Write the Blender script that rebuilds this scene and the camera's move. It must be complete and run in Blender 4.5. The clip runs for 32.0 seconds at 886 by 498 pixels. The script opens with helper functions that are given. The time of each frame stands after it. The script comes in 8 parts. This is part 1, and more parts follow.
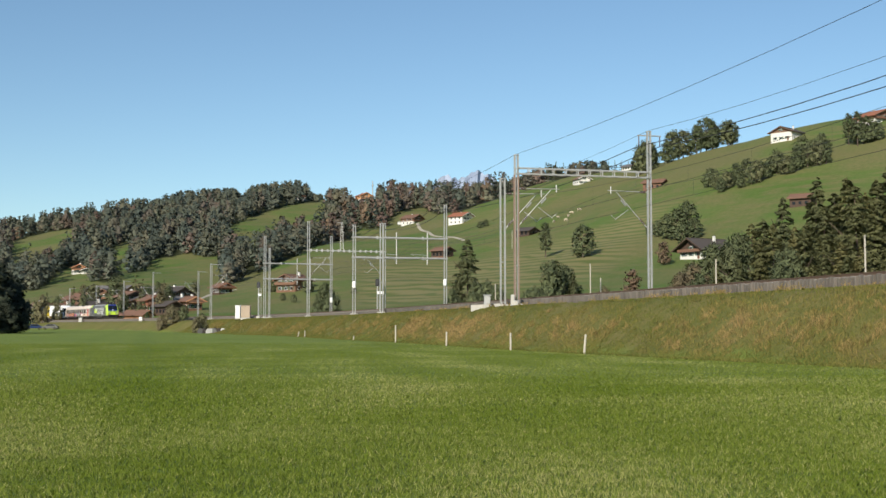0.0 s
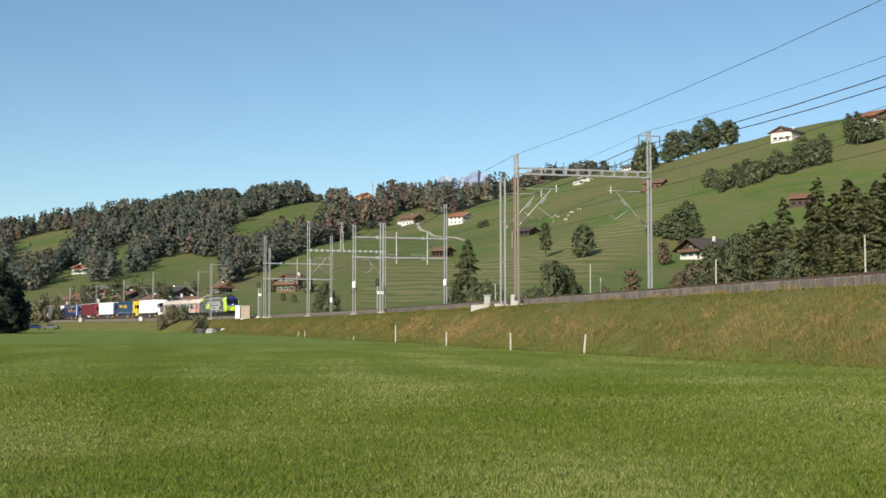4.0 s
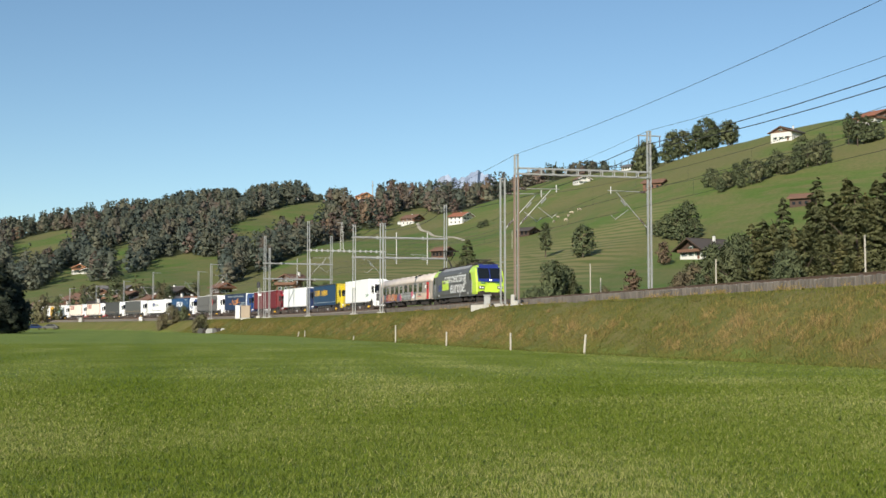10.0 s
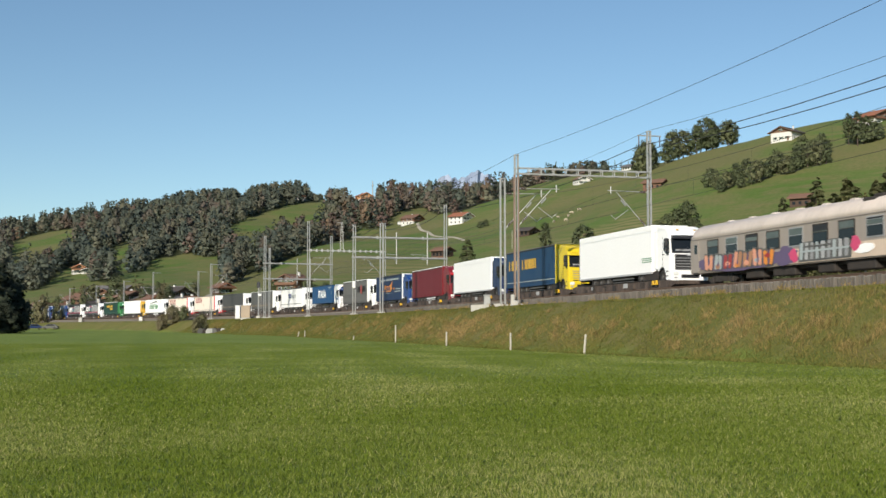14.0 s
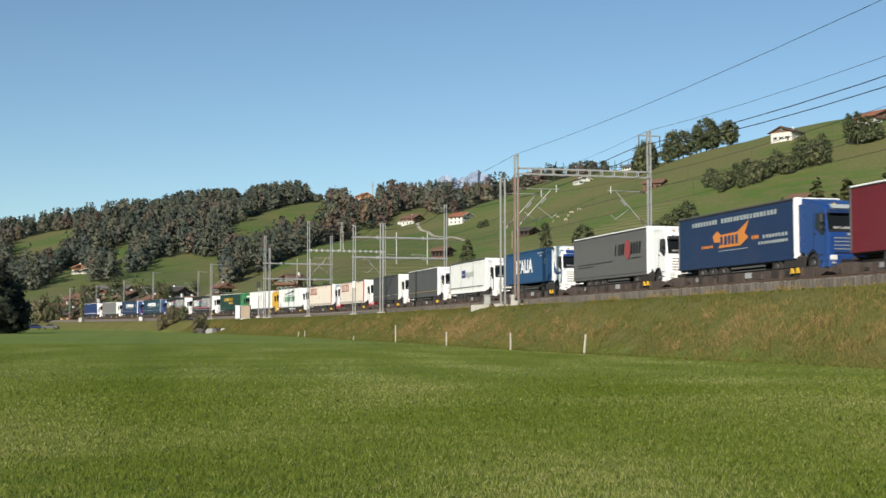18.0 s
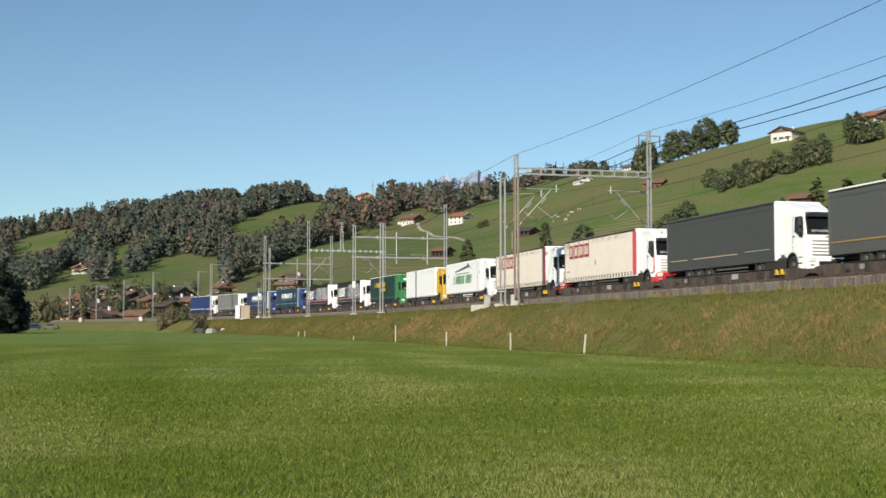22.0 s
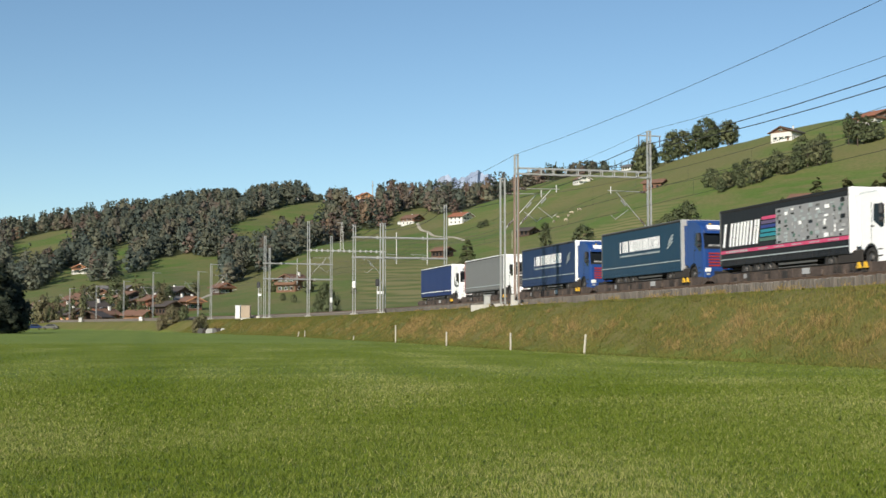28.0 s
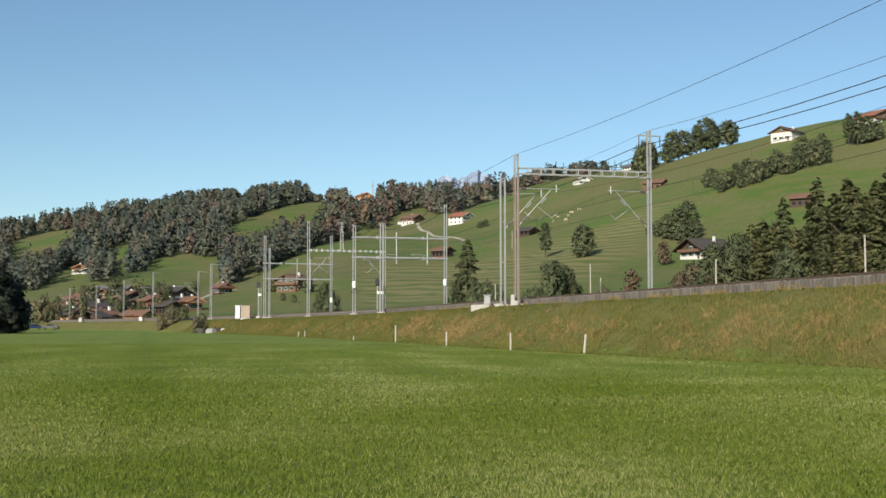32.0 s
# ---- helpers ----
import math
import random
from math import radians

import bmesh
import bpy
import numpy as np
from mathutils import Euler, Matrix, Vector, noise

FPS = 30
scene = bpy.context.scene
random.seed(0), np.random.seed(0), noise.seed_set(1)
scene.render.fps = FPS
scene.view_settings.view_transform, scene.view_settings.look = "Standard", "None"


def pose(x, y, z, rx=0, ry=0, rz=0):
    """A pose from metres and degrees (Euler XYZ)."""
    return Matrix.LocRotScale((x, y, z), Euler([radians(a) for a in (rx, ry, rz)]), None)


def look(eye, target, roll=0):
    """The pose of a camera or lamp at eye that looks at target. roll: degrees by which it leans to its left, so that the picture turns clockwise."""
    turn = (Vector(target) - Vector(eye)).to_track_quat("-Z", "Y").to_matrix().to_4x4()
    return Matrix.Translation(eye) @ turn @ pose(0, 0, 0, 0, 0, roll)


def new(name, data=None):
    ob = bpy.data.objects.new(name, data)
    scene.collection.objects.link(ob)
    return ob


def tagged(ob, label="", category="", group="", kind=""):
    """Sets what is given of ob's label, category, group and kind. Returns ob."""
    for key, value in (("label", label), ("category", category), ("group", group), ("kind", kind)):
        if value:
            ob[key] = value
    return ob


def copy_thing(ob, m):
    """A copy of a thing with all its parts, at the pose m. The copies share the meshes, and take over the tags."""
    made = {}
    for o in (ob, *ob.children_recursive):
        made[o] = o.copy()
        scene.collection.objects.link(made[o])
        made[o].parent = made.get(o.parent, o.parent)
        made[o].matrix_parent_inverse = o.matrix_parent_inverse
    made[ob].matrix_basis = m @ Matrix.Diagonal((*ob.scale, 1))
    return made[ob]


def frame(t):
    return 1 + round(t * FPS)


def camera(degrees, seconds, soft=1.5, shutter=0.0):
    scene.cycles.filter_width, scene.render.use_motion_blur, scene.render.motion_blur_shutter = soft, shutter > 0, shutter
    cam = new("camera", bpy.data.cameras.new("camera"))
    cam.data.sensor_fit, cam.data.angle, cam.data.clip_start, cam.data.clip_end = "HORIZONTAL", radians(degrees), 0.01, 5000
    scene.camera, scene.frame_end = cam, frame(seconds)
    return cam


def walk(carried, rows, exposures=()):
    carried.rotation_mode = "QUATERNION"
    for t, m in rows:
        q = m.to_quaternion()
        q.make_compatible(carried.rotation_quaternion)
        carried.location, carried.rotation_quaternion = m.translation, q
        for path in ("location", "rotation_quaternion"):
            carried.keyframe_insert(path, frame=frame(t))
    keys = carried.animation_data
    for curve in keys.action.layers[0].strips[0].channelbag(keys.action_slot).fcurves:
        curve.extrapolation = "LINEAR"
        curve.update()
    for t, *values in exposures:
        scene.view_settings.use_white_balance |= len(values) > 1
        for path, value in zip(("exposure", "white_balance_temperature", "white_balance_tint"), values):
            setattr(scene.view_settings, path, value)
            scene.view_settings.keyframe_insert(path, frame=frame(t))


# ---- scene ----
import itertools

cam = camera(38.97, 32.0, soft=1.5, shutter=0.2)
walk(cam, [(0.0, pose(0, 0, 1.6, 93.6, 0, 0)), (32.0, pose(0, 0, 1.6, 93.6, 0, 0))], exposures=[(0.0, 0.2), (9.0, 0.2), (12.0, 0.19), (14.0, 0.1), (18.0, 0.06), (23.0, 0.09), (25.5, 0.06), (28.0, 0.18), (32.0, 0.18)])

# world and sun: low autumn sun from behind, a little to the left
SUN_EL, SUN_AZ = radians(26), radians(204)
world = bpy.data.worlds.new("world")
scene.world = world
world.use_nodes = True
wn = world.node_tree
sky = wn.nodes.new("ShaderNodeTexSky")
sky.sky_type, sky.sun_disc = "NISHITA", False
sky.sun_elevation, sky.sun_rotation = SUN_EL, SUN_AZ
sky.altitude, sky.air_density, sky.dust_density, sky.ozone_density = 700, 1.0, 0.15, 2.4
air = wn.nodes.new("ShaderNodeMix")
air.data_type, air.blend_type = "RGBA", "MULTIPLY"
air.inputs[0].default_value, air.inputs[7].default_value = 1.0, (0.92, 1.01, 1.0, 1)
wn.links.new(sky.outputs[0], air.inputs[6])
wn.links.new(air.outputs[2], wn.nodes["Background"].inputs[0])
wn.nodes["Background"].inputs[1].default_value = 0.1
sun = new("sun", bpy.data.lights.new("sun", "SUN"))
sun.data.energy, sun.data.angle, sun.data.color = 5.0, radians(0.5), (1.0, 0.915, 0.79)
to_sun = Vector((math.sin(SUN_AZ) * math.cos(SUN_EL), math.cos(SUN_AZ) * math.cos(SUN_EL), math.sin(SUN_EL)))
sun.matrix_world = look(to_sun * 50, (0, 0, 0))

# ---- materials ----
def node_mat(name, rough=0.6, metal=0.0, spec=0.5):
    m = bpy.data.materials.new(name)
    m.use_nodes = True
    nt = m.node_tree
    b = nt.nodes["Principled BSDF"]
    b.inputs["Roughness"].default_value, b.inputs["Metallic"].default_value = rough, metal
    b.inputs["Specular IOR Level"].default_value = spec
    return m, nt, b


def noise_node(nt, scale, detail=4.0, coords="Object", stretch=None, rough=0.6):
    tc = nt.nodes.new("ShaderNodeTexCoord")
    n = nt.nodes.new("ShaderNodeTexNoise")
    n.inputs["Scale"].default_value, n.inputs["Detail"].default_value, n.inputs["Roughness"].default_value = scale, detail, rough
    if coords != "World":
        out = tc.outputs[coords]
    else:
        out = nt.nodes.new("ShaderNodeNewGeometry").outputs["Position"]
    if stretch:
        mp = nt.nodes.new("ShaderNodeMapping")
        mp.inputs["Scale"].default_value = stretch
        nt.links.new(out, mp.inputs["Vector"])
        out = mp.outputs[0]
    nt.links.new(out, n.inputs["Vector"])
    return n.outputs["Fac"]


def ramp(nt, fac, stops):
    r = nt.nodes.new("ShaderNodeValToRGB")
    e = r.color_ramp.elements
    while len(e) < len(stops):
        e.new(0.5)
    for el, (p, c) in zip(e, stops):
        el.position, el.color = p, (*c, 1) if len(c) == 3 else c
    nt.links.new(fac, r.inputs[0])
    return r.outputs["Color"]


def mix(nt, fac, a, b, mode="MIX"):
    n = nt.nodes.new("ShaderNodeMix")
    n.data_type, n.blend_type = "RGBA", mode
    for s, v in ((n.inputs[0], fac), (n.inputs[6], a), (n.inputs[7], b)):
        if isinstance(v, (int, float)):
            s.default_value = v
        elif isinstance(v, tuple):
            s.default_value = (*v, 1)
        else:
            nt.links.new(v, s)
    return n.outputs[2]


def bump(nt, b, fac, strength, dist=0.02):
    n = nt.nodes.new("ShaderNodeBump")
    n.inputs["Strength"].default_value, n.inputs["Distance"].default_value = strength, dist
    nt.links.new(fac, n.inputs["Height"])
    nt.links.new(n.outputs[0], b.inputs["Normal"])


def surface(name, c, rough=0.5, metal=0.0, grime=0.25, dirt=(0.09, 0.07, 0.05), scale=1.2, fine=18.0, relief=0.1, streak=True, coords="Object", vary=0.78):
    """A painted or bare surface with grime at two scales and fine relief."""
    m, nt, b = node_mat(name, rough, metal)
    f1 = noise_node(nt, scale, 5, coords, (1, 1, 0.25) if streak else None)
    f2 = noise_node(nt, fine, 3, coords)
    dark = tuple(v * vary for v in c)
    col = mix(nt, ramp(nt, f2, [(0.35, (0, 0, 0)), (0.75, (1, 1, 1))]), c, dark)
    col = mix(nt, ramp(nt, f1, [(0.45, (0, 0, 0)), (0.85, (grime, grime, grime))]), col, dirt)
    nt.links.new(col, b.inputs["Base Color"])
    if relief:
        bump(nt, b, f2, relief, 0.01)
    return m


def foliage(name, stops, leafy=0.3, low=0.6, upright=0.0, of_tree=False, patch=0.0, spec=0.25):
    """Leaves: tint by tree, light and dark leaves mixed, uneven over the crown."""
    m, nt, b = node_mat(name, 0.7, spec=spec)
    at = nt.nodes.new("ShaderNodeAttribute")
    at.attribute_name = "tint"
    if of_tree:
        at.attribute_type = "OBJECT"
    isl = nt.nodes.new("ShaderNodeNewGeometry").outputs["Random Per Island"]
    col = ramp(nt, at.outputs["Fac"], stops)
    col = mix(nt, isl, mix(nt, 1.0, col, (low, low, low), "MULTIPLY"), mix(nt, 1.0, col, (2 - low, 1.95 - low, 1.85 - low), "MULTIPLY"))
    if patch:
        lo, hi = 1 - patch, 1 + patch
        col = mix(nt, 1.0, col, ramp(nt, noise_node(nt, 0.3, 3, "World"), [(0.3, (lo, lo, lo)), (0.7, (hi, hi, hi))]), "MULTIPLY")
        col = mix(nt, 1.0, col, ramp(nt, noise_node(nt, 1.3, 3, "World"), [(0.3, (lo, lo, lo)), (0.7, (hi, hi, hi))]), "MULTIPLY")
        bump(nt, b, noise_node(nt, 1.1, 4, "World", rough=0.75), 0.25, 0.3)
    nt.links.new(col, b.inputs["Base Color"])
    if upright:
        # thin blades are shaded mostly like the turf they form
        geo = nt.nodes.new("ShaderNodeNewGeometry")
        sc = nt.nodes.new("ShaderNodeVectorMath")
        sc.operation = "MULTIPLY_ADD"
        nt.links.new(geo.outputs["Normal"], sc.inputs[0])
        sc.inputs[1].default_value, sc.inputs[2].default_value = (0.35, 0.35, 0.35), (0, 0, upright)
        nt.links.new(sc.outputs[0], b.inputs["Normal"])
    tr = nt.nodes.new("ShaderNodeBsdfTranslucent")
    nt.links.new(col, tr.inputs[0])
    ms = nt.nodes.new("ShaderNodeMixShader")
    ms.inputs[0].default_value = leafy
    out = nt.nodes["Material Output"]
    nt.links.new(b.outputs[0], ms.inputs[1])
    nt.links.new(tr.outputs[0], ms.inputs[2])
    nt.links.new(ms.outputs[0], out.inputs[0])
    return m


def land_material():
    """Mown field, rough dry grass on the bank, hill pasture with mown swaths: zones come from the land's own attributes."""
    m, nt, b = node_mat("grassland", 0.85, spec=0.15)
    def zone(n):
        a = nt.nodes.new("ShaderNodeAttribute")
        a.attribute_name = n
        return a.outputs["Fac"]
    big = noise_node(nt, 0.035, 4, "World")
    mid = noise_node(nt, 0.6, 5, "World", rough=0.7)
    fine = noise_node(nt, 9.0, 4, "World", rough=0.75)
    speck = noise_node(nt, 30.0, 3, "World", rough=0.8)
    lush = mix(nt, ramp(nt, big, [(0.35, (0, 0, 0)), (0.65, (1, 1, 1))]), (0.186, 0.238, 0.034), (0.24, 0.277, 0.056))
    lush = mix(nt, ramp(nt, mid, [(0.3, (0, 0, 0)), (0.7, (1, 1, 1))]), mix(nt, 1.0, lush, (0.72, 0.8, 0.8), "MULTIPLY"), lush)
    lush = mix(nt, ramp(nt, fine, [(0.38, (0.8, 0.8, 0.8)), (0.56, (0, 0, 0))]), lush, (0.132, 0.182, 0.023))
    lush = mix(nt, ramp(nt, noise_node(nt, 22.0, 3, "World", rough=0.8), [(0.45, (0, 0, 0)), (0.62, (0.7, 0.7, 0.7))]), lush, (0.267, 0.337, 0.084))
    lush = mix(nt, ramp(nt, speck, [(0.62, (0, 0, 0)), (0.8, (0.5, 0.5, 0.5))]), lush, (0.258, 0.291, 0.106))
    streak = noise_node(nt, 0.22, 4, "World", (0.35, 1.0, 1.0), rough=0.65)
    lush = mix(nt, ramp(nt, streak, [(0.38, (0.75, 0.75, 0.75)), (0.58, (0, 0, 0))]), lush, mix(nt, 1.0, lush, (0.7, 0.8, 0.72), "MULTIPLY"))
    dry = mix(nt, ramp(nt, mid, [(0.35, (0, 0, 0)), (0.62, (1, 1, 1))]), (0.152, 0.152, 0.040), (0.205, 0.172, 0.062))
    dry = mix(nt, ramp(nt, noise_node(nt, 3.0, 4, "World"), [(0.55, (0, 0, 0)), (0.75, (1, 1, 1))]), dry, (0.248, 0.180, 0.068))
    dry = mix(nt, ramp(nt, noise_node(nt, 0.22, 4, "World"), [(0.42, (0, 0, 0)), (0.6, (0.8, 0.8, 0.8))]), dry, (0.128, 0.140, 0.034))
    dry = mix(nt, ramp(nt, fine, [(0.36, (0.8, 0.8, 0.8)), (0.56, (0, 0, 0))]), dry, (0.069, 0.077, 0.021))
    hillbig = noise_node(nt, 0.012, 3, "World")
    past = mix(nt, ramp(nt, hillbig, [(0.4, (0, 0, 0)), (0.6, (1, 1, 1))]), (0.092, 0.149, 0.032), (0.158, 0.152, 0.060))
    past = mix(nt, ramp(nt, noise_node(nt, 0.05, 6, "World", (1, 1, 6)), [(0.42, (0, 0, 0)), (0.62, (0.8, 0.8, 0.8))]), past, (0.171, 0.152, 0.066))
    past = mix(nt, ramp(nt, noise_node(nt, 0.7, 4, "World"), [(0.3, (0.5, 0.5, 0.5)), (0.6, (0, 0, 0))]), past, (0.052, 0.096, 0.017))
    # swaths left by mowing along the contour
    geo = nt.nodes.new("ShaderNodeNewGeometry")
    sep = nt.nodes.new("ShaderNodeSeparateXYZ")
    nt.links.new(geo.outputs["Position"], sep.inputs[0])
    wob = nt.nodes.new("ShaderNodeMath")
    wob.operation = "MULTIPLY_ADD"
    nt.links.new(noise_node(nt, 0.03, 2, "World"), wob.inputs[0])
    wob.inputs[1].default_value = 5.0
    nt.links.new(sep.outputs["Z"], wob.inputs[2])
    fr = nt.nodes.new("ShaderNodeMath")
    fr.operation = "PINGPONG"
    nt.links.new(wob.outputs[0], fr.inputs[0])
    fr.inputs[1].default_value = 0.95
    stripe = ramp(nt, fr.outputs[0], [(0.25, (1, 1, 1)), (0.6, (0, 0, 0))])
    sw = mix(nt, stripe, (0.198, 0.180, 0.078), (0.106, 0.131, 0.039))
    past = mix(nt, zone("mown"), past, sw)
    # darkening under the trees, put into the ground colour
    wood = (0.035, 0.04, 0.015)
    lush = mix(nt, zone("rut"), lush, mix(nt, 1.0, lush, (0.86, 0.9, 0.88), "MULTIPLY"))
    lush = mix(nt, 1.0, lush, (0.93, 0.92, 0.95), "MULTIPLY")
    col = mix(nt, zone("hill"), lush, past)
    col = mix(nt, zone("dry"), col, dry)
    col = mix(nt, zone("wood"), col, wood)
    nt.links.new(col, b.inputs["Base Color"])
    bump(nt, b, fine, 0.6, 0.08)
    return m


M_LAND = land_material()
M_BALLAST = surface("ballast", (0.2, 0.175, 0.15), 0.95, grime=0.6, dirt=(0.12, 0.09, 0.065), scale=1.6, fine=12, relief=1.0, vary=0.35, streak=False, coords="World")
M_CONCRETE = surface("concrete", (0.5, 0.48, 0.43), 0.9, grime=0.4, dirt=(0.2, 0.18, 0.14), relief=0.3)
M_SLEEPER = surface("sleeper_concrete", (0.25, 0.225, 0.195), 0.9, grime=0.5, dirt=(0.12, 0.09, 0.065), relief=0.3)
def pale_material():
    """Concrete pales, each weathered to its own grey."""
    m = surface("slab_concrete", (0.168, 0.152, 0.132), 0.9, grime=0.6, dirt=(0.1, 0.08, 0.06), relief=0.5, scale=3)
    nt = m.node_tree
    b = nt.nodes["Principled BSDF"]
    own = nt.nodes.new("ShaderNodeObjectInfo").outputs["Random"]
    isl = nt.nodes.new("ShaderNodeNewGeometry").outputs["Random Per Island"]
    col = b.inputs["Base Color"].links[0].from_socket
    for f in (own, isl):
        col = mix(nt, 1.0, col, ramp(nt, f, [(0.0, (0.76, 0.75, 0.74)), (0.5, (1.0, 1.0, 1.0)), (1.0, (1.24, 1.22, 1.2))]), "MULTIPLY")
    nt.links.new(col, b.inputs["Base Color"])
    return m


M_SLAB = pale_material()
M_RAIL = surface("rail_steel", (0.2, 0.13, 0.09), 0.55, 0.6, grime=0.4, dirt=(0.15, 0.07, 0.03))
M_GALV = surface("galvanised_steel", (0.44, 0.44, 0.42), 0.5, 0.35, grime=0.3, dirt=(0.25, 0.22, 0.19), fine=6)
M_RUST = surface("weathered_steel", (0.3, 0.21, 0.16), 0.7, 0.2, grime=0.4, dirt=(0.12, 0.07, 0.05))
M_WIRE = surface("wire", (0.05, 0.05, 0.05), 0.6, 0.5, relief=0)
M_WHITE = surface("white_paint", (0.8, 0.8, 0.78), 0.45, grime=0.12, relief=0.02)
M_BLACK = surface("black_plastic", (0.02, 0.02, 0.022), 0.5, grime=0.15, relief=0.02)
M_INSUL = surface("insulator", (0.12, 0.08, 0.06), 0.25, relief=0)
M_POSTWOOD = surface("grey_post_wood", (0.5, 0.46, 0.38), 0.9, grime=0.3, relief=0.3, scale=6)
M_BARK = surface("bark", (0.11, 0.08, 0.06), 0.95, grime=0.4, relief=0.6, fine=8)
M_DECID = foliage("broad_leaves", [(0.0, (0.107, 0.136, 0.068)), (0.3, (0.139, 0.167, 0.084)), (0.55, (0.184, 0.182, 0.098)), (0.75, (0.207, 0.166, 0.108)), (1.0, (0.234, 0.133, 0.098))], leafy=0.2, low=0.85, of_tree=True, patch=0.1)
M_CONIF = foliage("needles", [(0.0, (0.104, 0.124, 0.062)), (0.5, (0.169, 0.175, 0.077)), (1.0, (0.247, 0.216, 0.089))], leafy=0.32, low=0.82, of_tree=True, patch=0.1)
# far woods: some haze is put into the leaf colours, bluer and greyer
M_HAZED_WOODS = foliage("hazed_woods_leaves", [(0.0, (0.104, 0.130, 0.112)), (0.2, (0.132, 0.152, 0.118)), (0.4, (0.180, 0.182, 0.130)), (0.55, (0.160, 0.150, 0.124)), (0.75, (0.208, 0.158, 0.130)), (0.9, (0.190, 0.136, 0.118)), (1.0, (0.245, 0.185, 0.130))], leafy=0.2, low=0.96, patch=0.12, spec=0.1)
M_HAZED_NEEDLES = foliage("hazed_woods_needles", [(0.0, (0.088, 0.114, 0.099)), (1.0, (0.150, 0.180, 0.133))], leafy=0.25, low=0.9, patch=0.2, spec=0.1)
# shade put into the leaf colour of the dark trees at the village
M_SHADOWED = foliage("shadowed_leaves", [(0.0, (0.052, 0.065, 0.042)), (1.0, (0.078, 0.091, 0.058))], leafy=0.2, low=0.85, of_tree=True, patch=0.16)
M_BLADE = foliage("grass_blades", [(0.0, (0.162, 0.230, 0.030)), (0.5, (0.232, 0.294, 0.054)), (0.8, (0.363, 0.406, 0.130)), (1.0, (0.460, 0.460, 0.179))], leafy=0.42, low=0.78, upright=0.6, spec=0.0)
M_STRAW = foliage("bank_blades", [(0.0, (0.125, 0.152, 0.036)), (0.35, (0.197, 0.188, 0.055)), (0.65, (0.283, 0.223, 0.085)), (1.0, (0.392, 0.279, 0.124))], leafy=0.12, low=0.75, upright=0.6, spec=0.0)

# ---- mesh helpers ----
class Geo:
    """Vertices and faces of one mesh."""
    def __init__(self):
        self.v, self.f = [], []

    def add(self, verts, faces):
        n = len(self.v)
        self.v += [tuple(p) for p in verts]
        self.f += [tuple(i + n for i in f) for f in faces]
        return self

    def box(self, x0, x1, y0, y1, z0, z1, c=0.0):
        """A box with edges chamfered by c."""
        c = min(c, 0.45 * min(x1 - x0, y1 - y0, z1 - z0))
        if c <= 0:
            return self.add([(x, y, z) for x in (x0, x1) for y in (y0, y1) for z in (z0, z1)],
                            [(0, 1, 3, 2), (4, 6, 7, 5), (0, 4, 5, 1), (2, 3, 7, 6), (0, 2, 6, 4), (1, 5, 7, 3)])
        lo, hi = (x0, y0, z0), (x1, y1, z1)
        v, ix = [], {}
        for k in range(8):
            s = (k & 1, k >> 1 & 1, k >> 2 & 1)
            for a in range(3):
                p = [(hi[i] if s[i] else lo[i]) if i == a else (hi[i] - c if s[i] else lo[i] + c) for i in range(3)]
                ix[s, a] = len(v)
                v.append(p)
        f = []
        for a in range(3):
            o1, o2 = (a + 1) % 3, (a + 2) % 3
            for side in (0, 1):
                q = []
                for m1, m2 in ((0, 0), (1, 0), (1, 1), (0, 1)):
                    s = [0, 0, 0]
                    s[a], s[o1], s[o2] = side, m1, m2
                    q.append(ix[tuple(s), a])
                f.append(q if side else q[::-1])
            for m1 in (0, 1):
                for m2 in (0, 1):
                    s0, s1 = [0, 0, 0], [0, 0, 0]
                    s0[o1] = s1[o1] = m1
                    s0[o2] = s1[o2] = m2
                    s1[a] = 1
                    f.append((ix[tuple(s0), o1], ix[tuple(s1), o1], ix[tuple(s1), o2], ix[tuple(s0), o2]))
        for k in range(8):
            s = (k & 1, k >> 1 & 1, k >> 2 & 1)
            f.append(tuple(ix[s, a] for a in range(3)))
        return self.add(v, f)

    def tube(self, p0, p1, r0, r1=None, n=8, caps=True):
        r1 = r0 if r1 is None else r1
        p0, p1 = Vector(p0), Vector(p1)
        d = (p1 - p0).normalized()
        u = d.orthogonal().normalized()
        w = d.cross(u)
        v = []
        for p, r in ((p0, r0), (p1, r1)):
            v += [p + r * (math.cos(2 * math.pi * i / n) * u + math.sin(2 * math.pi * i / n) * w) for i in range(n)]
        f = [(i, (i + 1) % n, n + (i + 1) % n, n + i) for i in range(n)]
        if caps:
            f += [tuple(range(n))[::-1], tuple(range(n, 2 * n))]
        return self.add(v, f)

    def path(self, pts, r, n=5):
        rings = []
        for k, p in enumerate(pts):
            d = (Vector(pts[min(k + 1, len(pts) - 1)]) - Vector(pts[max(k - 1, 0)])).normalized()
            u = d.cross(Vector((0, 0, 1))) if abs(d.z) < 0.9 else d.cross(Vector((1, 0, 0)))
            u.normalize()
            w = d.cross(u)
            rr = r[k] if isinstance(r, (list, tuple)) else r
            rings.append([Vector(p) + rr * (math.cos(2 * math.pi * i / n) * u + math.sin(2 * math.pi * i / n) * w) for i in range(n)])
        return self.loft(rings)

    def prism(self, outline, a, b, axis="y"):
        """An outline in the plane across axis, pulled from a to b."""
        n = len(outline)
        def p(q, t):
            return {"y": (q[0], t, q[1]), "x": (t, q[0], q[1]), "z": (q[0], q[1], t)}[axis]
        v = [p(q, a) for q in outline] + [p(q, b) for q in outline]
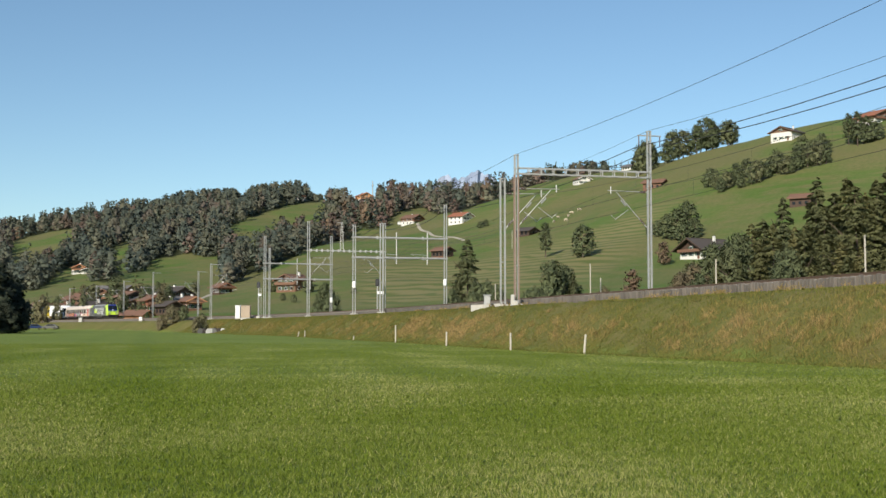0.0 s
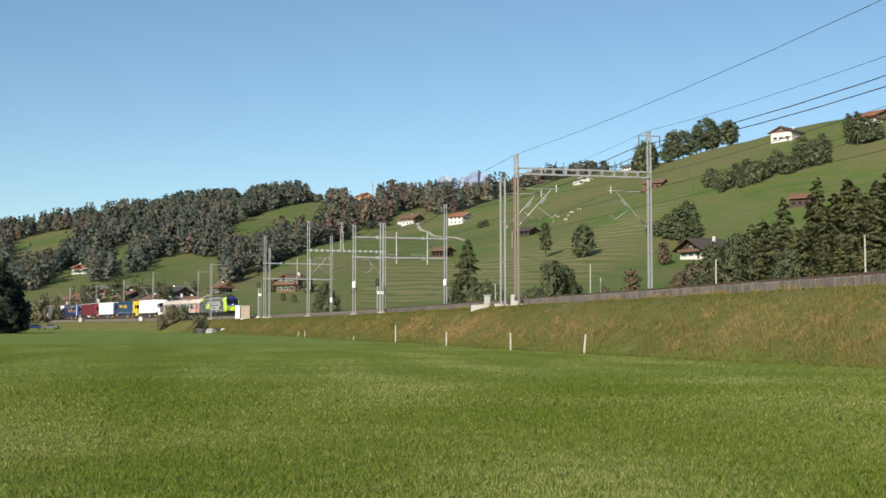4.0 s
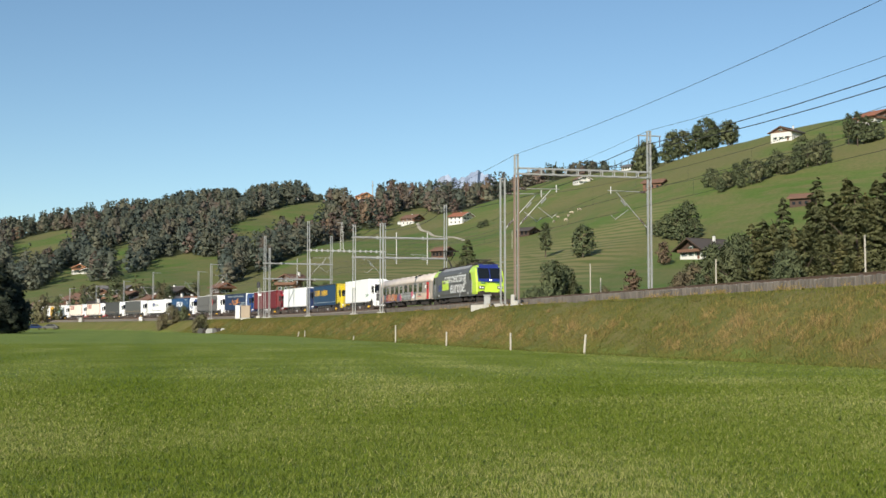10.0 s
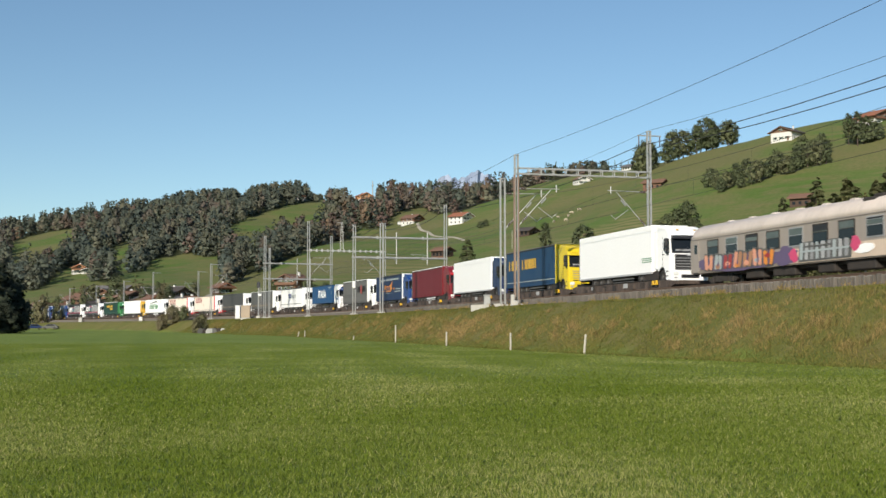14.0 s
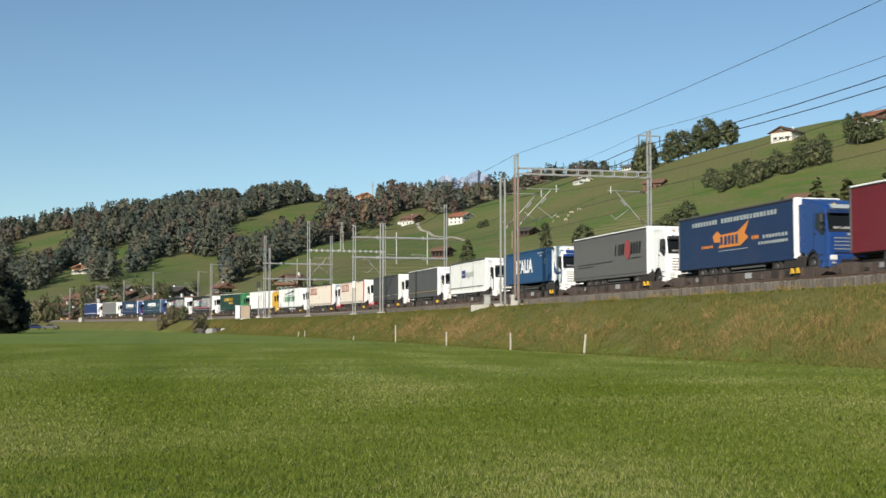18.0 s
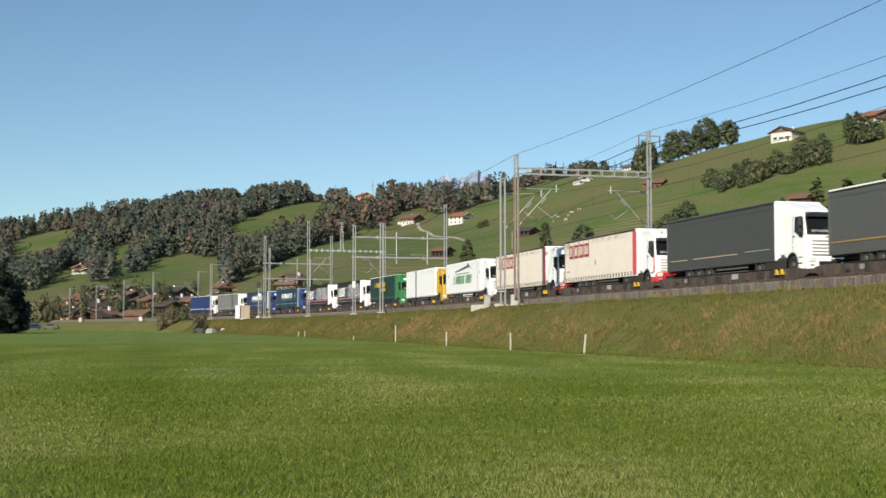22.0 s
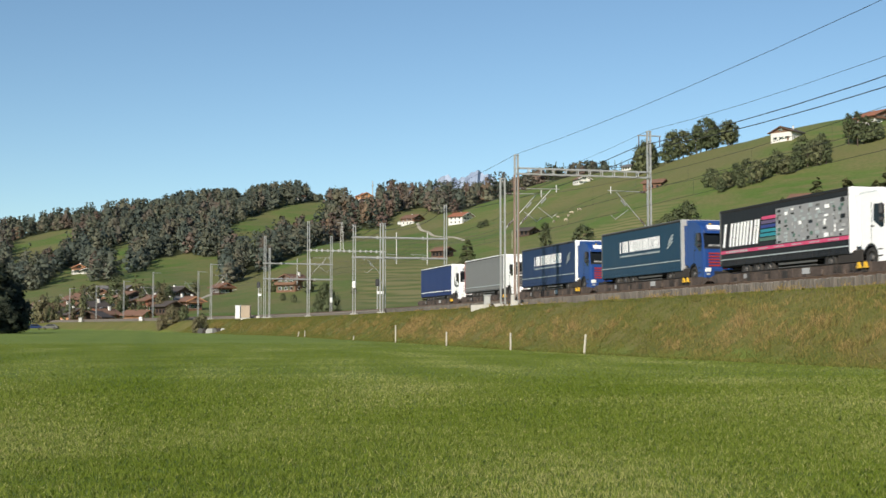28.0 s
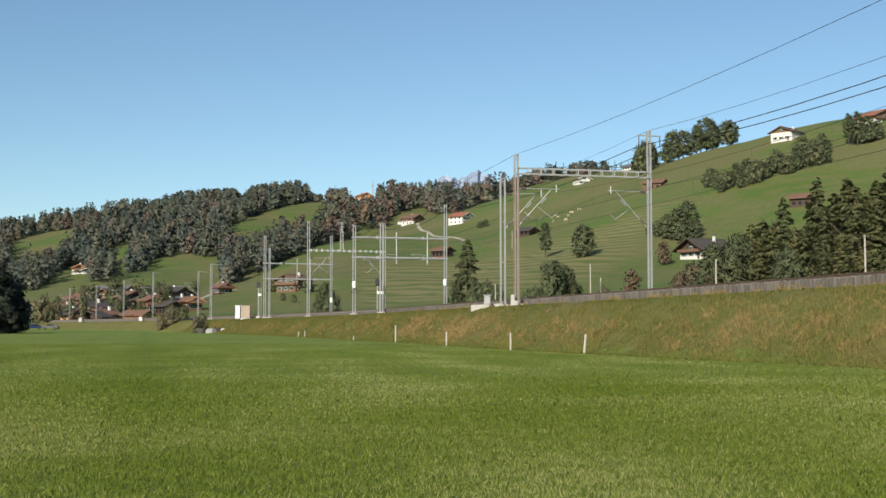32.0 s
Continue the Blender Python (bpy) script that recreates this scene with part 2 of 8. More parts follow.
        f = [(i, (i + 1) % n, n + (i + 1) % n, n + i) for i in range(n)] + [tuple(range(n))[::-1], tuple(range(n, 2 * n))]
        return self.add(v, f)

    def loft(self, rings, caps=True):
        n = len(rings[0])
        v = [p for r in rings for p in r]
        f = [(k * n + i, k * n + (i + 1) % n, (k + 1) * n + (i + 1) % n, (k + 1) * n + i) for k in range(len(rings) - 1) for i in range(n)]
        if caps:
            f += [tuple(range(n))[::-1], tuple(range((len(rings) - 1) * n, len(rings) * n))]
        return self.add(v, f)

    def mesh(self, name, material, flat=True):
        me = bpy.data.meshes.new(name)
        me.from_pydata(self.v, [], self.f)
        bm = bmesh.new()
        bm.from_mesh(me)
        bmesh.ops.recalc_face_normals(bm, faces=bm.faces)
        bm.to_mesh(me)
        bm.free()
        if material:
            me.materials.append(material)
        if not flat:
            me.polygons.foreach_set("use_smooth", [True] * len(me.polygons))
        return me


def part(name, geo, material, parent, label="", smooth_faces=False):
    """Links a mesh as one object under a thing or a part; geo may be a mesh that is shared."""
    me = geo if isinstance(geo, bpy.types.Mesh) else geo.mesh(name, material, not smooth_faces)
    ob = new(name, me)
    if parent is not None:
        ob.parent = parent
    if label:
        ob["label"] = label
    return ob


def thing(name, label, category, m=None, group="", kind=""):
    ob = tagged(new(name), label, category, group, kind)
    ob.empty_display_size = 0.3
    if m is not None:
        ob.matrix_basis = m
    return ob


def numpy_mesh(name, verts, quads, material, tint=None):
    """A large mesh from arrays of vertices and of faces of one size."""
    k = quads.shape[1]
    me = bpy.data.meshes.new(name)
    me.vertices.add(len(verts))
    me.vertices.foreach_set("co", np.asarray(verts, np.float32).ravel())
    me.loops.add(quads.size)
    me.loops.foreach_set("vertex_index", quads.astype(np.int32).ravel())
    me.polygons.add(len(quads))
    me.polygons.foreach_set("loop_start", np.arange(0, quads.size, k, dtype=np.int32))
    me.materials.append(material)
    me.update(calc_edges=True)
    if tint is not None:
        a = me.attributes.new("tint", "FLOAT", "POINT")
        a.data.foreach_set("value", np.asarray(tint, np.float32))
    me.validate()
    return me
# ---- the line of the railway and the lie of the land ----
RAIL = 3.91                     # height of the rail heads
SPEED = 23.43                   # metres a second
HEAD, PERP = -0.24567, 34.5     # heading of the straight, its distance from the eye
STEP = 1.0
_ss = np.arange(-460, 1100, STEP)
_bend = 0.0020353 / (1 + np.exp(-(_ss - 142.7) / 11.64)) - 0.0017812 / (1 + np.exp(-(_ss - 271.2) / 11.64))
_head = HEAD - np.cumsum(_bend) * STEP
_i0 = int(np.searchsorted(_ss, 0))
_cx, _cy = np.cumsum(np.sin(_head)) * STEP, np.cumsum(np.cos(_head)) * STEP
_cx += PERP * math.cos(HEAD) - _cx[_i0]
_cy += -PERP * math.sin(HEAD) - _cy[_i0]


def line(s, off=0.0):
    """Plan position and heading at s metres along the line (growing with distance); off: metres to its right."""
    h = np.interp(s, _ss, _head)
    return np.interp(s, _ss, _cx) + off * np.cos(h), np.interp(s, _ss, _cy) - off * np.sin(h), h


def beside(x, y):
    """For places in plan: distance along the line, and offset from it."""
    x, y = np.atleast_1d(np.asarray(x, float)), np.atleast_1d(np.asarray(y, float))
    s, o = np.zeros(len(x)), np.zeros(len(x))
    for a in range(0, len(x), 4000):
        dx, dy = x[a:a + 4000, None] - _cx[None, ::4], y[a:a + 4000, None] - _cy[None, ::4]
        k = np.argmin(dx * dx + dy * dy, axis=1) * 4
        dx, dy = x[a:a + 4000] - _cx[k], y[a:a + 4000] - _cy[k]
        s[a:a + 4000] = _ss[k] + dx * np.sin(_head[k]) + dy * np.cos(_head[k])
        o[a:a + 4000] = dx * np.cos(_head[k]) - dy * np.sin(_head[k])
    return s, o


def smooth(a, b, v):
    t = np.clip((v - a) / (b - a), 0, 1)
    return t * t * (3 - 2 * t)


# hill flank: heights by bearing (tangent to the axis of view) and distance
BEARINGS = np.array([-1.2, -0.36, -0.265, -0.173, -0.083, 0.007, 0.098, 0.188, 0.278, 0.36, 1.0])
REACH = np.array([120, 210, 320, 450, 650, 850, 1150, 1500])
HEIGHTS = np.array([
    [0, 0, 1, 4, 14, 38, 80, 100],
    [0, 0, 1.5, 5.5, 16, 38, 79, 92],
    [0, 0, 2, 7, 23, 50, 95, 99],
    [0, 0, 2, 9, 28, 60, 114, 117],
    [0, 1, 4, 14, 42, 60, 118, 121],
    [0, 1, 6, 18, 44, 76, 112, 112],
    [0, 2, 9, 26, 58, 102, 108, 108],
    [0, 3, 11, 32, 85, 106, 112, 116],
    [0, 3, 13, 39, 100, 112, 116, 116],
    [0, 4, 16, 44, 106, 118, 120, 120],
    [0, 6, 24, 60, 120, 130, 130, 130]])


def hill(x, y):
    d, b = np.hypot(x, y), x / np.maximum(y, 1.0)
    b = np.where(y < 1.0, np.sign(x) * 1.2, b)
    fb = np.interp(b, BEARINGS, np.arange(len(BEARINGS)))
    fd = np.interp(d, REACH, np.arange(len(REACH)))
    def basis(f, n):
        i = np.clip(f.astype(int), 0, n - 2)
        return i, f - i
    i, u = basis(fb, len(BEARINGS))
    j, w = basis(fd, len(REACH))
    z = np.zeros(len(d))
    def cubic(t):
        return (-0.5 * t + t * t - 0.5 * t ** 3, 1 - 2.5 * t * t + 1.5 * t ** 3, 0.5 * t + 2 * t * t - 1.5 * t ** 3, -0.5 * t * t + 0.5 * t ** 3)
    for a, ca in enumerate(cubic(u)):
        ia = np.clip(i + a - 1, 0, len(BEARINGS) - 1)
        for c, cc in enumerate(cubic(w)):
            z += ca * cc * HEIGHTS[ia, np.clip(j + c - 1, 0, len(REACH) - 1)]
    fade = smooth(-150, 30, y)
    return np.maximum(z, 0) * fade


def ground(x, y):
    """Height of the land at places in plan."""
    x, y = np.atleast_1d(np.asarray(x, float)), np.atleast_1d(np.asarray(y, float))
    s, o = beside(x, y)
    d = np.hypot(x, y)
    field = 0.38 + 0.75 * smooth(110, 400, d) + 0.05 * np.sin(x * 0.09 + 1) * np.sin(y * 0.07)
    flank = hill(x, y)
    bumps = smooth(330, 520, d) * (1.6 * np.sin(x * 0.031 + 0.6) * np.sin(y * 0.023) + 0.8 * np.sin(x * 0.083) * np.sin(y * 0.061 + 2))
    land = field + flank * smooth(4, 40, o) + bumps * smooth(30, 120, o)
    shoulder = RAIL - 0.76
    near = smooth(-13.2, -7.4, o) * (shoulder - land) + land
    far = smooth(14.0, 7.0, o) * (shoulder - land) + land
    z = np.where(o < 0, near, far)
    return np.where(np.abs(o) < 7.2, shoulder, np.where((o < 0) & (o < -13.2), land, np.where(o > 14, land, z)))


def gz(x, y):
    return float(ground(x, y)[0])

# ---- ground: one sheet to the horizon ----
def build_ground():
    d = np.concatenate([np.arange(3, 125, 0.9), np.arange(125, 420, 2.5), np.arange(420, 1500, 11), np.geomspace(1500, 4900, 12)])
    a = np.concatenate([np.arange(-180, -30, 5.0), np.arange(-30, -21, 1.0), np.arange(-21, 21.01, 0.2), np.arange(22, 31, 1.0), np.arange(35, 180, 5.0)])
    A, Dm = np.meshgrid(np.radians(a), d)
    X, Y = (np.sin(A) * Dm).ravel(), (np.cos(A) * Dm).ravel()
    Z = ground(X, Y)
    dist = np.hypot(X, Y)
    Z = np.where(dist > 1500, Z * np.clip(1 - (dist - 1500) / 1500, 0.15, 1), Z)
    s, o = beside(X, Y)
    na, nd = len(a), len(d)
    idx = np.arange(nd * na).reshape(nd, na)
    q = np.stack([idx[:-1], np.roll(idx[:-1], -1, 1), np.roll(idx[1:], -1, 1), idx[1:]], -1).reshape(-1, 4)[:, ::-1]
    X = np.append(X, 0.0)
    Y = np.append(Y, 0.0)
    Z = np.append(Z, Z[0])
    me = numpy_mesh("ground", np.stack([X, Y, Z], 1), q, M_LAND)
    bm = bmesh.new()
    bm.from_mesh(me)
    bm.verts.ensure_lookup_table()
    c = bm.verts[nd * na]
    for i in range(na):
        f = bm.faces.new((c, bm.verts[(i + 1) % na], bm.verts[i]))
    bmesh.ops.recalc_face_normals(bm, faces=bm.faces)
    if sum(f.normal.z for f in list(bm.faces)[:200]) < 0:
        bmesh.ops.reverse_faces(bm, faces=bm.faces)
    bm.to_mesh(me)
    bm.free()
    me.polygons.foreach_set("use_smooth", [True] * len(me.polygons))
    s, o = np.append(s, 0), np.append(o, -30)
    dist = np.append(dist, 0)
    b = X / np.maximum(Y, 1)
    wob = 0.9 * np.sin(s * 0.4) + 0.5 * np.sin(s * 1.1 + 1)
    dry = smooth(-12.9, -11.6, o + 0.4 * wob) * (1 - smooth(14, 22, o))
    hillz = smooth(14, 30, o)
    mown = smooth(340, 380, dist) * (1 - smooth(520, 560, dist)) * smooth(-0.075, -0.055, b) * (1 - smooth(0.11, 0.15, b - 0.0004 * (dist - 400)))
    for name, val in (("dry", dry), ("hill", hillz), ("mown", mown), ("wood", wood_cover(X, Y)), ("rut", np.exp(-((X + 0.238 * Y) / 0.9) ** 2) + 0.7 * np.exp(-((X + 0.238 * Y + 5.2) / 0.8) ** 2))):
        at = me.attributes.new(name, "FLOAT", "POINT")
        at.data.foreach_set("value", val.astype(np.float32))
    ob = new("ground", me)
    return tagged(ob, "mown green meadow rising to hill pastures beyond the railway bank", "ground", kind="structure")


# lower edge of the woods (bearing, distance), and the pastures inside them
WOOD_EDGE = [(-0.6, 664), (-0.354, 664), (-0.327, 670), (-0.309, 739), (-0.3035, 792), (-0.282, 770), (-0.279, 647), (-0.264, 652), (-0.241, 744), (-0.2255, 788), (-0.214, 797), (-0.1767, 786), (-0.1738, 583), (-0.151, 632),
             (-0.128, 654), (-0.108, 710), (-0.074, 908), (-0.0426, 929), (-0.0326, 1021), (-0.013, 1031), (-0.0086, 950), (0.007, 900), (0.03, 885), (0.05, 872), (0.1, 872), (0.128, 880), (0.14, 1300)]
GLADES = [[(-0.35, 1038), (-0.332, 1120), (-0.321, 1125), (-0.2915, 1085), (-0.295, 943), (-0.3036, 807), (-0.327, 762), (-0.3495, 803)],
          [(-0.277, 1077), (-0.266, 1120), (-0.262, 1110), (-0.269, 1023)],
          [(-0.2797, 817), (-0.253, 941), (-0.247, 906), (-0.2458, 776), (-0.2556, 675), (-0.2622, 630), (-0.2674, 737), (-0.279, 655)],
          [(-0.1747, 899), (-0.158, 984), (-0.14, 1026), (-0.116, 1090), (-0.096, 1086), (-0.0932, 946), (-0.1104, 896), (-0.1285, 854), (-0.14, 788), (-0.15, 702), (-0.1645, 720)],
          [(-0.1, 1300), (-0.05, 1300), (-0.05, 1045), (-0.1, 1045)]]


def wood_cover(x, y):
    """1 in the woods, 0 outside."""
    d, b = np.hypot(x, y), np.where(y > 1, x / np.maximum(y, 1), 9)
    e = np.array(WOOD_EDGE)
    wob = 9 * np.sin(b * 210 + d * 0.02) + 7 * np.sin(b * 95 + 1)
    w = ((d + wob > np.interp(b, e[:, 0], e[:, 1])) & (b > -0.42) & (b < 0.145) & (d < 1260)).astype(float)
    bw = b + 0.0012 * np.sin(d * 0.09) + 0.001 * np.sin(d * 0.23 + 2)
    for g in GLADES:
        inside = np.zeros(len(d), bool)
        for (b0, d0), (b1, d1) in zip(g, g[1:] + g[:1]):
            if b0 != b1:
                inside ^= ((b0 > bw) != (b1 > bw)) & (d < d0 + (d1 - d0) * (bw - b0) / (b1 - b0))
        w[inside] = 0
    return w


build_ground()

# ---- railway: ballast, sleepers, rails ----
def sweep(profile, s0, s1, step, closed=False):
    """A cross-section (offset, height) swept along the line."""
    g = Geo()
    ss = np.arange(s0, s1 + step * 0.5, step)
    n = len(profile)
    for s in ss:
        for o, z in profile:
            x, y, h = line(s, o)
            g.v.append((float(x), float(y), z))
    for k in range(len(ss) - 1):
        for i in range(n if closed else n - 1):
            j = (i + 1) % n
            g.f.append((k * n + i, k * n + j, (k + 1) * n + j, (k + 1) * n + i))
    return g


NEAR, FAR = -3.9, 0.0          # offsets of the two tracks
CREST = RAIL - 0.29
ballast = part("ballast", sweep([(-5.92, RAIL - 0.95), (-5.9, CREST - 0.03), (-5.7, CREST), (-2.1, CREST), (-1.95, CREST - 0.05), (-1.8, CREST),
                                 (1.85, CREST), (2.6, RAIL - 0.5), (3.3, RAIL - 1.0)], -430, 700, 2.0), M_BALLAST, None)
tagged(ballast, "grey-brown crushed stone ballast bed under two tracks", "ballast", kind="structure")


def build_rails(off, name):
    t = thing(name, "steel rails on concrete sleepers, rust-brown sides", "railway track", kind="structure")
    for side in (-0.75, 0.75):
        c = off + side
        prof = [(c - 0.07, RAIL - 0.16), (c + 0.07, RAIL - 0.16), (c + 0.02, RAIL - 0.13), (c + 0.02, RAIL - 0.05), (c + 0.036, RAIL - 0.04),
                (c + 0.036, RAIL), (c - 0.036, RAIL), (c - 0.036, RAIL - 0.04), (c - 0.02, RAIL - 0.05), (c - 0.02, RAIL - 0.13)]
        part("rail", sweep(prof, -430, 700, 2.0, True), M_RAIL, t)
    return t


def build_sleepers(off, track):
    one = Geo().prism([(-1.3, -0.14), (1.3, -0.14), (1.28, 0.05), (0.5, 0.0), (-0.5, 0.0), (-1.28, 0.05)], -0.13, 0.13, "y").mesh("sleeper", M_SLEEPER)
    for k in range(150):
        s = 28 + 0.62 * k
        x, y, h = line(s, off)
        ob = part("sleeper", one, None, track)
        ob.matrix_basis = Matrix.Translation((float(x), float(y), RAIL - 0.2)) @ Matrix.Rotation(-float(h), 4, "Z")
    g = Geo()
    base = [Vector(v.co) for v in one.vertices]
    faces = [tuple(p.vertices) for p in one.polygons]
    for k in range(570):
        s = 28 + 0.62 * (150 + k)
        x, y, h = line(s, off)
        m = Matrix.Translation((float(x), float(y), RAIL - 0.2)) @ Matrix.Rotation(-float(h), 4, "Z")
        g.add([m @ v for v in base], faces)
    tagged(part("far_sleepers", g, M_SLEEPER, track), kind="stuff")


track_near, track_far = build_rails(NEAR, "railway_track"), build_rails(FAR, "railway_track")

# ---- trees ----


def cards(c, out, size, r, flat=0.55, aspect=1.0):
    """Four-cornered leaf clumps at centres c that face roughly along out."""
    n = len(c)
    nrm = out + r.normal(0, flat, (n, 3))
    nrm /= np.linalg.norm(nrm, axis=1, keepdims=True) + 1e-9
    u = np.cross(nrm, r.normal(0, 1, (n, 3)))
    u /= np.linalg.norm(u, axis=1, keepdims=True) + 1e-9
    w = np.cross(nrm, u)
    s = size * r.uniform(0.6, 1.4, (n, 1))
    k = [c + s * (-u - w * aspect * r.uniform(.5, 1, (n, 1))), c + s * (u * r.uniform(.4, 1, (n, 1)) - w * aspect), c + s * (u + w * aspect * r.uniform(.4, 1, (n, 1))), c + s * (-u * r.uniform(.4, 1, (n, 1)) + w * aspect)]
    return np.stack(k, 1).reshape(-1, 3)


def round_ball():
    """Two balls, of 20 and of 80 faces: corners and faces of each."""
    g = (1 + 5 ** 0.5) / 2
    v = [Vector(p).normalized() for p in ((-1, g, 0), (1, g, 0), (-1, -g, 0), (1, -g, 0), (0, -1, g), (0, 1, g), (0, -1, -g), (0, 1, -g), (g, 0, -1), (g, 0, 1), (-g, 0, -1), (-g, 0, 1))]
    gap = min((v[0] - q).length for q in v[1:]) * 1.1
    f = []
    for i, j, k in itertools.combinations(range(12), 3):
        if max((v[i] - v[j]).length, (v[j] - v[k]).length, (v[i] - v[k]).length) < gap:
            f.append((i, j, k) if (v[j] - v[i]).cross(v[k] - v[i]).dot(v[i]) > 0 else (i, k, j))
    coarse = np.array([tuple(q) for q in v]), np.array(f)
    mids, out = {}, []
    def mid(i, j):
        key = (min(i, j), max(i, j))
        if key not in mids:
            mids[key] = len(v)
            v.append(((v[i] + v[j]) / 2).normalized())
        return mids[key]
    for i, j, k in f:
        a, b, c = mid(i, j), mid(j, k), mid(k, i)
        out += [(i, a, c), (a, j, b), (c, b, k), (a, b, c)]
    return coarse, (np.array([tuple(q) for q in v]), np.array(out))


COARSE_BALL, FINE_BALL = round_ball()


def broad_crown(seed, n, size, spread=0.37, low=0.1, lobes=9, core=0.88, stuck=0.1, ball=FINE_BALL):
    """A crown of a tree one unit high: sprays of leaves of many sizes round small inner masses, with gaps between. Gives corners, triangles, shading directions."""
    r = np.random.default_rng(seed)
    ball_v, ball_f = ball
    V, N, F = [], [], []
    base = 0
    top = np.array([0, 0, 0.45])
    def put(v, nrm, f):
        nonlocal base
        V.append(v)
        N.append(nrm / (np.linalg.norm(nrm, axis=1, keepdims=True) + 1e-9))
        F.append(f + base)
        base += len(v)
    for k in range(lobes):
        h = ((k + r.uniform(-0.4, 0.4)) / (lobes - 1)) if k < lobes - 1 else 1.0
        h = max(0.0, h) ** 1.2
        a = k * 2.4 + r.uniform(-0.6, 0.6)
        wide = spread * math.sin(math.pi * min(1, 0.25 + 0.62 * h)) ** 0.8
        rr = np.array([r.uniform(0.8, 1.3), r.uniform(0.8, 1.3), r.uniform(0.65, 1.0)]) * r.uniform(0.28, 0.58) * spread * (9 / lobes) ** 0.36
        zz = low + rr[2] + (0.99 - low - 2 * rr[2]) * h
        out = max(0.0, wide - rr[0] * 0.9) * r.uniform(0.35, 1.1) ** 0.7 * (0.25 if k == lobes - 1 else 1)
        c = np.array([math.cos(a) * out, math.sin(a) * out, zz])
        far = c - top
        # leaf normals bent upward, so the crown takes the light more evenly
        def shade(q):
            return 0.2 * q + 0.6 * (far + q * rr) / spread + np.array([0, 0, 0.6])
        bv = ball_v * (1 + r.normal(0, 0.2, (len(ball_v), 1)))
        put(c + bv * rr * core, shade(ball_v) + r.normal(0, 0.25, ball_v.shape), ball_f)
        # loose sprays of leaves, dense on the mass and thin outside
        m = n // lobes
        q = r.normal(0, 1, (m, 3))
        q /= np.linalg.norm(q, axis=1, keepdims=True)
        p = c + q * rr * (core * 0.95 + (1 + stuck - core) * r.beta(1.1, 1.7, (m, 1)))
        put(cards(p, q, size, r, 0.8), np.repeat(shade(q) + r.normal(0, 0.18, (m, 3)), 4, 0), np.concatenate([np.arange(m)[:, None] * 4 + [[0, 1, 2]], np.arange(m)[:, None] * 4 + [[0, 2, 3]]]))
    v = np.concatenate(V)
    v[:, 2] = np.clip(v[:, 2], 0.0, 1.04)
    return v, np.concatenate(F), np.concatenate(N)


def needle_crown(seed, n, size, width=0.2, low=0.06, ragged=0.3):
    """A spruce one unit high: whorls of drooping fronds, ragged outline with gaps."""
    r = np.random.default_rng(seed)
    boughs = max(26, n // 58)
    t = low + (1 - low) * np.sort(r.uniform(0, 1, boughs)) ** 0.8
    a = r.uniform(0, 6.28, boughs) + np.arange(boughs) * 2.4
    L = width * (1 - t) ** 0.85 * (1 + r.uniform(-ragged, ragged * 0.7, boughs)) + 0.014
    per = n // boughs
    f = r.uniform(0.12, 1.0, (boughs, per)) ** 0.65
    droop = r.uniform(0.2, 0.62, boughs)[:, None]
    z = t[:, None] - droop * L[:, None] * f + 0.14 * L[:, None] * f ** 2 - np.abs(r.normal(0, 0.09, f.shape)) * L[:, None]
    side = r.normal(0, 0.2, f.shape) * L[:, None] * (1.15 - f)
    ca, sa = np.cos(a)[:, None], np.sin(a)[:, None]
    c = np.stack([ca * L[:, None] * f - sa * side, sa * L[:, None] * f + ca * side, z], -1).reshape(-1, 3)
    m = len(c)
    swing = r.normal(0, 0.5, f.shape)
    ux, uy = np.cos(a[:, None] + swing), np.sin(a[:, None] + swing)
    u = np.stack([ux, uy, -droop - 0.25 + r.normal(0, 0.25, f.shape)], -1).reshape(-1, 3)
    u /= np.linalg.norm(u, axis=1, keepdims=True)
    w = np.stack([-uy, ux, r.normal(0, 0.5, f.shape)], -1).reshape(-1, 3)
    w /= np.linalg.norm(w, axis=1, keepdims=True)
    sz = size * r.uniform(0.6, 1.4, (m, 1))
    k = [c - u * sz - w * sz * 0.35, c - w * sz * 0.55 + u * sz * 0.1, c + u * sz * 1.25, c + w * sz * 0.55 + u * sz * 0.1]
    v = np.stack(k, 1).reshape(-1, 3)
    # normals bent outward and up along each bough: lit above, dim inside
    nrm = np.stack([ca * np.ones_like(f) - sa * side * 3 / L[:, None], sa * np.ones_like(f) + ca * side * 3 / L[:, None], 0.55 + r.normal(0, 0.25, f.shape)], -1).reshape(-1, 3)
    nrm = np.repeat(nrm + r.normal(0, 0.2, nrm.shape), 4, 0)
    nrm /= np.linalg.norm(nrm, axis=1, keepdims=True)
    i = np.arange(m)[:, None] * 4
    return v, np.concatenate([i + [[0, 1, 2]], i + [[0, 2, 3]]]), nrm


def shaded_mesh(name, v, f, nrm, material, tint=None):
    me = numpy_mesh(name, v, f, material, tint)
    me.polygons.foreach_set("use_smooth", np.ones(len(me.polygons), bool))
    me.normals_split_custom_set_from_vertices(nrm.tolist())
    return me


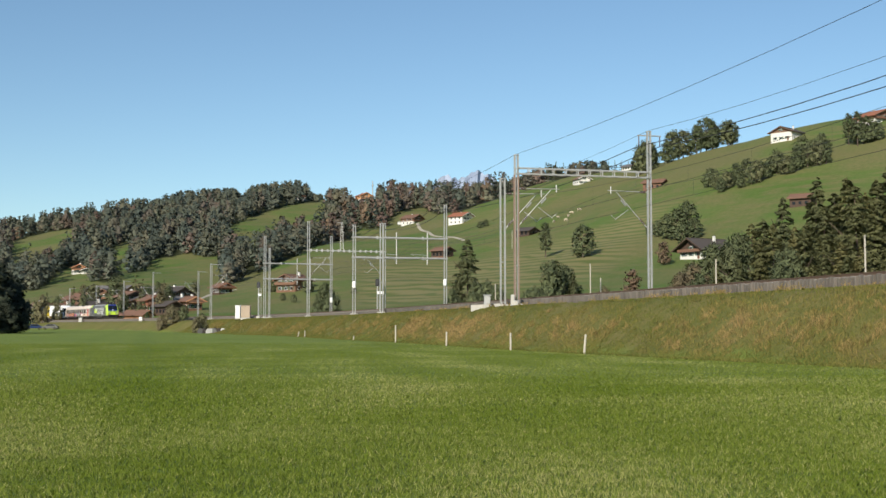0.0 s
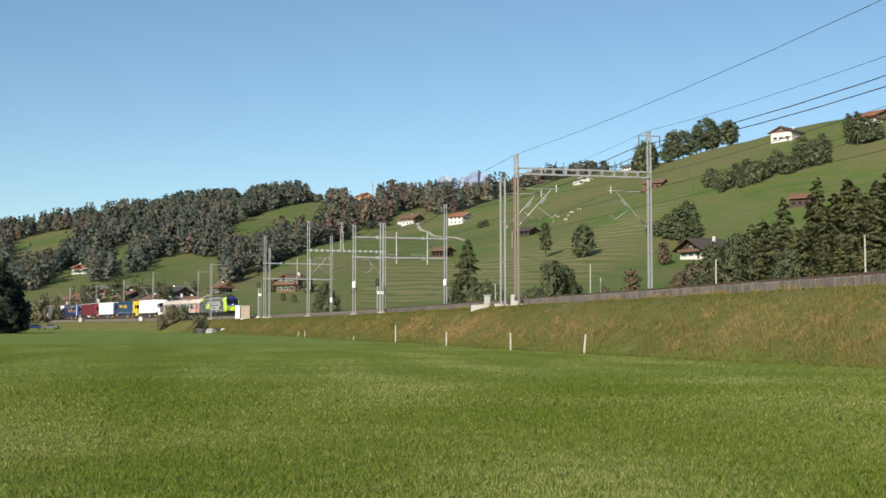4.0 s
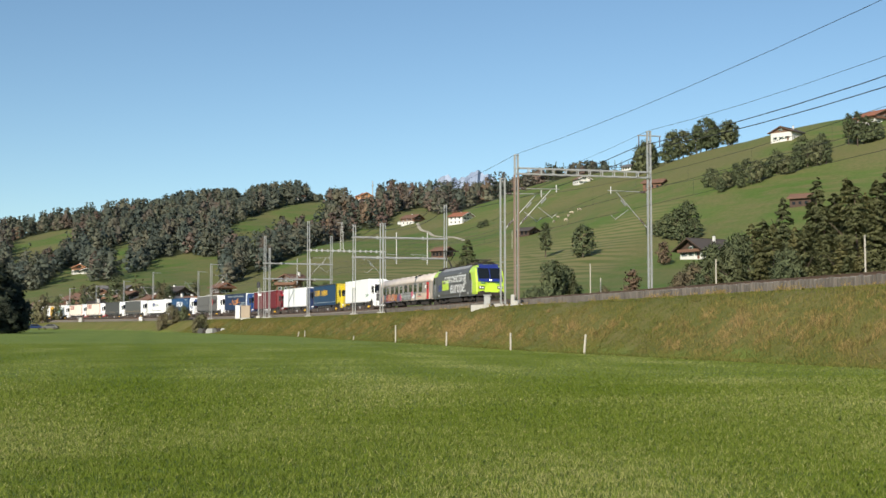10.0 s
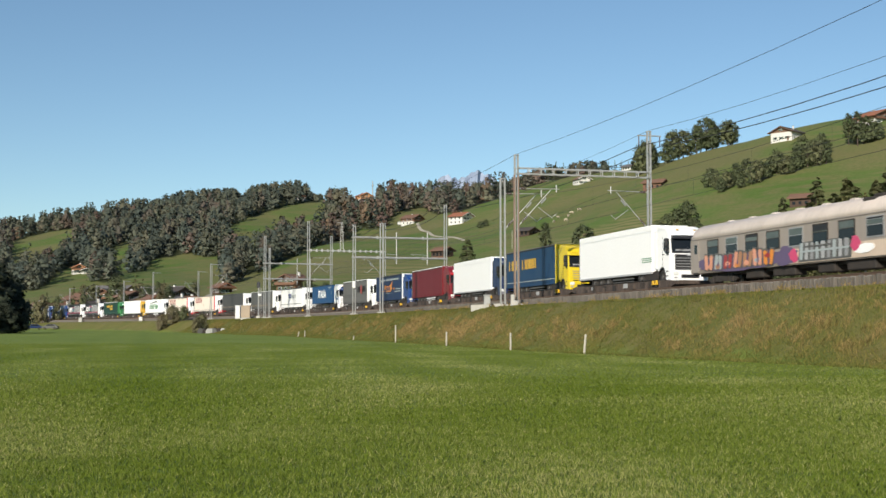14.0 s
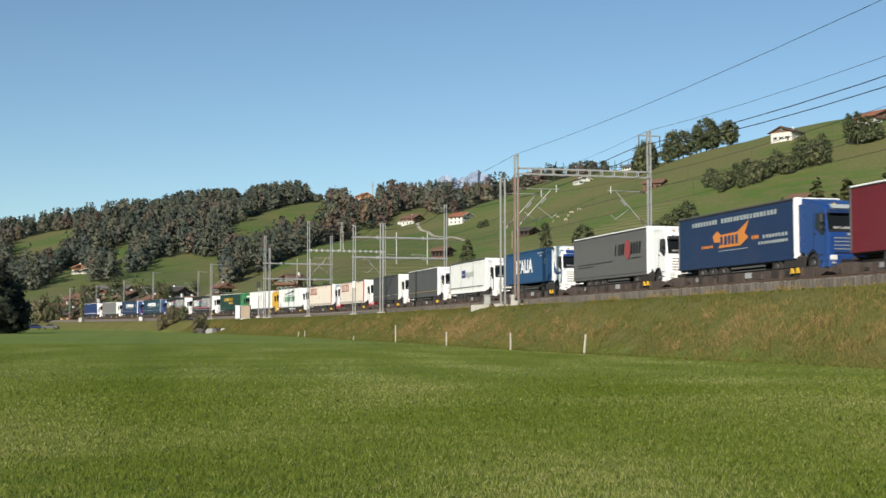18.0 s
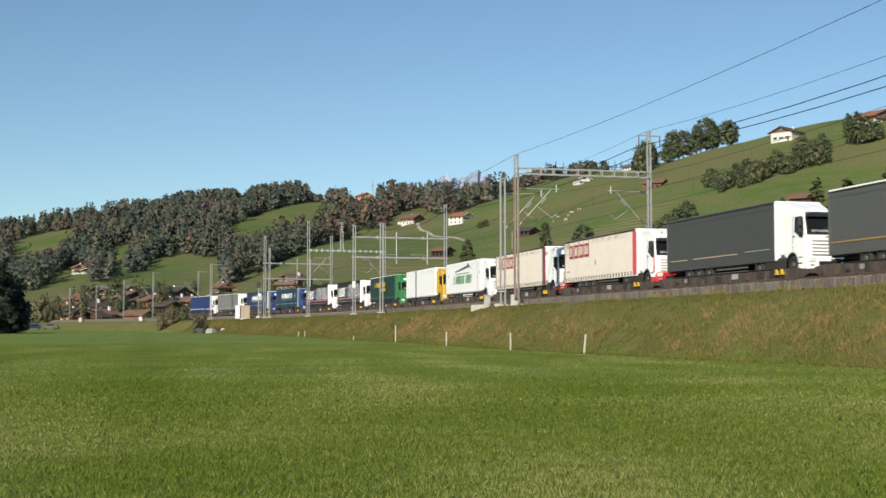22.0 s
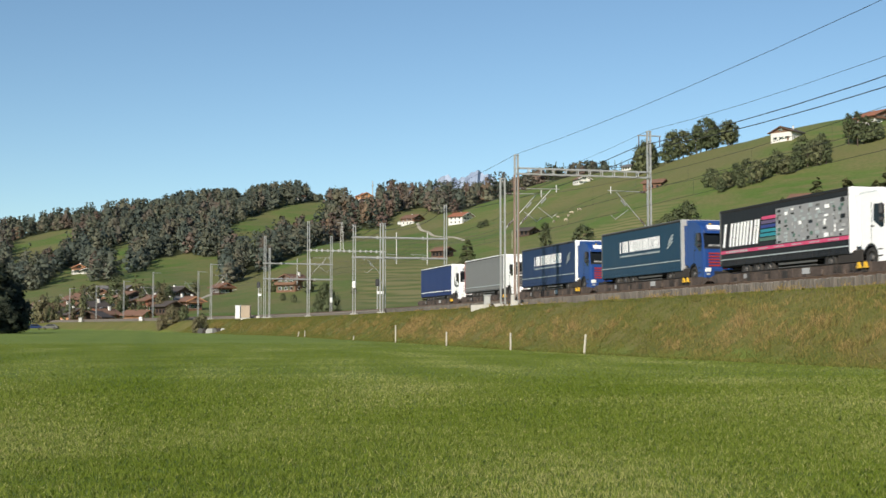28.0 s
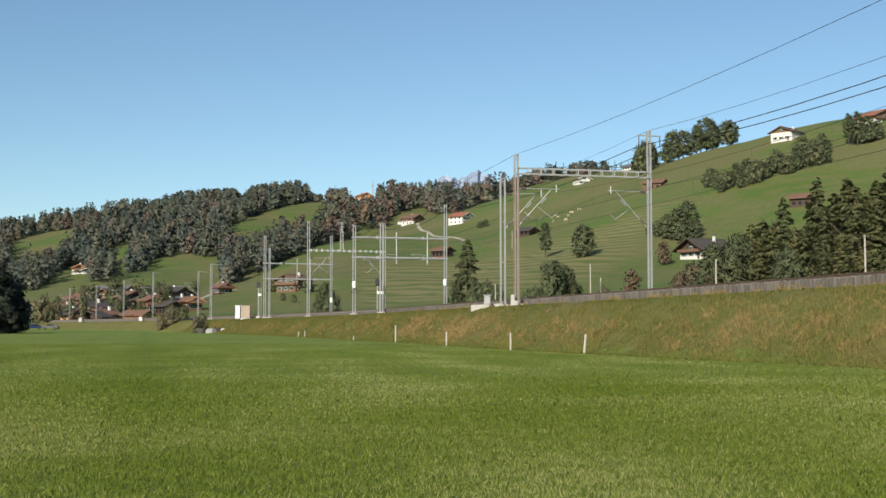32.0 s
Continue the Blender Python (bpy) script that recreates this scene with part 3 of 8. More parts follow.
def trunk_mesh(height, r0, seed, limbs=5, top=0.8):
    r = random.Random(seed)
    g = Geo()
    p = [Vector((0, 0, 0))]
    for k in range(1, 5):
        p.append(Vector((r.uniform(-.015, .015), r.uniform(-.015, .015), top * height * k / 4)))
    g.path(p, [r0 * (1 - k * 0.22) for k in range(5)], 7)
    for k in range(limbs):
        z = r.uniform(0.25, 0.65) * height
        a = r.uniform(0, 6.28)
        e = Vector((math.cos(a) * 0.17, math.sin(a) * 0.17, z + r.uniform(0.08, 0.2)))
        g.tube((0, 0, z), e, r0 * 0.4, r0 * 0.15, 5)
    return g


TREE_KINDS = {}


def tree_kind(key):
    """Meshes of a kind of tree, made once: (trunk, crown)."""
    if key in TREE_KINDS:
        return TREE_KINDS[key]
    kind, seed, near = key
    if kind == "spruce":
        cr = shaded_mesh("crown", *needle_crown(seed, 13000 if near else 1600, 0.0092 if near else 0.022, 0.22 + 0.03 * (seed % 3), 0.03, 0.45), M_CONIF)
        tr = trunk_mesh(1, 0.014, seed, 3, 0.95)
    elif kind == "shadowed":
        cr = shaded_mesh("crown", *broad_crown(seed, 6000, 0.013, 0.42, 0.0, 24, 0.75, 0.3, COARSE_BALL), M_SHADOWED)
        tr = trunk_mesh(1, 0.02, seed, 5, 0.8)
    elif kind == "pine":
        cr = shaded_mesh("crown", *needle_crown(seed, 13000 if near else 1500, 0.0105 if near else 0.022, 0.28, 0.08, 0.7), M_CONIF)
        tr = trunk_mesh(1, 0.016, seed, 5, 0.9)
    elif kind == "bush":
        cr = shaded_mesh("crown", *broad_crown(seed, 6400 if near else 2000, 0.012 if near else 0.02, 0.5, 0.0, 30, 0.55, 0.55, COARSE_BALL), M_DECID)
        tr = trunk_mesh(1, 0.03, seed, 0, 0.5)
    elif kind == "slim":
        cr = shaded_mesh("crown", *broad_crown(seed, 1900, 0.013, 0.2, 0.2, 26, 0.4, 0.8, COARSE_BALL), M_DECID)
        tr = trunk_mesh(1, 0.014, seed, 7, 0.85)
    else:
        cr = shaded_mesh("crown", *broad_crown(seed, 8000 if near else 2300, 0.0105 if near else 0.0165, 0.38, 0.05, 34 + seed % 7, 0.5, 0.6, COARSE_BALL), M_DECID)
        tr = trunk_mesh(1, 0.022, seed, 8, 0.75)
    TREE_KINDS[key] = (tr.mesh("trunk", M_BARK), cr)
    return TREE_KINDS[key]


TREE_WORDS = {"spruce": ("spruce_tree", "dark green spruce, drooping boughs,"), "pine": ("pine_tree", "ragged dark conifer"),
              "shadowed": ("yew_tree", "dense tree coloured dark for shade"),
              "bush": ("bush", "dense rounded bush"), "slim": ("slender_tree", "slender thin-trunked broadleaf tree"),
              "broad": ("broadleaf_tree", "full-crowned broadleaf tree")}


def tree(kind, x, y, height, seed=1, tint=0.3, place="on the hill pasture", z=None, wide=1.0, group=""):
    tr, cr = tree_kind((kind, seed, y < 280))
    name, words = TREE_WORDS[kind]
    hue = "" if tint < 0.55 or kind in ("spruce", "pine", "shadowed") else " turned russet"
    t = thing(name, words + hue + " " + place, "bush" if kind == "bush" else "tree", group=group)
    t.matrix_basis = pose(x, y, (gz(x, y) if z is None else z) - 0.1, 0, 0, (seed * 77 + x * 13) % 360) @ Matrix.Diagonal((height * wide, height * wide, height, 1))
    part("trunk", tr, None, t)
    part("crown", cr, None, t)["tint"] = float(tint)
    return t


# height of the canopy against the sky (bearing, slope from the eye)
CANOPY = [(-0.42, 0.086), (-0.3551, 0.0888), (-0.328, 0.092), (-0.3145, 0.097), (-0.2887, 0.0974), (-0.2865, 0.102), (-0.2806, 0.1011), (-0.2782, 0.0942), (-0.275, 0.0938), (-0.2733, 0.102), (-0.2566, 0.1043), (-0.2367, 0.1043), (-0.2312, 0.1033), (-0.2227, 0.1079), (-0.2181, 0.1065),
          (-0.2141, 0.1102), (-0.1991, 0.112), (-0.1674, 0.1128), (-0.1628, 0.107), (-0.1587, 0.107), (-0.1538, 0.1152), (-0.1334, 0.1179), (-0.1112, 0.1198), (-0.1079, 0.1106), (-0.1007, 0.107), (-0.0889, 0.1134), (-0.078, 0.1134), (-0.0739, 0.1065), (-0.07, 0.104), (-0.058, 0.104), (-0.053, 0.115),
          (-0.0427, 0.1188), (-0.0381, 0.122), (-0.0345, 0.117), (-0.0132, 0.1179), (-0.0054, 0.122), (0.0005, 0.1188), (0.0095, 0.1239), (0.0145, 0.1239), (0.0172, 0.1175), (0.0309, 0.1179), (0.0399, 0.1252), (0.0463, 0.1271), (0.0554, 0.121), (0.075, 0.128), (0.084, 0.134), (0.095, 0.129), (0.11, 0.135), (0.13, 0.134), (0.158, 0.139)]


def build_forest():
    """Far woods on the hill: crowns of leaf clumps, each tree of its own hue, with spruces among them."""
    r = np.random.default_rng(11)
    n = 30000
    b, d = r.uniform(-0.40, 0.14, n), np.sqrt(r.uniform(570 ** 2, 1250 ** 2, n))
    y = d / np.sqrt(1 + b * b)
    x = b * y
    keep = wood_cover(x, y) > 0.5
    x, y = x[keep], y[keep]
    # thin out trees that stand too close
    cell, ok = set(), []
    for i in range(len(x)):
        k = (int(x[i] // 9.0), int(y[i] // 12.0))
        if k not in cell:
            cell.add(k)
            ok.append(i)
    x, y = x[ok], y[ok]
    z = ground(x, y)
    grove = np.sin(x * 0.013 + 1) + np.sin(y * 0.017 + x * 0.01)
    conif = r.random(len(x)) < np.where(grove > 0.5, 0.45, 0.13)
    tall = np.where(conif, r.uniform(13, 23, len(x)), r.uniform(9, 18, len(x)))
    # the canopy ends at an even line against the sky, with a few tops standing out
    line_b, line_e = np.array(CANOPY).T
    bear = x / y
    room = 1.6 + np.interp(bear, line_b, line_e) * y - z
    tall = np.minimum(tall, room)
    rise = (z + tall - 1.6) / y - np.interp(bear, line_b, line_e)
    slot = ((bear + 0.5) / 0.0045).astype(int)
    for k in np.unique(slot):
        i = np.flatnonzero(slot == k)
        j = i[np.argsort(-rise[i])[:2]]
        tall[j] = np.minimum(room[j], np.maximum(tall[j], np.minimum(tall[j] * 1.6, 24)))
    keep = tall > 4.5
    x, y, z, grove, conif, tall = x[keep], y[keep], z[keep], grove[keep], conif[keep], tall[keep]
    wide = np.clip(15 / tall, 0.85, 1.3)
    broad = {True: [broad_crown(100 + i, 420, 0.024, 0.37, 0.0, 13 + i % 4, 0.62, 0.42, COARSE_BALL) for i in range(10)], False: [broad_crown(100 + i, 250, 0.032, 0.37, 0.0, 9 + i % 3, 0.66, 0.36, COARSE_BALL) for i in range(10)]}
    spire = {True: [needle_crown(200 + i, 420, 0.032, 0.18, 0.03) for i in range(4)], False: [needle_crown(200 + i, 260, 0.04, 0.18, 0.03) for i in range(4)]}
    for nm, mine, kinds, mt in (("broadleaf_woods", ~conif, broad, M_HAZED_WOODS), ("spruce_woods", conif, spire, M_HAZED_NEEDLES)):
        V, F, N, T = [], [], [], []
        base = 0
        for i in np.flatnonzero(mine):
            v, f, nrm = kinds[bool(y[i] < 780)][r.integers(0, len(kinds[True]))]
            a = r.uniform(0, 6.28)
            turn = np.array([[math.cos(a), math.sin(a), 0], [-math.sin(a), math.cos(a), 0], [0, 0, 1]])
            sx = tall[i] * (wide[i] * r.uniform(0.85, 1.1) if nm[0] == "b" else r.uniform(0.9, 1.15))
            V.append((v * np.array([sx, sx, tall[i]])) @ turn + np.array([x[i], y[i], z[i] - 0.5]))
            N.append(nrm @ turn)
            F.append(f + base)
            base += len(v)
            hue = r.normal(0.32 + 0.13 * grove[i] + 0.3 * math.exp(-((x[i] / y[i] + 0.04) / 0.05) ** 2), 0.24) if nm[0] == "b" else r.uniform(0, 1)
            T.append(np.full(len(v), np.clip(hue, 0, 1)))
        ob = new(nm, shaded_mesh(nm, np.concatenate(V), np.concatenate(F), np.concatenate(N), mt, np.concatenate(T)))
        tagged(ob, "mixed autumn woods of green and russet crowns on the hillside" if nm[0] == "b" else "dark spruces scattered through the hillside woods", "woods", kind="stuff")


build_forest()


# ---- single trees and bushes ----
AT_0 = "on the hill pasture"
AT_1 = "in the grove behind the railway"
AT_2 = "beside the railway line"
AT_3 = "on the hill crest"
AT_4 = "at the edge of the village"
AT_5 = "at the foot of the railway bank"
tree("broad", 31.7, 167.0, 7.6, 2, 0.70, AT_1, wide=0.85, group="grove behind the railway")
tree("broad", 34.4, 171.6, 8.7, 3, 0.70, AT_1, wide=0.85, group="grove behind the railway")
tree("pine", 39.0, 180.8, 10.6, 4, 0.68, AT_1, wide=1.05, group="grove behind the railway")
tree("broad", 39.5, 173.6, 11.7, 5, 0.20, AT_1, wide=0.85, group="grove behind the railway")
tree("broad", 43.9, 184.9, 13.4, 1, 0.30, AT_1, wide=0.70, group="grove behind the railway")
tree("spruce", 46.8, 189.3, 15.0, 2, 0.56, AT_1, wide=1.09, group="grove behind the railway")
tree("pine", 50.9, 198.6, 15.8, 3, 0.19, AT_1, wide=1.37, group="grove behind the railway")
tree("spruce", 45.9, 174.1, 14.3, 4, 0.49, AT_1, wide=1.24, group="grove behind the railway")
tree("pine", 52.6, 193.0, 18.9, 5, 0.11, AT_1, wide=1.00, group="grove behind the railway")
tree("spruce", 51.5, 182.9, 14.1, 1, 0.68, AT_1, wide=1.01, group="grove behind the railway")
tree("pine", 55.8, 192.1, 14.6, 2, 0.38, AT_1, wide=1.29, group="grove behind the railway")
tree("spruce", 58.9, 196.3, 21.9, 3, 0.22, AT_1, wide=1.16, group="grove behind the railway")
tree("spruce", 53.2, 174.0, 16.6, 4, 0.30, AT_1, wide=1.10, group="grove behind the railway")
tree("spruce", 59.9, 190.8, 19.1, 5, 0.19, AT_1, wide=1.32, group="grove behind the railway")
tree("pine", 60.1, 185.5, 21.0, 1, 0.49, AT_1, wide=1.20, group="grove behind the railway")
tree("spruce", 56.6, 170.9, 19.1, 2, 0.30, AT_1, wide=1.09, group="grove behind the railway")
tree("pine", 64.2, 189.4, 18.7, 3, 0.68, AT_1, wide=1.37, group="grove behind the railway")
tree("spruce", 63.2, 181.3, 20.2, 4, 0.38, AT_1, wide=1.24, group="grove behind the railway")
tree("pine", 66.9, 186.3, 22.4, 5, 0.22, AT_1, wide=1.12, group="grove behind the railway")
tree("spruce", 66.4, 178.0, 18.1, 1, 0.56, AT_1, wide=1.01, group="grove behind the railway")
tree("pine", 72.1, 186.6, 20.1, 2, 0.19, AT_1, wide=1.29, group="grove behind the railway")
tree("spruce", 42.2, 166.7, 12.2, 3, 0.49, AT_1, wide=1.16, group="grove behind the railway")
tree("pine", 47.2, 163.3, 13.3, 4, 0.30, AT_1, wide=1.05, group="grove behind the railway")
tree("spruce", 51.6, 162.0, 11.2, 5, 0.68, AT_1, wide=1.32, group="grove behind the railway")
tree("pine", 56.2, 162.6, 14.0, 1, 0.38, AT_1, wide=1.20, group="grove behind the railway")
tree("spruce", 59.4, 161.4, 15.5, 2, 0.22, AT_1, wide=1.09, group="grove behind the railway")
tree("pine", 36.0, 164.1, 7.5, 3, 0.56, AT_1, wide=1.37, group="grove behind the railway")
tree("spruce", 38.8, 163.5, 9.1, 4, 0.19, AT_1, wide=1.24, group="grove behind the railway")
tree("broad", 44.7, 162.0, 10.8, 5, 0.30, AT_1, wide=0.70, group="grove behind the railway")
tree("spruce", 48.4, 158.8, 10.2, 1, 0.30, AT_1, wide=1.01, group="grove behind the railway")
tree("spruce", 53.3, 159.3, 10.5, 2, 0.68, AT_1, wide=1.10, group="grove behind the railway")
tree("broad", 32.2, 156.7, 7.1, 3, 0.20, AT_1, wide=0.85, group="grove behind the railway")
tree("broad", 41.6, 154.5, 8.8, 4, 0.15, AT_1, wide=0.70, group="grove behind the railway")
tree("spruce", 44.8, 151.5, 8.1, 5, 0.56, AT_1, wide=1.32, group="grove behind the railway")
tree("pine", 49.2, 152.3, 9.0, 1, 0.19, AT_1, wide=1.20, group="grove behind the railway")
tree("spruce", 53.5, 150.8, 9.8, 2, 0.49, AT_1, wide=1.09, group="grove behind the railway")
tree("broad", 37.1, 172.0, 11.7, 2, 0.25, AT_1, wide=0.70, group="grove behind the railway")
tree("broad", 38.6, 169.0, 11.0, 1, 0.35, AT_1, wide=0.70, group="grove behind the railway")
tree("bush", 34.6, 173.0, 9.0, 2, 0.30, AT_1, wide=0.60, group="grove behind the railway")
tree("spruce", 4.6, 235.0, 16.1, 2, 0.15, AT_2, wide=1.15)
tree("spruce", 2.8, 225.0, 9.8, 3, 0.22, AT_2, wide=1.10)
tree("bush", 1.6, 215.0, 7.1, 3, 0.28, AT_2, wide=0.60)
tree("bush", 6.2, 224.9, 7.8, 3, 0.28, AT_2, wide=0.60)
tree("bush", 8.1, 229.9, 8.2, 2, 0.28, AT_2, wide=0.60)
tree("bush", 9.5, 219.8, 7.2, 2, 0.28, AT_2, wide=0.60)
tree("bush", 5.1, 209.9, 6.5, 2, 0.28, AT_2, wide=0.60)
tree("bush", 8.1, 207.8, 6.0, 1, 0.28, AT_2, wide=0.60)
tree("bush", 13.9, 204.5, 6.2, 3, 0.20, AT_2, wide=0.55)
tree("bush", 14.8, 199.5, 6.8, 1, 0.20, AT_2, wide=0.55)
tree("broad", 17.9, 204.2, 10.6, 1, 0.20, AT_2, wide=0.80)
tree("broad", 20.4, 209.0, 9.7, 2, 0.20, AT_2, wide=0.80)
tree("spruce", 21.2, 203.9, 8.9, 1, 0.15, AT_2, wide=0.80)
tree("bush", 15.6, 194.4, 5.7, 3, 0.20, AT_2, wide=0.55)
tree("bush", 18.0, 194.2, 5.9, 1, 0.20, AT_2, wide=0.55)
tree("bush", 17.0, 187.2, 5.0, 2, 0.60, AT_2, wide=0.55)
tree("slim", 27.7, 182.9, 8.3, 2, 0.85, AT_2, wide=1.00)
tree("bush", 24.3, 188.4, 6.0, 2, 0.70, AT_2, wide=0.60)
tree("bush", -21.0, 234.1, 6.8, 1, 0.20, AT_2, wide=0.70)
tree("broad", -22.5, 238.9, 8.9, 2, 0.20, AT_2, wide=0.70)
tree("slim", 39.8, 486.2, 14.0, 1, 0.25, AT_0, wide=1.10)
tree("broad", 49.2, 439.3, 11.9, 3, 0.15, AT_0, wide=1.10)
tree("broad", 68.8, 389.6, 7.7, 2, 0.80, AT_0, wide=0.90)
tree("broad", 79.3, 459.8, 6.6, 2, 0.31, AT_0, wide=1.00)
tree("broad", 80.4, 448.9, 9.3, 1, 0.22, AT_0, wide=1.00)
tree("broad", 82.8, 441.9, 11.4, 3, 0.12, AT_0, wide=1.00)
tree("broad", 86.6, 442.9, 13.2, 1, 0.09, AT_0, wide=1.00)
tree("broad", 88.0, 435.9, 7.5, 3, 0.09, AT_0, wide=1.00)
tree("broad", 77.5, 467.8, 5.5, 3, 0.31, AT_0, wide=1.00)
tree("broad", 82.8, 432.0, 7.2, 1, 0.19, AT_0, wide=1.00)
tree("bush", 113.4, 527.3, 8.4, 1, 0.28, AT_0, wide=1.02)
tree("broad", 114.0, 520.4, 8.4, 2, 0.34, AT_0, wide=0.76)
tree("broad", 113.7, 509.5, 6.5, 3, 0.09, AT_0, wide=0.82)
tree("bush", 116.7, 513.4, 8.1, 4, 0.43, AT_0, wide=0.90)
tree("broad", 119.4, 516.3, 5.9, 1, 0.22, AT_0, wide=1.01)
tree("broad", 122.3, 519.2, 9.3, 2, 0.12, AT_0, wide=0.81)
tree("bush", 121.8, 508.4, 5.4, 3, 0.28, AT_0, wide=1.00)
tree("broad", 127.9, 525.0, 8.6, 4, 0.34, AT_0, wide=0.96)
tree("broad", 126.2, 509.3, 7.3, 1, 0.09, AT_0, wide=0.88)
tree("bush", 128.2, 509.3, 10.0, 2, 0.43, AT_0, wide=0.77)
tree("broad", 133.1, 520.0, 6.6, 3, 0.22, AT_0, wide=0.99)
tree("broad", 133.2, 512.2, 7.4, 4, 0.12, AT_0, wide=0.92)
tree("bush", 137.1, 519.0, 7.4, 1, 0.28, AT_0, wide=1.02)
tree("broad", 138.4, 516.0, 10.3, 2, 0.34, AT_0, wide=1.05)
tree("broad", 140.5, 515.9, 6.0, 3, 0.09, AT_0, wide=1.04)
tree("bush", 141.0, 510.0, 8.2, 4, 0.43, AT_0, wide=0.94)
tree("broad", 142.5, 508.0, 6.5, 1, 0.22, AT_0, wide=0.78)
tree("broad", 145.4, 510.9, 10.5, 2, 0.12, AT_0, wide=0.86)
tree("bush", 152.7, 528.5, 10.4, 3, 0.28, AT_0, wide=0.85)
tree("broad", 149.9, 511.8, 10.0, 4, 0.34, AT_0, wide=0.93)
tree("broad", 152.0, 511.8, 7.2, 1, 0.09, AT_0, wide=0.86)
tree("bush", 153.5, 509.8, 10.4, 2, 0.43, AT_0, wide=0.83)
tree("broad", 161.9, 530.3, 5.4, 3, 0.22, AT_0, wide=0.93)
tree("broad", 164.1, 530.2, 6.4, 4, 0.12, AT_0, wide=0.85)
tree("broad", 158.4, 519.5, 11.4, 2, 0.28, AT_0, wide=0.86)
tree("broad", 154.8, 519.6, 9.7, 2, 0.34, AT_0, wide=0.86)
tree("broad", 157.0, 509.7, 9.3, 2, 0.09, AT_0, wide=0.86)
tree("slim", 176.3, 539.9, 14.1, 3, 0.19, AT_0, wide=1.10)
tree("slim", 178.2, 534.0, 15.2, 3, 0.19, AT_0, wide=1.10)
tree("broad", 183.0, 535.9, 12.1, 3, 0.19, AT_0, wide=1.10)
tree("bush", 186.7, 535.8, 8.7, 3, 0.19, AT_0, wide=1.10)
tree("bush", 181.3, 535.9, 8.9, 3, 0.19, AT_0, wide=1.10)
tree("broad", 111.8, 683.9, 17.9, 2, 0.35, AT_3, wide=1.15, group="trees on the crest")
tree("broad", 115.4, 686.3, 12.8, 3, 0.17, AT_3, wide=0.95, group="trees on the crest")
tree("broad", 122.6, 679.0, 12.6, 1, 0.08, AT_3, wide=1.15, group="trees on the crest")
tree("broad", 126.1, 681.4, 17.6, 2, 0.35, AT_3, wide=0.95, group="trees on the crest")
tree("broad", 132.6, 686.1, 15.9, 4, 0.43, AT_3, wide=1.15, group="trees on the crest")
tree("broad", 137.9, 676.1, 15.5, 1, 0.08, AT_3, wide=0.95, group="trees on the crest")
tree("broad", 144.3, 680.7, 19.1, 3, 0.17, AT_3, wide=1.15, group="trees on the crest")
tree("broad", 147.8, 683.0, 15.9, 4, 0.43, AT_3, wide=0.95, group="trees on the crest")
tree("broad", 154.8, 675.4, 14.4, 2, 0.35, AT_3, wide=1.15, group="trees on the crest")
tree("broad", 157.1, 677.9, 13.9, 3, 0.17, AT_3, wide=0.95, group="trees on the crest")
tree("broad", 146.1, 674.4, 12.4, 1, 0.08, AT_3, wide=1.15, group="trees on the crest")
tree("broad", 108.8, 684.4, 16.7, 2, 0.35, AT_3, wide=0.95, group="trees on the crest")
tree("spruce", 55.2, 868.2, 11.7, 2, 0.19, AT_3, wide=1.30, group="trees on the crest")
tree("spruce", 68.9, 867.3, 9.3, 1, 0.19, AT_3, wide=1.30, group="trees on the crest")
tree("spruce", 73.5, 866.9, 12.8, 1, 0.19, AT_3, wide=1.30, group="trees on the crest")
tree("spruce", 78.6, 866.4, 14.0, 2, 0.19, AT_3, wide=1.30, group="trees on the crest")
tree("spruce", 83.6, 866.0, 12.2, 3, 0.19, AT_3, wide=1.30, group="trees on the crest")
tree("spruce", 89.0, 865.4, 5.1, 1, 0.19, AT_3, wide=1.30, group="trees on the crest")
tree("spruce", 99.8, 864.3, 7.5, 1, 0.19, AT_3, wide=1.30, group="trees on the crest")
tree("spruce", 104.5, 863.7, 9.3, 1, 0.19, AT_3, wide=1.30, group="trees on the crest")
tree("spruce", 109.1, 863.1, 7.9, 1, 0.19, AT_3, wide=1.30, group="trees on the crest")
tree("spruce", 114.4, 862.4, 10.1, 3, 0.19, AT_3, wide=1.30, group="trees on the crest")
tree("spruce", 119.0, 861.8, 10.8, 3, 0.19, AT_3, wide=1.30, group="trees on the crest")
tree("spruce", 113.6, 791.9, 7.2, 3, 0.19, AT_3, wide=1.30, group="trees on the crest")
tree("spruce", 117.8, 791.3, 6.0, 3, 0.19, AT_3, wide=1.30, group="trees on the crest")
tree("spruce", 122.0, 790.6, 9.3, 3, 0.19, AT_3, wide=1.30, group="trees on the crest")
tree("spruce", 124.1, 790.3, 7.6, 1, 0.19, AT_3, wide=1.30, group="trees on the crest")
tree("bush", 24.7, 716.8, 4.5, 1, 0.21, AT_0, wide=1.00)
tree("bush", 21.4, 714.9, 4.2, 2, 0.21, AT_0, wide=1.20)
tree("bush", -48.3, 448.1, 6.1, 3, 0.35, AT_0, wide=0.90)
tree("bush", -64.8, 472.1, 5.3, 1, 0.35, AT_0, wide=0.90)
tree("bush", -55.1, 430.3, 2.9, 3, 0.35, AT_0, wide=0.90)
tree("bush", -49.6, 416.3, 3.0, 2, 0.35, AT_0, wide=0.90)
tree("bush", -30.9, 430.1, 2.9, 2, 0.35, AT_0, wide=0.90)
tree("bush", -38.6, 382.4, 2.6, 3, 0.35, AT_0, wide=0.90)
tree("shadowed", -75.4, 215.2, 10.7, 1, 0.30, AT_4, wide=1.10)
tree("shadowed", -75.3, 208.8, 11.2, 3, 0.30, AT_4, wide=1.10)
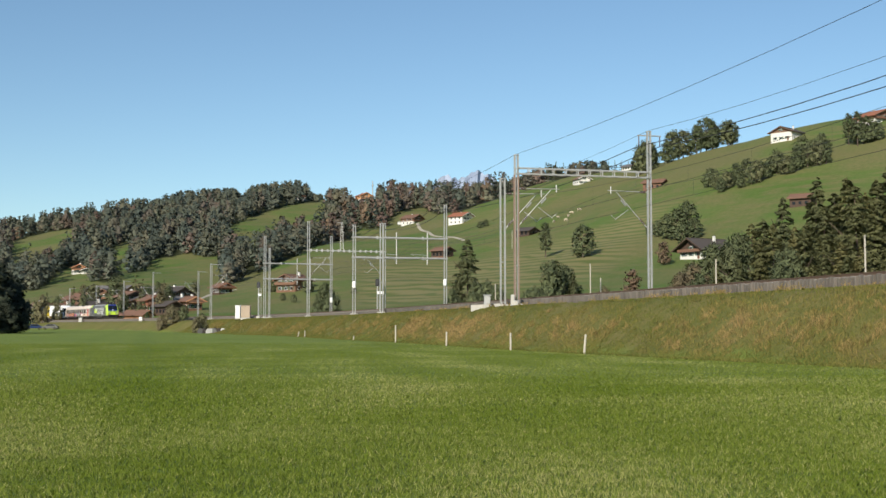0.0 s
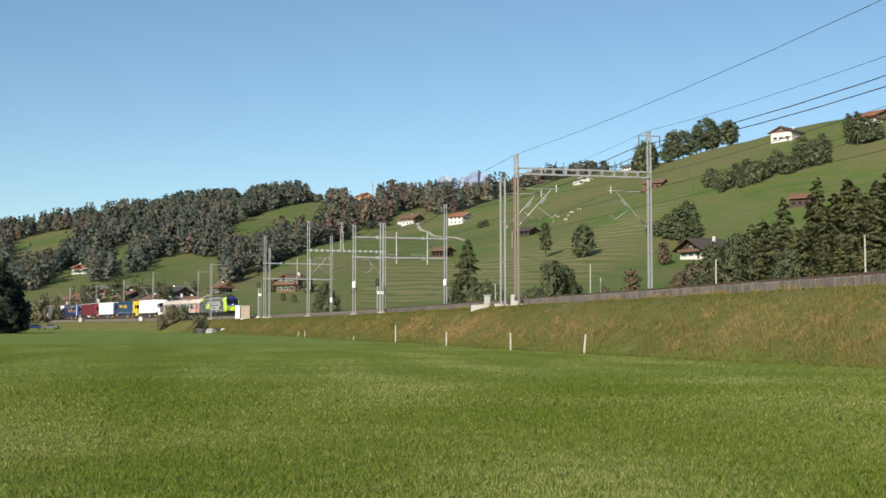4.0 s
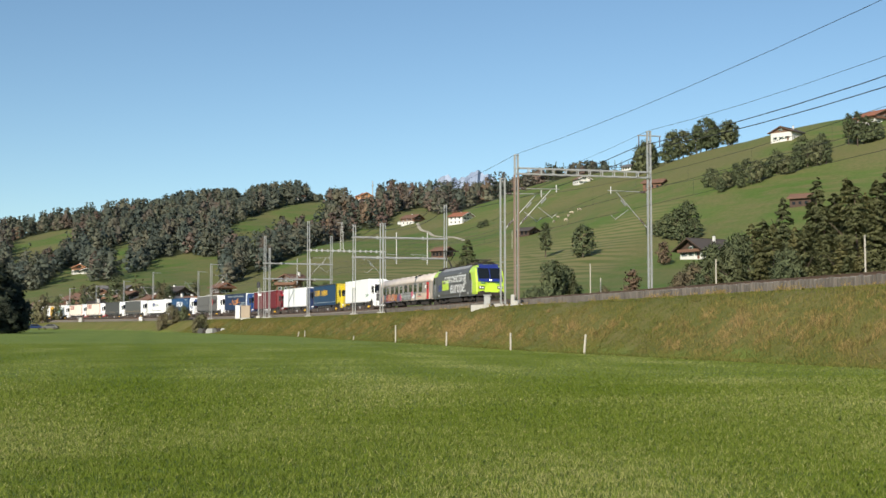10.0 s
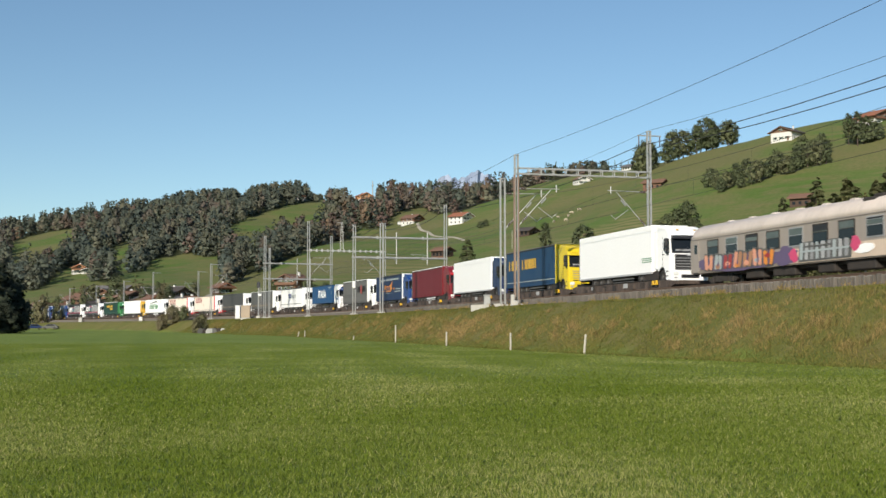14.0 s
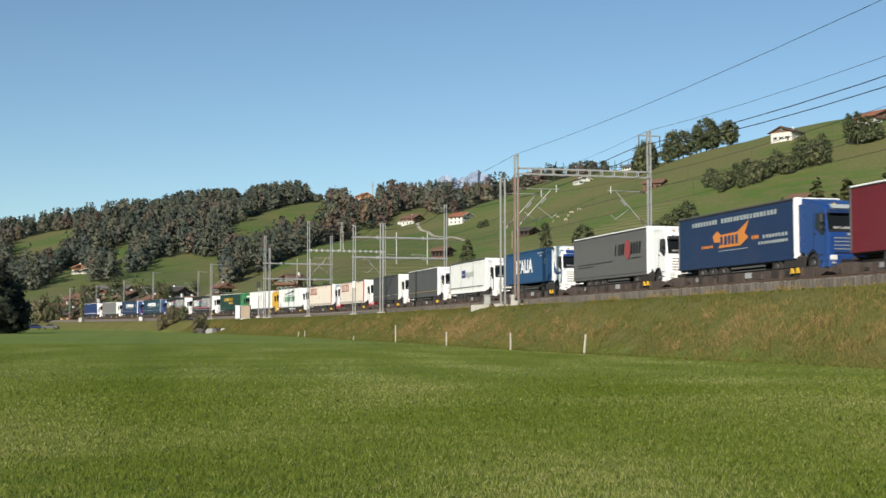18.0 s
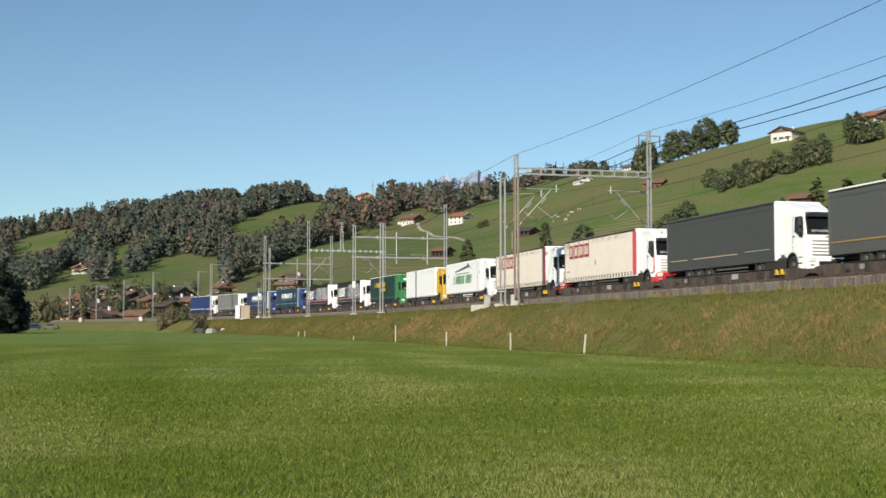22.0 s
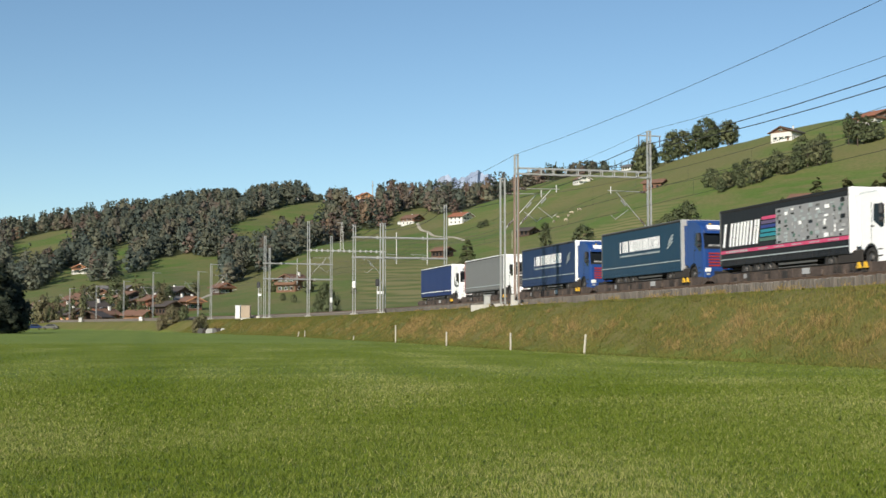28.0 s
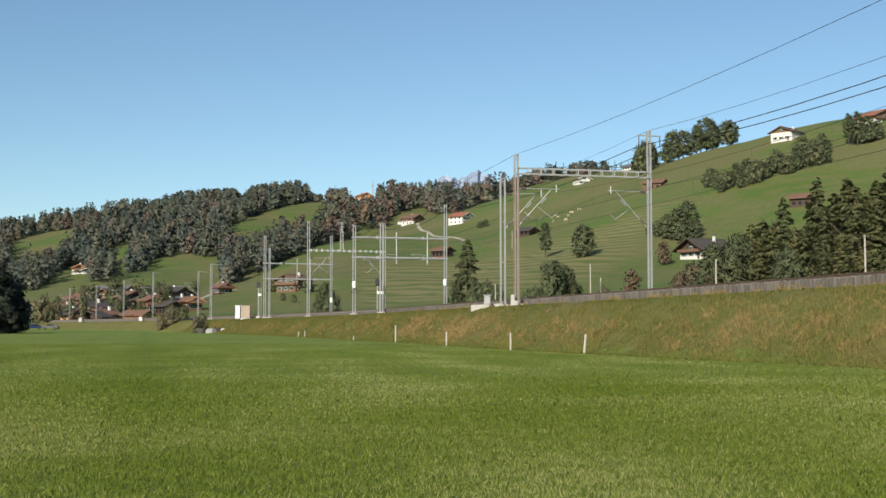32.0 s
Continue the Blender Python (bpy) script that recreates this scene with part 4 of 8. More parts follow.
tree("shadowed", -73.5, 213.7, 8.9, 2, 0.30, AT_4, wide=1.00)
tree("shadowed", -72.2, 212.1, 6.3, 1, 0.30, AT_4, wide=1.00)
tree("shadowed", -77.5, 214.0, 13.0, 2, 0.30, AT_4, wide=1.10)
tree("shadowed", -79.6, 211.5, 12.5, 2, 0.30, AT_4, wide=1.10)
tree("shadowed", -70.9, 203.0, 5.1, 1, 0.30, AT_4, wide=1.10)
tree("shadowed", -72.3, 201.4, 5.6, 2, 0.30, AT_4, wide=1.10)
tree("bush", -144.9, 447.0, 9.0, 2, 0.75, AT_4, wide=0.80)
tree("bush", -140.0, 444.0, 8.0, 1, 0.60, AT_4, wide=0.80)
tree("bush", -150.0, 452.0, 9.0, 1, 0.50, AT_4, wide=0.60)
tree("broad", -115.9, 403.7, 11.4, 2, 0.40, AT_4, wide=0.50)
tree("bush", -55.6, 257.6, 4.3, 2, 0.62, AT_5, wide=0.95)
tree("bush", -53.2, 257.2, 3.3, 1, 0.35, AT_5, wide=0.80)
tree("bush", -57.6, 257.4, 3.4, 3, 0.66, AT_5, wide=0.90)
tree("bush", -42.7, 221.9, 3.7, 2, 0.55, AT_5, wide=0.80)
tree("bush", -43.2, 219.8, 2.8, 3, 0.60, AT_5, wide=0.80)
tree("spruce", -121.3, 454.1, 11.1, 1, 0.34, AT_4, wide=0.90)
tree("broad", -118.8, 454.7, 11.7, 2, 0.20, AT_4, wide=0.90)
tree("spruce", -115.5, 455.6, 8.0, 3, 0.34, AT_4, wide=0.90)
tree("spruce", -112.1, 456.4, 11.4, 1, 0.34, AT_4, wide=0.90)
tree("spruce", -109.7, 457.0, 9.7, 1, 0.34, AT_4, wide=0.90)
tree("broad", -107.2, 457.6, 6.4, 2, 0.20, AT_4, wide=0.90)
tree("spruce", -133.0, 450.8, 11.8, 3, 0.15, AT_4, wide=0.90)
tree("broad", -126.4, 452.7, 10.8, 2, 0.45, AT_4, wide=0.90)
tree("spruce", -102.3, 458.7, 9.1, 3, 0.15, AT_4, wide=0.90)
tree("broad", -91.3, 461.0, 7.9, 2, 0.45, AT_4, wide=0.90)

rv = random.Random(8)
for k in range(70):
    depth = rv.uniform(376, 500)
    side = -depth * rv.uniform(0.215, 0.325)
    tree(("broad", "bush", "slim", "broad", "spruce")[k % 5], side, depth, rv.uniform(4.5, 9.0) if depth > 400 else rv.uniform(3.0, 5.5), 1 + k % 4, rv.choice((0.05, 0.15, 0.3, 0.45, 0.6)), AT_4, wide=(0.62, 0.7, 1.1, 0.75, 0.8)[k % 5])
for side, depth, tall, tint in ((-118.5, 371.0, 8.6, 0.6), (-121.0, 373.0, 7.4, 0.5), (-115.2, 374.0, 6.2, 0.55)):
    tree("bush", side, depth, tall, 2, tint, AT_4, wide=0.55)


# ---- overhead line: gantries, masts, wires ----
def mast_geo(g, x, y, z0, z1, w=0.3, head=0.0):
    """A mast of two channels tied by battens."""
    c, s = math.cos(head), math.sin(head)
    def at(a, b):
        return x + a * c - b * s, y + a * s + b * c
    for a in (-w / 2, w / 2):
        pts = [at(a - 0.05, -0.09), at(a + 0.05, -0.09), at(a + 0.05, 0.09), at(a - 0.05, 0.09)]
        g.prism(pts, z0, z1, "z")
    n = int((z1 - z0) / 2.2)
    for k in range(n):
        z = z0 + 0.4 + k * (z1 - z0 - 0.6) / max(1, n - 1)
        p0, p1 = at(-w / 2, 0), at(w / 2, 0)
        g.tube((*p0, z), (*p1, z), 0.035, n=4)
    return g


def mast_part(parent, s, o, top, base=-0.8, w=0.3, mat=None, name="mast"):
    x, y, h = (float(v) for v in line(s, o))
    m = part(name, mast_geo(Geo(), x, y, RAIL + base, RAIL + top, w, -h), mat or M_GALV, parent)
    c = part("foundation", Geo().box(x - 0.45, x + 0.45, y - 0.45, y + 0.45, RAIL - 1.4, RAIL + base + 0.25, 0.06), M_CONCRETE, parent)
    part("mast_cap", Geo().box(x - w / 2 - 0.08, x + w / 2 + 0.08, y - 0.12, y + 0.12, RAIL + top, RAIL + top + 0.06, 0.01), mat or M_GALV, m)
    return x, y, h


def pt3(s, o, z):
    x, y, h = line(s, o)
    return Vector((float(x), float(y), RAIL + z))


def beam_part(parent, s, o0, o1, z, high=0.42, deep=0.36, posts=10, name="beam"):
    """A battened box beam across the tracks."""
    h = float(line(s, 0)[2])
    fwd = Vector((math.sin(h), math.cos(h), 0)) * deep / 2
    g = Geo()
    for dz in (0, high):
        for sg in (-1, 1):
            g.tube(pt3(s, o0, z + dz) + fwd * sg, pt3(s, o1, z + dz) + fwd * sg, 0.055, n=4)
    b = part(name, g, M_GALV, parent)
    for k in range(posts + 1):
        o = o0 + (o1 - o0) * k / posts
        q = Geo()
        for sg in (-1, 1):
            q.tube(pt3(s, o, z) + fwd * sg, pt3(s, o, z + high) + fwd * sg, 0.045, n=4)
        q.tube(pt3(s, o, z + high) - fwd, pt3(s, o, z + high) + fwd, 0.03, n=4)
        part("batten", q, M_GALV, b)
    return b


def tube_beam(parent, s, o0, o1, z, r=0.11, knobs=0):
    """A plain round beam across the tracks, with clamps."""
    b = part("beam", Geo().tube(pt3(s, o0 - 0.3, z), pt3(s, o1 + 0.3, z), r, n=8), M_GALV, parent)
    for k in range(knobs):
        o = o0 + (o1 - o0) * (k + 0.5) / knobs
        part("beam_clamp", Geo().box(*[v for a, h in zip(pt3(s, o, z), (0.12, 0.12, 0.2)) for v in (a - h, a + h)], 0.03), M_GALV, b)


def hanger(parent, s, o, z0, z1, o_wire):
    """A post hung from the beams that carries an arm for one wire."""
    h = part("drop_post", Geo().tube(pt3(s, o, z0), pt3(s, o, z1), 0.08, n=6), M_GALV, parent)
    part("drop_arm", Geo().tube(pt3(s, o, z0 + 1.2), pt3(s, o_wire, z0 + 1.3), 0.03, n=5).tube(pt3(s, o, z0 + 0.5), pt3(s, o_wire, z0 + 1.3), 0.025, n=5), M_GALV, h)


def cantilever(parent, s, o_mast, o_wire, z=7.9):
    """Arm with insulators that carries the messenger and the contact wire: level top tube, raking strut, dropped steady arm."""
    d = 1 if o_wire > o_mast else -1
    reach = min(abs(o_wire - o_mast), 3.1)
    def at(f, h):
        return pt3(s, o_mast + d * f, h)
    a = part("cantilever", Geo().tube(at(0.15, z - 2.75), at(reach - 0.45, z - 0.05), 0.04, n=6), M_GALV, parent)
    part("stay_tube", Geo().tube(at(0.15, z), at(reach + 0.25, z + 0.05), 0.03, n=6), M_GALV, a)
    part("messenger_clamp", Geo().tube(at(reach, z - 0.2), at(reach, z + 0.35), 0.05, n=6), M_GALV, a)
    part("registration_arm", Geo().tube(at(reach * 0.55, z - 1.35), at(reach - 0.35, z - 2.1), 0.03, n=6), M_GALV, a)
    part("steady_arm", Geo().tube(at(reach - 0.35, z - 2.1), at(reach, 6.1), 0.022, n=5), M_GALV, a)
    for f, h in ((0.35, z), (0.42, z - 2.4), (reach * 0.62, z - 1.0)):
        ins = Geo()
        for k in range(4):
            ins.tube(at(f + 0.1 * k, h + (0.1 * k if h < z else 0)), at(f + 0.1 * k + 0.05, h + (0.1 * k if h < z else 0)), 0.1, n=8)
        part("insulator", ins, M_GALV if f > 1 else M_INSUL, a)


def gantry(s, near, far, top_near, top_far, beams, label, mat=None, arms=True, w=0.3, posts=11, tubes=0):
    t = thing("overhead_line_gantry", label, "gantry", group="gantries over the tracks")
    mast_part(t, s, near, top_near, w=w, mat=mat)
    mast_part(t, s, far, top_far, w=w)
    for z in beams:
        if tubes:
            tube_beam(t, s, near, far, z, 0.13 if tubes == 1 else 0.08, 2 if tubes == 1 else 14)
        else:
            beam_part(t, s, near, far, z, posts=posts)
    if arms:
        cantilever(t, s, near, NEAR)
        cantilever(t, s, far, FAR)
    return t


G1 = gantry(87.5, -7.0, 3.5, 10.35, 12.5, [9.0], "grey steel gantry with battened beam over both tracks", w=0.24)
# brown weathering on the near mast's lower half
x, y, h = (float(v) for v in line(87.5, -7.0))
part("rusty_sleeve", mast_geo(Geo(), x - 0.006, y - 0.012, RAIL - 0.3, RAIL + 8.9, 0.29, -h), M_RUST, G1, "rust-brown weathered lower mast")
arm = part("cross_arm", Geo().tube(pt3(87.5, 2.6, 12.2), pt3(87.5, 4.5, 12.2), 0.05, n=6), M_GALV, G1)
for o in (2.7, 4.4):
    part("insulator", Geo().tube(pt3(87.5, o, 11.45), pt3(87.5, o, 12.15), 0.04, n=8), M_INSUL, arm)
G2 = gantry(153.2, -7.0, 4.75, 10.4, 13.2, [6.4, 8.9], "grey gantry with two thin beams across the tracks", tubes=1, arms=False)
gantry(182.7, -7.0, 4.55, 13.2, 13.2, [9.0], "tall grey gantry with dotted lattice beam", tubes=2)
G4 = gantry(212.2, -7.0, 4.6, 13.0, 13.3, [8.5, 5.9], "distant grey gantry with paired beams", tubes=1, arms=False)
hanger(G2, 153.2, -1.6, 5.6, 9.6, -3.6)
hanger(G2, 153.2, 2.4, 5.6, 9.6, 0.2)
hanger(G4, 212.2, -1.4, 5.0, 9.4, -3.6)
hanger(G4, 212.2, 0.9, 4.2, 9.4, 0.2)
for s, o, top, w, lab in ((91.0, -7.0, 9.0, 0.34, "bright galvanised double-channel mast on a concrete footing"), (137.4, -7.0, 9.3, 0.3, "grey steel line mast beside the track"), (209.0, -7.0, 10.8, 0.2, "slim grey line mast beside the track"),
                          (249.5, -7.0, 10.1, 0.3, "grey cantilever mast beside the track"), (295.2, 4.5, 10.7, 0.26, "grey cantilever mast behind the track"), (330.7, 4.5, 11.8, 0.26, "grey cantilever mast behind the track"),
                          (357.2, 4.5, 10.5, 0.26, "grey cantilever mast behind the track"), (385.0, 4.5, 10.0, 0.26, "grey cantilever mast behind the track"), (415.0, 4.5, 10.0, 0.26, "grey cantilever mast behind the track")):
    t = thing("line_mast", lab, "mast", group="overhead line masts")
    mast_part(t, s, o, top, w=w)
    if s > 240:
        cantilever(t, s, o, FAR if o > 0 else NEAR)
        part("top_arm", Geo().tube(pt3(s, o, top - 0.1), pt3(s, o + 1.9, top - 0.1), 0.07, n=5), M_GALV, t)
    elif 90 < s < 92:
        cantilever(t, s, o, NEAR)
# lattice pylon on the pasture
t = thing("lattice_pylon", "slim grey lattice pylon standing on the pasture", "pylon")
px0, py0 = -51.8, 640.0
pz = gz(px0, py0)
for a in (-0.9, 0.9):
    for b in (-0.9, 0.9):
        part("leg", Geo().tube((px0 + a, py0 + b, pz), (px0 + a * 0.35, py0 + b * 0.35, pz + 14.5), 0.09, n=4), M_GALV, t)
for k in range(7):
    z0, z1 = pz + k * 2.0, pz + (k + 1) * 2.0
    f0, f1 = 0.9 * (1 - 0.65 * k / 7.25), 0.9 * (1 - 0.65 * (k + 1) / 7.25)
    part("brace", Geo().tube((px0 - f0, py0 - f0, z0), (px0 + f1, py0 - f1, z1), 0.05, n=4).tube((px0 + f0, py0 - f0, z0), (px0 - f1, py0 - f1, z1), 0.05, n=4), M_GALV, t)
part("top_arm", Geo().tube((px0 - 2.4, py0, pz + 14.3), (px0 + 0.4, py0, pz + 14.3), 0.1, n=5), M_GALV, t)


def wire(name, o, z0, sag, stops, r, label, offs=None, mat=None):
    """A wire along the line, hung between stops."""
    pts = []
    for k, (a, b) in enumerate(zip(stops[:-1], stops[1:])):
        for j in range(8):
            f = j / 8
            oo = o if offs is None else offs[k] + (offs[k + 1] - offs[k]) * f
            zz = z0 if not isinstance(z0, (list, tuple)) else z0[k] + (z0[k + 1] - z0[k]) * f
            pts.append(pt3(a + (b - a) * f, oo, zz - sag * 4 * f * (1 - f)))
    return tagged(part(name, Geo().path(pts, r), mat or M_WIRE, None), label, "overhead wire", group="overhead wires")


STOPS = [-30, 27.5, 87.5, 153.2, 182.7, 212.2, 249.5, 295.2, 330.7, 357.2, 385, 415, 460]
for o in (NEAR, FAR):
    wire("contact_wire", o, 6.08, 0.0, STOPS, 0.012, "thin dark contact wire over the track")
    wire("messenger_wire", o, 7.7, 0.9, STOPS, 0.012, "sagging messenger wire over the track")
    g = thing("wire_droppers", "fine vertical droppers between messenger and contact wire", "overhead wire", kind="stuff")
    q = Geo()
    for a, b in zip(STOPS[1:5], STOPS[2:6]):
        for j in range(1, 8):
            f = j / 8
            q.tube(pt3(a + (b - a) * f, o, 6.08), pt3(a + (b - a) * f, o, 7.7 - 3.6 * f * (1 - f)), 0.006, n=4)
    part("droppers", q, M_WIRE, g)
TALL = [27.5, 87.5, 153.2, 182.7, 212.2]
wire("feeder_wire", -7.0, [10.45, 10.45, 10.45, 12.9, 12.9], 0.5, TALL, 0.013, "dark feeder wire on the mast heads")
wire("feeder_wire", 3.5, [12.6, 12.6, 13.2, 13.2, 13.2], 0.8, TALL, 0.014, "thin earth wire on the mast heads")
wire("feeder_wire", 2.7, [11.4, 11.4, 12.4, 12.4, 12.4], 0.9, TALL, 0.03, "heavy dark feeder cable under the cross arm")
wire("feeder_wire", 4.4, [11.4, 11.4, 12.4, 12.4, 12.4], 0.9, TALL, 0.03, "heavy dark feeder cable under the cross arm")


# ---- lineside things ----
def signal(s, o, high, lamp):
    t = thing("railway_signal", "slim grey signal post with black lamp head and white plate", "signal")
    p = pt3(s, o, -0.6)
    part("post", Geo().tube(p, p + Vector((0, 0, high)), 0.09, n=8), M_GALV, t)
    part("lamp_head", Geo().box(p.x - 0.3, p.x + 0.3, p.y - 0.15, p.y + 0.15, p.z + high - 0.1, p.z + high + 0.95, 0.1), M_BLACK, t)
    part("number_plate", Geo().box(p.x - 0.05, p.x + (0.95 if lamp else 0.5), p.y - 0.2, p.y - 0.16, p.z + high * 0.72, p.z + high * 0.72 + 0.4, 0.01), M_WHITE, t)
    part("ladder", Geo().tube(p + Vector((0.25, 0, 0)), p + Vector((0.25, 0, high)), 0.03, n=5).tube(p + Vector((0.5, 0, 0)), p + Vector((0.5, 0, high)), 0.03, n=5), M_GALV, t)
    part("base_box", Geo().box(p.x - 0.3, p.x + 0.3, p.y - 0.3, p.y + 0.3, p.z - 0.5, p.z + 0.3, 0.04), M_CONCRETE, t)


signal(218.0, -6.6, 5.2, False)
signal(181.0, 3.0, 4.5, True)
M_CABTAN = surface("tan_cabinet_paint", (0.42, 0.33, 0.24), 0.7, grime=0.35)


def cabinet(s, o, w, d, h, mat, label):
    t = thing("lineside_cabinet", label, "cabinet")
    p = pt3(s, o, -0.69)
    part("plinth", Geo().box(p.x - w / 2 - 0.05, p.x + w / 2 + 0.05, p.y - d / 2 - 0.05, p.y + d / 2 + 0.05, p.z - 0.3, p.z + 0.15, 0.02), M_CONCRETE, t)
    part("housing", Geo().box(p.x - w / 2, p.x + w / 2, p.y - d / 2, p.y + d / 2, p.z + 0.15, p.z + h, 0.03), mat, t)
    part("lid", Geo().box(p.x - w / 2 - 0.08, p.x + w / 2 + 0.08, p.y - d / 2 - 0.08, p.y + d / 2 + 0.08, p.z + h, p.z + h + 0.08, 0.02), mat, t)
    part("door", Geo().box(p.x - w / 2 + 0.06, p.x + w / 2 - 0.06, p.y - d / 2 - 0.03, p.y - d / 2, p.z + 0.25, p.z + h - 0.1, 0.01), mat, t)


cabinet(229.0, -7.4, 0.85, 0.8, 2.35, M_WHITE, "white painted steel cabinet beside the tracks")
cabinet(223.5, -7.4, 1.6, 1.0, 2.2, M_CABTAN, "tan concrete relay hut beside the tracks")
cabinet(358.0, -6.9, 0.9, 0.6, 1.1, M_GALV, "pale lineside cabinet near the village")
cabinet(302.0, -6.9, 0.7, 0.5, 0.8, M_WHITE, "low white lineside box")
cabinet(93.2, -7.6, 0.5, 0.4, 0.85, M_GALV, "small grey steel cabinet on the footing")
# footing with a rounded apron beside the tall masts
t = thing("concrete_footing", "rounded pale concrete footing at the ballast edge", "footing")
p = pt3(94.2, -7.5, 0)
ring = [(p.x - 1.1, RAIL - 0.55), (p.x + 1.6, RAIL - 0.4), (p.x + 1.2, RAIL - 0.9), (p.x + 0.3, RAIL - 1.45), (p.x - 0.6, RAIL - 1.6), (p.x - 1.1, RAIL - 1.25)]
part("block", Geo().prism(ring, p.y - 0.5, p.y + 0.6, "y"), M_CONCRETE, t)
t = thing("kerb_stone", "short pale stone standing at the ballast edge", "kerb stone")
p = pt3(87.0, -7.35, -0.9)
part("stone", Geo().box(p.x - 0.25, p.x + 0.05, p.y - 0.15, p.y + 0.15, p.z, p.z + 1.0, 0.06), M_CONCRETE, t)
part("stone_foot", Geo().box(p.x - 0.1, p.x + 0.3, p.y - 0.18, p.y + 0.18, p.z - 0.1, p.z + 0.55, 0.06), M_CONCRETE, t)
# white insulating boxes on masts
for s, o, z in ((153.2, -7.0, 3.0), (153.2, 4.7, 3.4), (212.0, 4.6, 2.4)):
    p = pt3(s, o, z)
    t = thing("mast_box", "small white equipment box clamped to a mast", "equipment box")
    part("case", Geo().box(p.x - 0.22, p.x + 0.22, p.y - 0.35, p.y - 0.1, p.z - 0.45, p.z + 0.45, 0.1), M_WHITE, t)
    part("clamp", Geo().box(p.x - 0.2, p.x + 0.2, p.y - 0.1, p.y + 0.05, p.z - 0.1, p.z + 0.1, 0.01), M_GALV, t)


# ---- posts ----
def post(x, y, z, h, r, label, name="fence_post", lean=0.0, mat=None, group="fence posts"):
    t = thing(name, label, "post", pose(x, y, z, 0, lean, 0), group)
    part("stake", Geo().tube((0, 0, -0.3), (0, 0, h), r, r * 0.9, 8), mat or M_POSTWOOD, t)
    part("insulator_knob", Geo().tube((0, 0, h * 0.8), (0, -r * 1.8, h * 0.8), 0.02, n=5), M_BLACK, t)


for s, h, lean in ((99.5, 1.4, 0), (82.8, 0.95, 1), (68.0, 0.98, 0), (56.2, 0.95, 5), (150.8, 0.85, 0), (119.0, 0.45, 6), (156.0, 0.7, 12)):
    x, y, hd = (float(v) for v in line(s, -13.5))
    post(x, y, gz(x, y), h, 0.062, "pale weathered wooden fence post at the meadow's edge", lean=lean)
for s, o, h in ((46.0, 4.6, 2.9), (60.5, 4.4, 3.4), (78.0, 4.2, 3.0), (104.0, 5.0, 4.0), (132.5, 4.8, 3.2), (100.5, 4.6, 2.6)):
    x, y, hd = (float(v) for v in line(s, o))
    post(x, y, RAIL - 0.66, h, 0.055, "thin grey post behind the tracks", "wooden_pole", 0, M_POSTWOOD, "poles behind the tracks")
for x, y, h in ((20.5, 235.0, 9.0), (31.0, 560.0, 8.0), (140.0, 700.0, 9.0), (118.0, 690.0, 9.0)):
    post(x, y, gz(x, y), h, 0.13, "wooden utility pole on the pasture", "utility_pole", 0, M_POSTWOOD, "utility poles")

# ---- the train: vehicles point along +x, stand at the rail heads, and show their -y side to the meadow ----
def paint(name, c, rough=0.35, grime=0.18, dirt=(0.13, 0.11, 0.09), relief=0.03):
    return surface(name, c, rough, 0.0, grime, dirt, 0.9, 7.0, relief, vary=0.93)


def cloth(name, c, grime=0.12):
    return surface(name, c, 0.55, 0.0, grime, (0.16, 0.14, 0.12), 0.35, 2.0, 0.12, vary=0.93, streak=False)


P_WHITE, P_CREAM = paint("white_lacquer", (0.97, 0.96, 0.94), 0.35, 0.02, relief=0.0), cloth("cream_tarpaulin", (0.88, 0.78, 0.66), 0.16)
P_YELLOW, P_AMBER = paint("yellow_lacquer", (0.75, 0.56, 0.02)), paint("amber_lacquer", (0.72, 0.42, 0.03))
P_NAVY, P_BLUE = paint("navy_lacquer", (0.012, 0.03, 0.10)), paint("blue_lacquer", (0.013, 0.055, 0.215))
P_RED, P_SIGNAL = paint("dark_red_lacquer", (0.20, 0.012, 0.02)), paint("signal_red_paint", (0.6, 0.02, 0.03))
P_BRICK = paint("brick_red_print", (0.34, 0.03, 0.03))
P_GREEN, P_LIME = paint("green_lacquer", (0.03, 0.22, 0.06)), paint("lime_green_paint", (0.5, 0.69, 0.05), 0.3, 0.05)
P_SLATE, P_ROYAL = paint("slate_grey_paint", (0.098, 0.096, 0.09), 0.45), paint("royal_blue_paint", (0.02, 0.036, 0.2), 0.3)
P_DARK = surface("underframe_grime", (0.04, 0.034, 0.029), 0.85, 0.1, 0.5, (0.07, 0.05, 0.035), 2.0, 12, 0.3)
P_BROWN = surface("wagon_brown", (0.090, 0.067, 0.055), 0.85, 0.1, 0.8, (0.165, 0.125, 0.098), 1.6, 7, 0.4, vary=0.4)
P_SOOT = surface("sooty_iron", (0.03, 0.027, 0.025), 0.85, 0.1, 0.4, (0.09, 0.07, 0.05), 3, 14, 0.3)
P_TYRE = surface("tyre_rubber", (0.022, 0.021, 0.02), 0.9, 0.0, 0.4, (0.09, 0.08, 0.065), 3, 20, 0.2)
P_RIM = surface("wheel_steel", (0.13, 0.125, 0.12), 0.5, 0.5, 0.5, (0.1, 0.07, 0.05), 4)
P_CORAL = paint("faded_red_band", (0.7, 0.075, 0.09), 0.4)
P_SPLIT = paint("dull_grey_slat", (0.3, 0.3, 0.3), 0.5)
P_GREYBAR = paint("grey_aluminium", (0.42, 0.42, 0.42), 0.45)
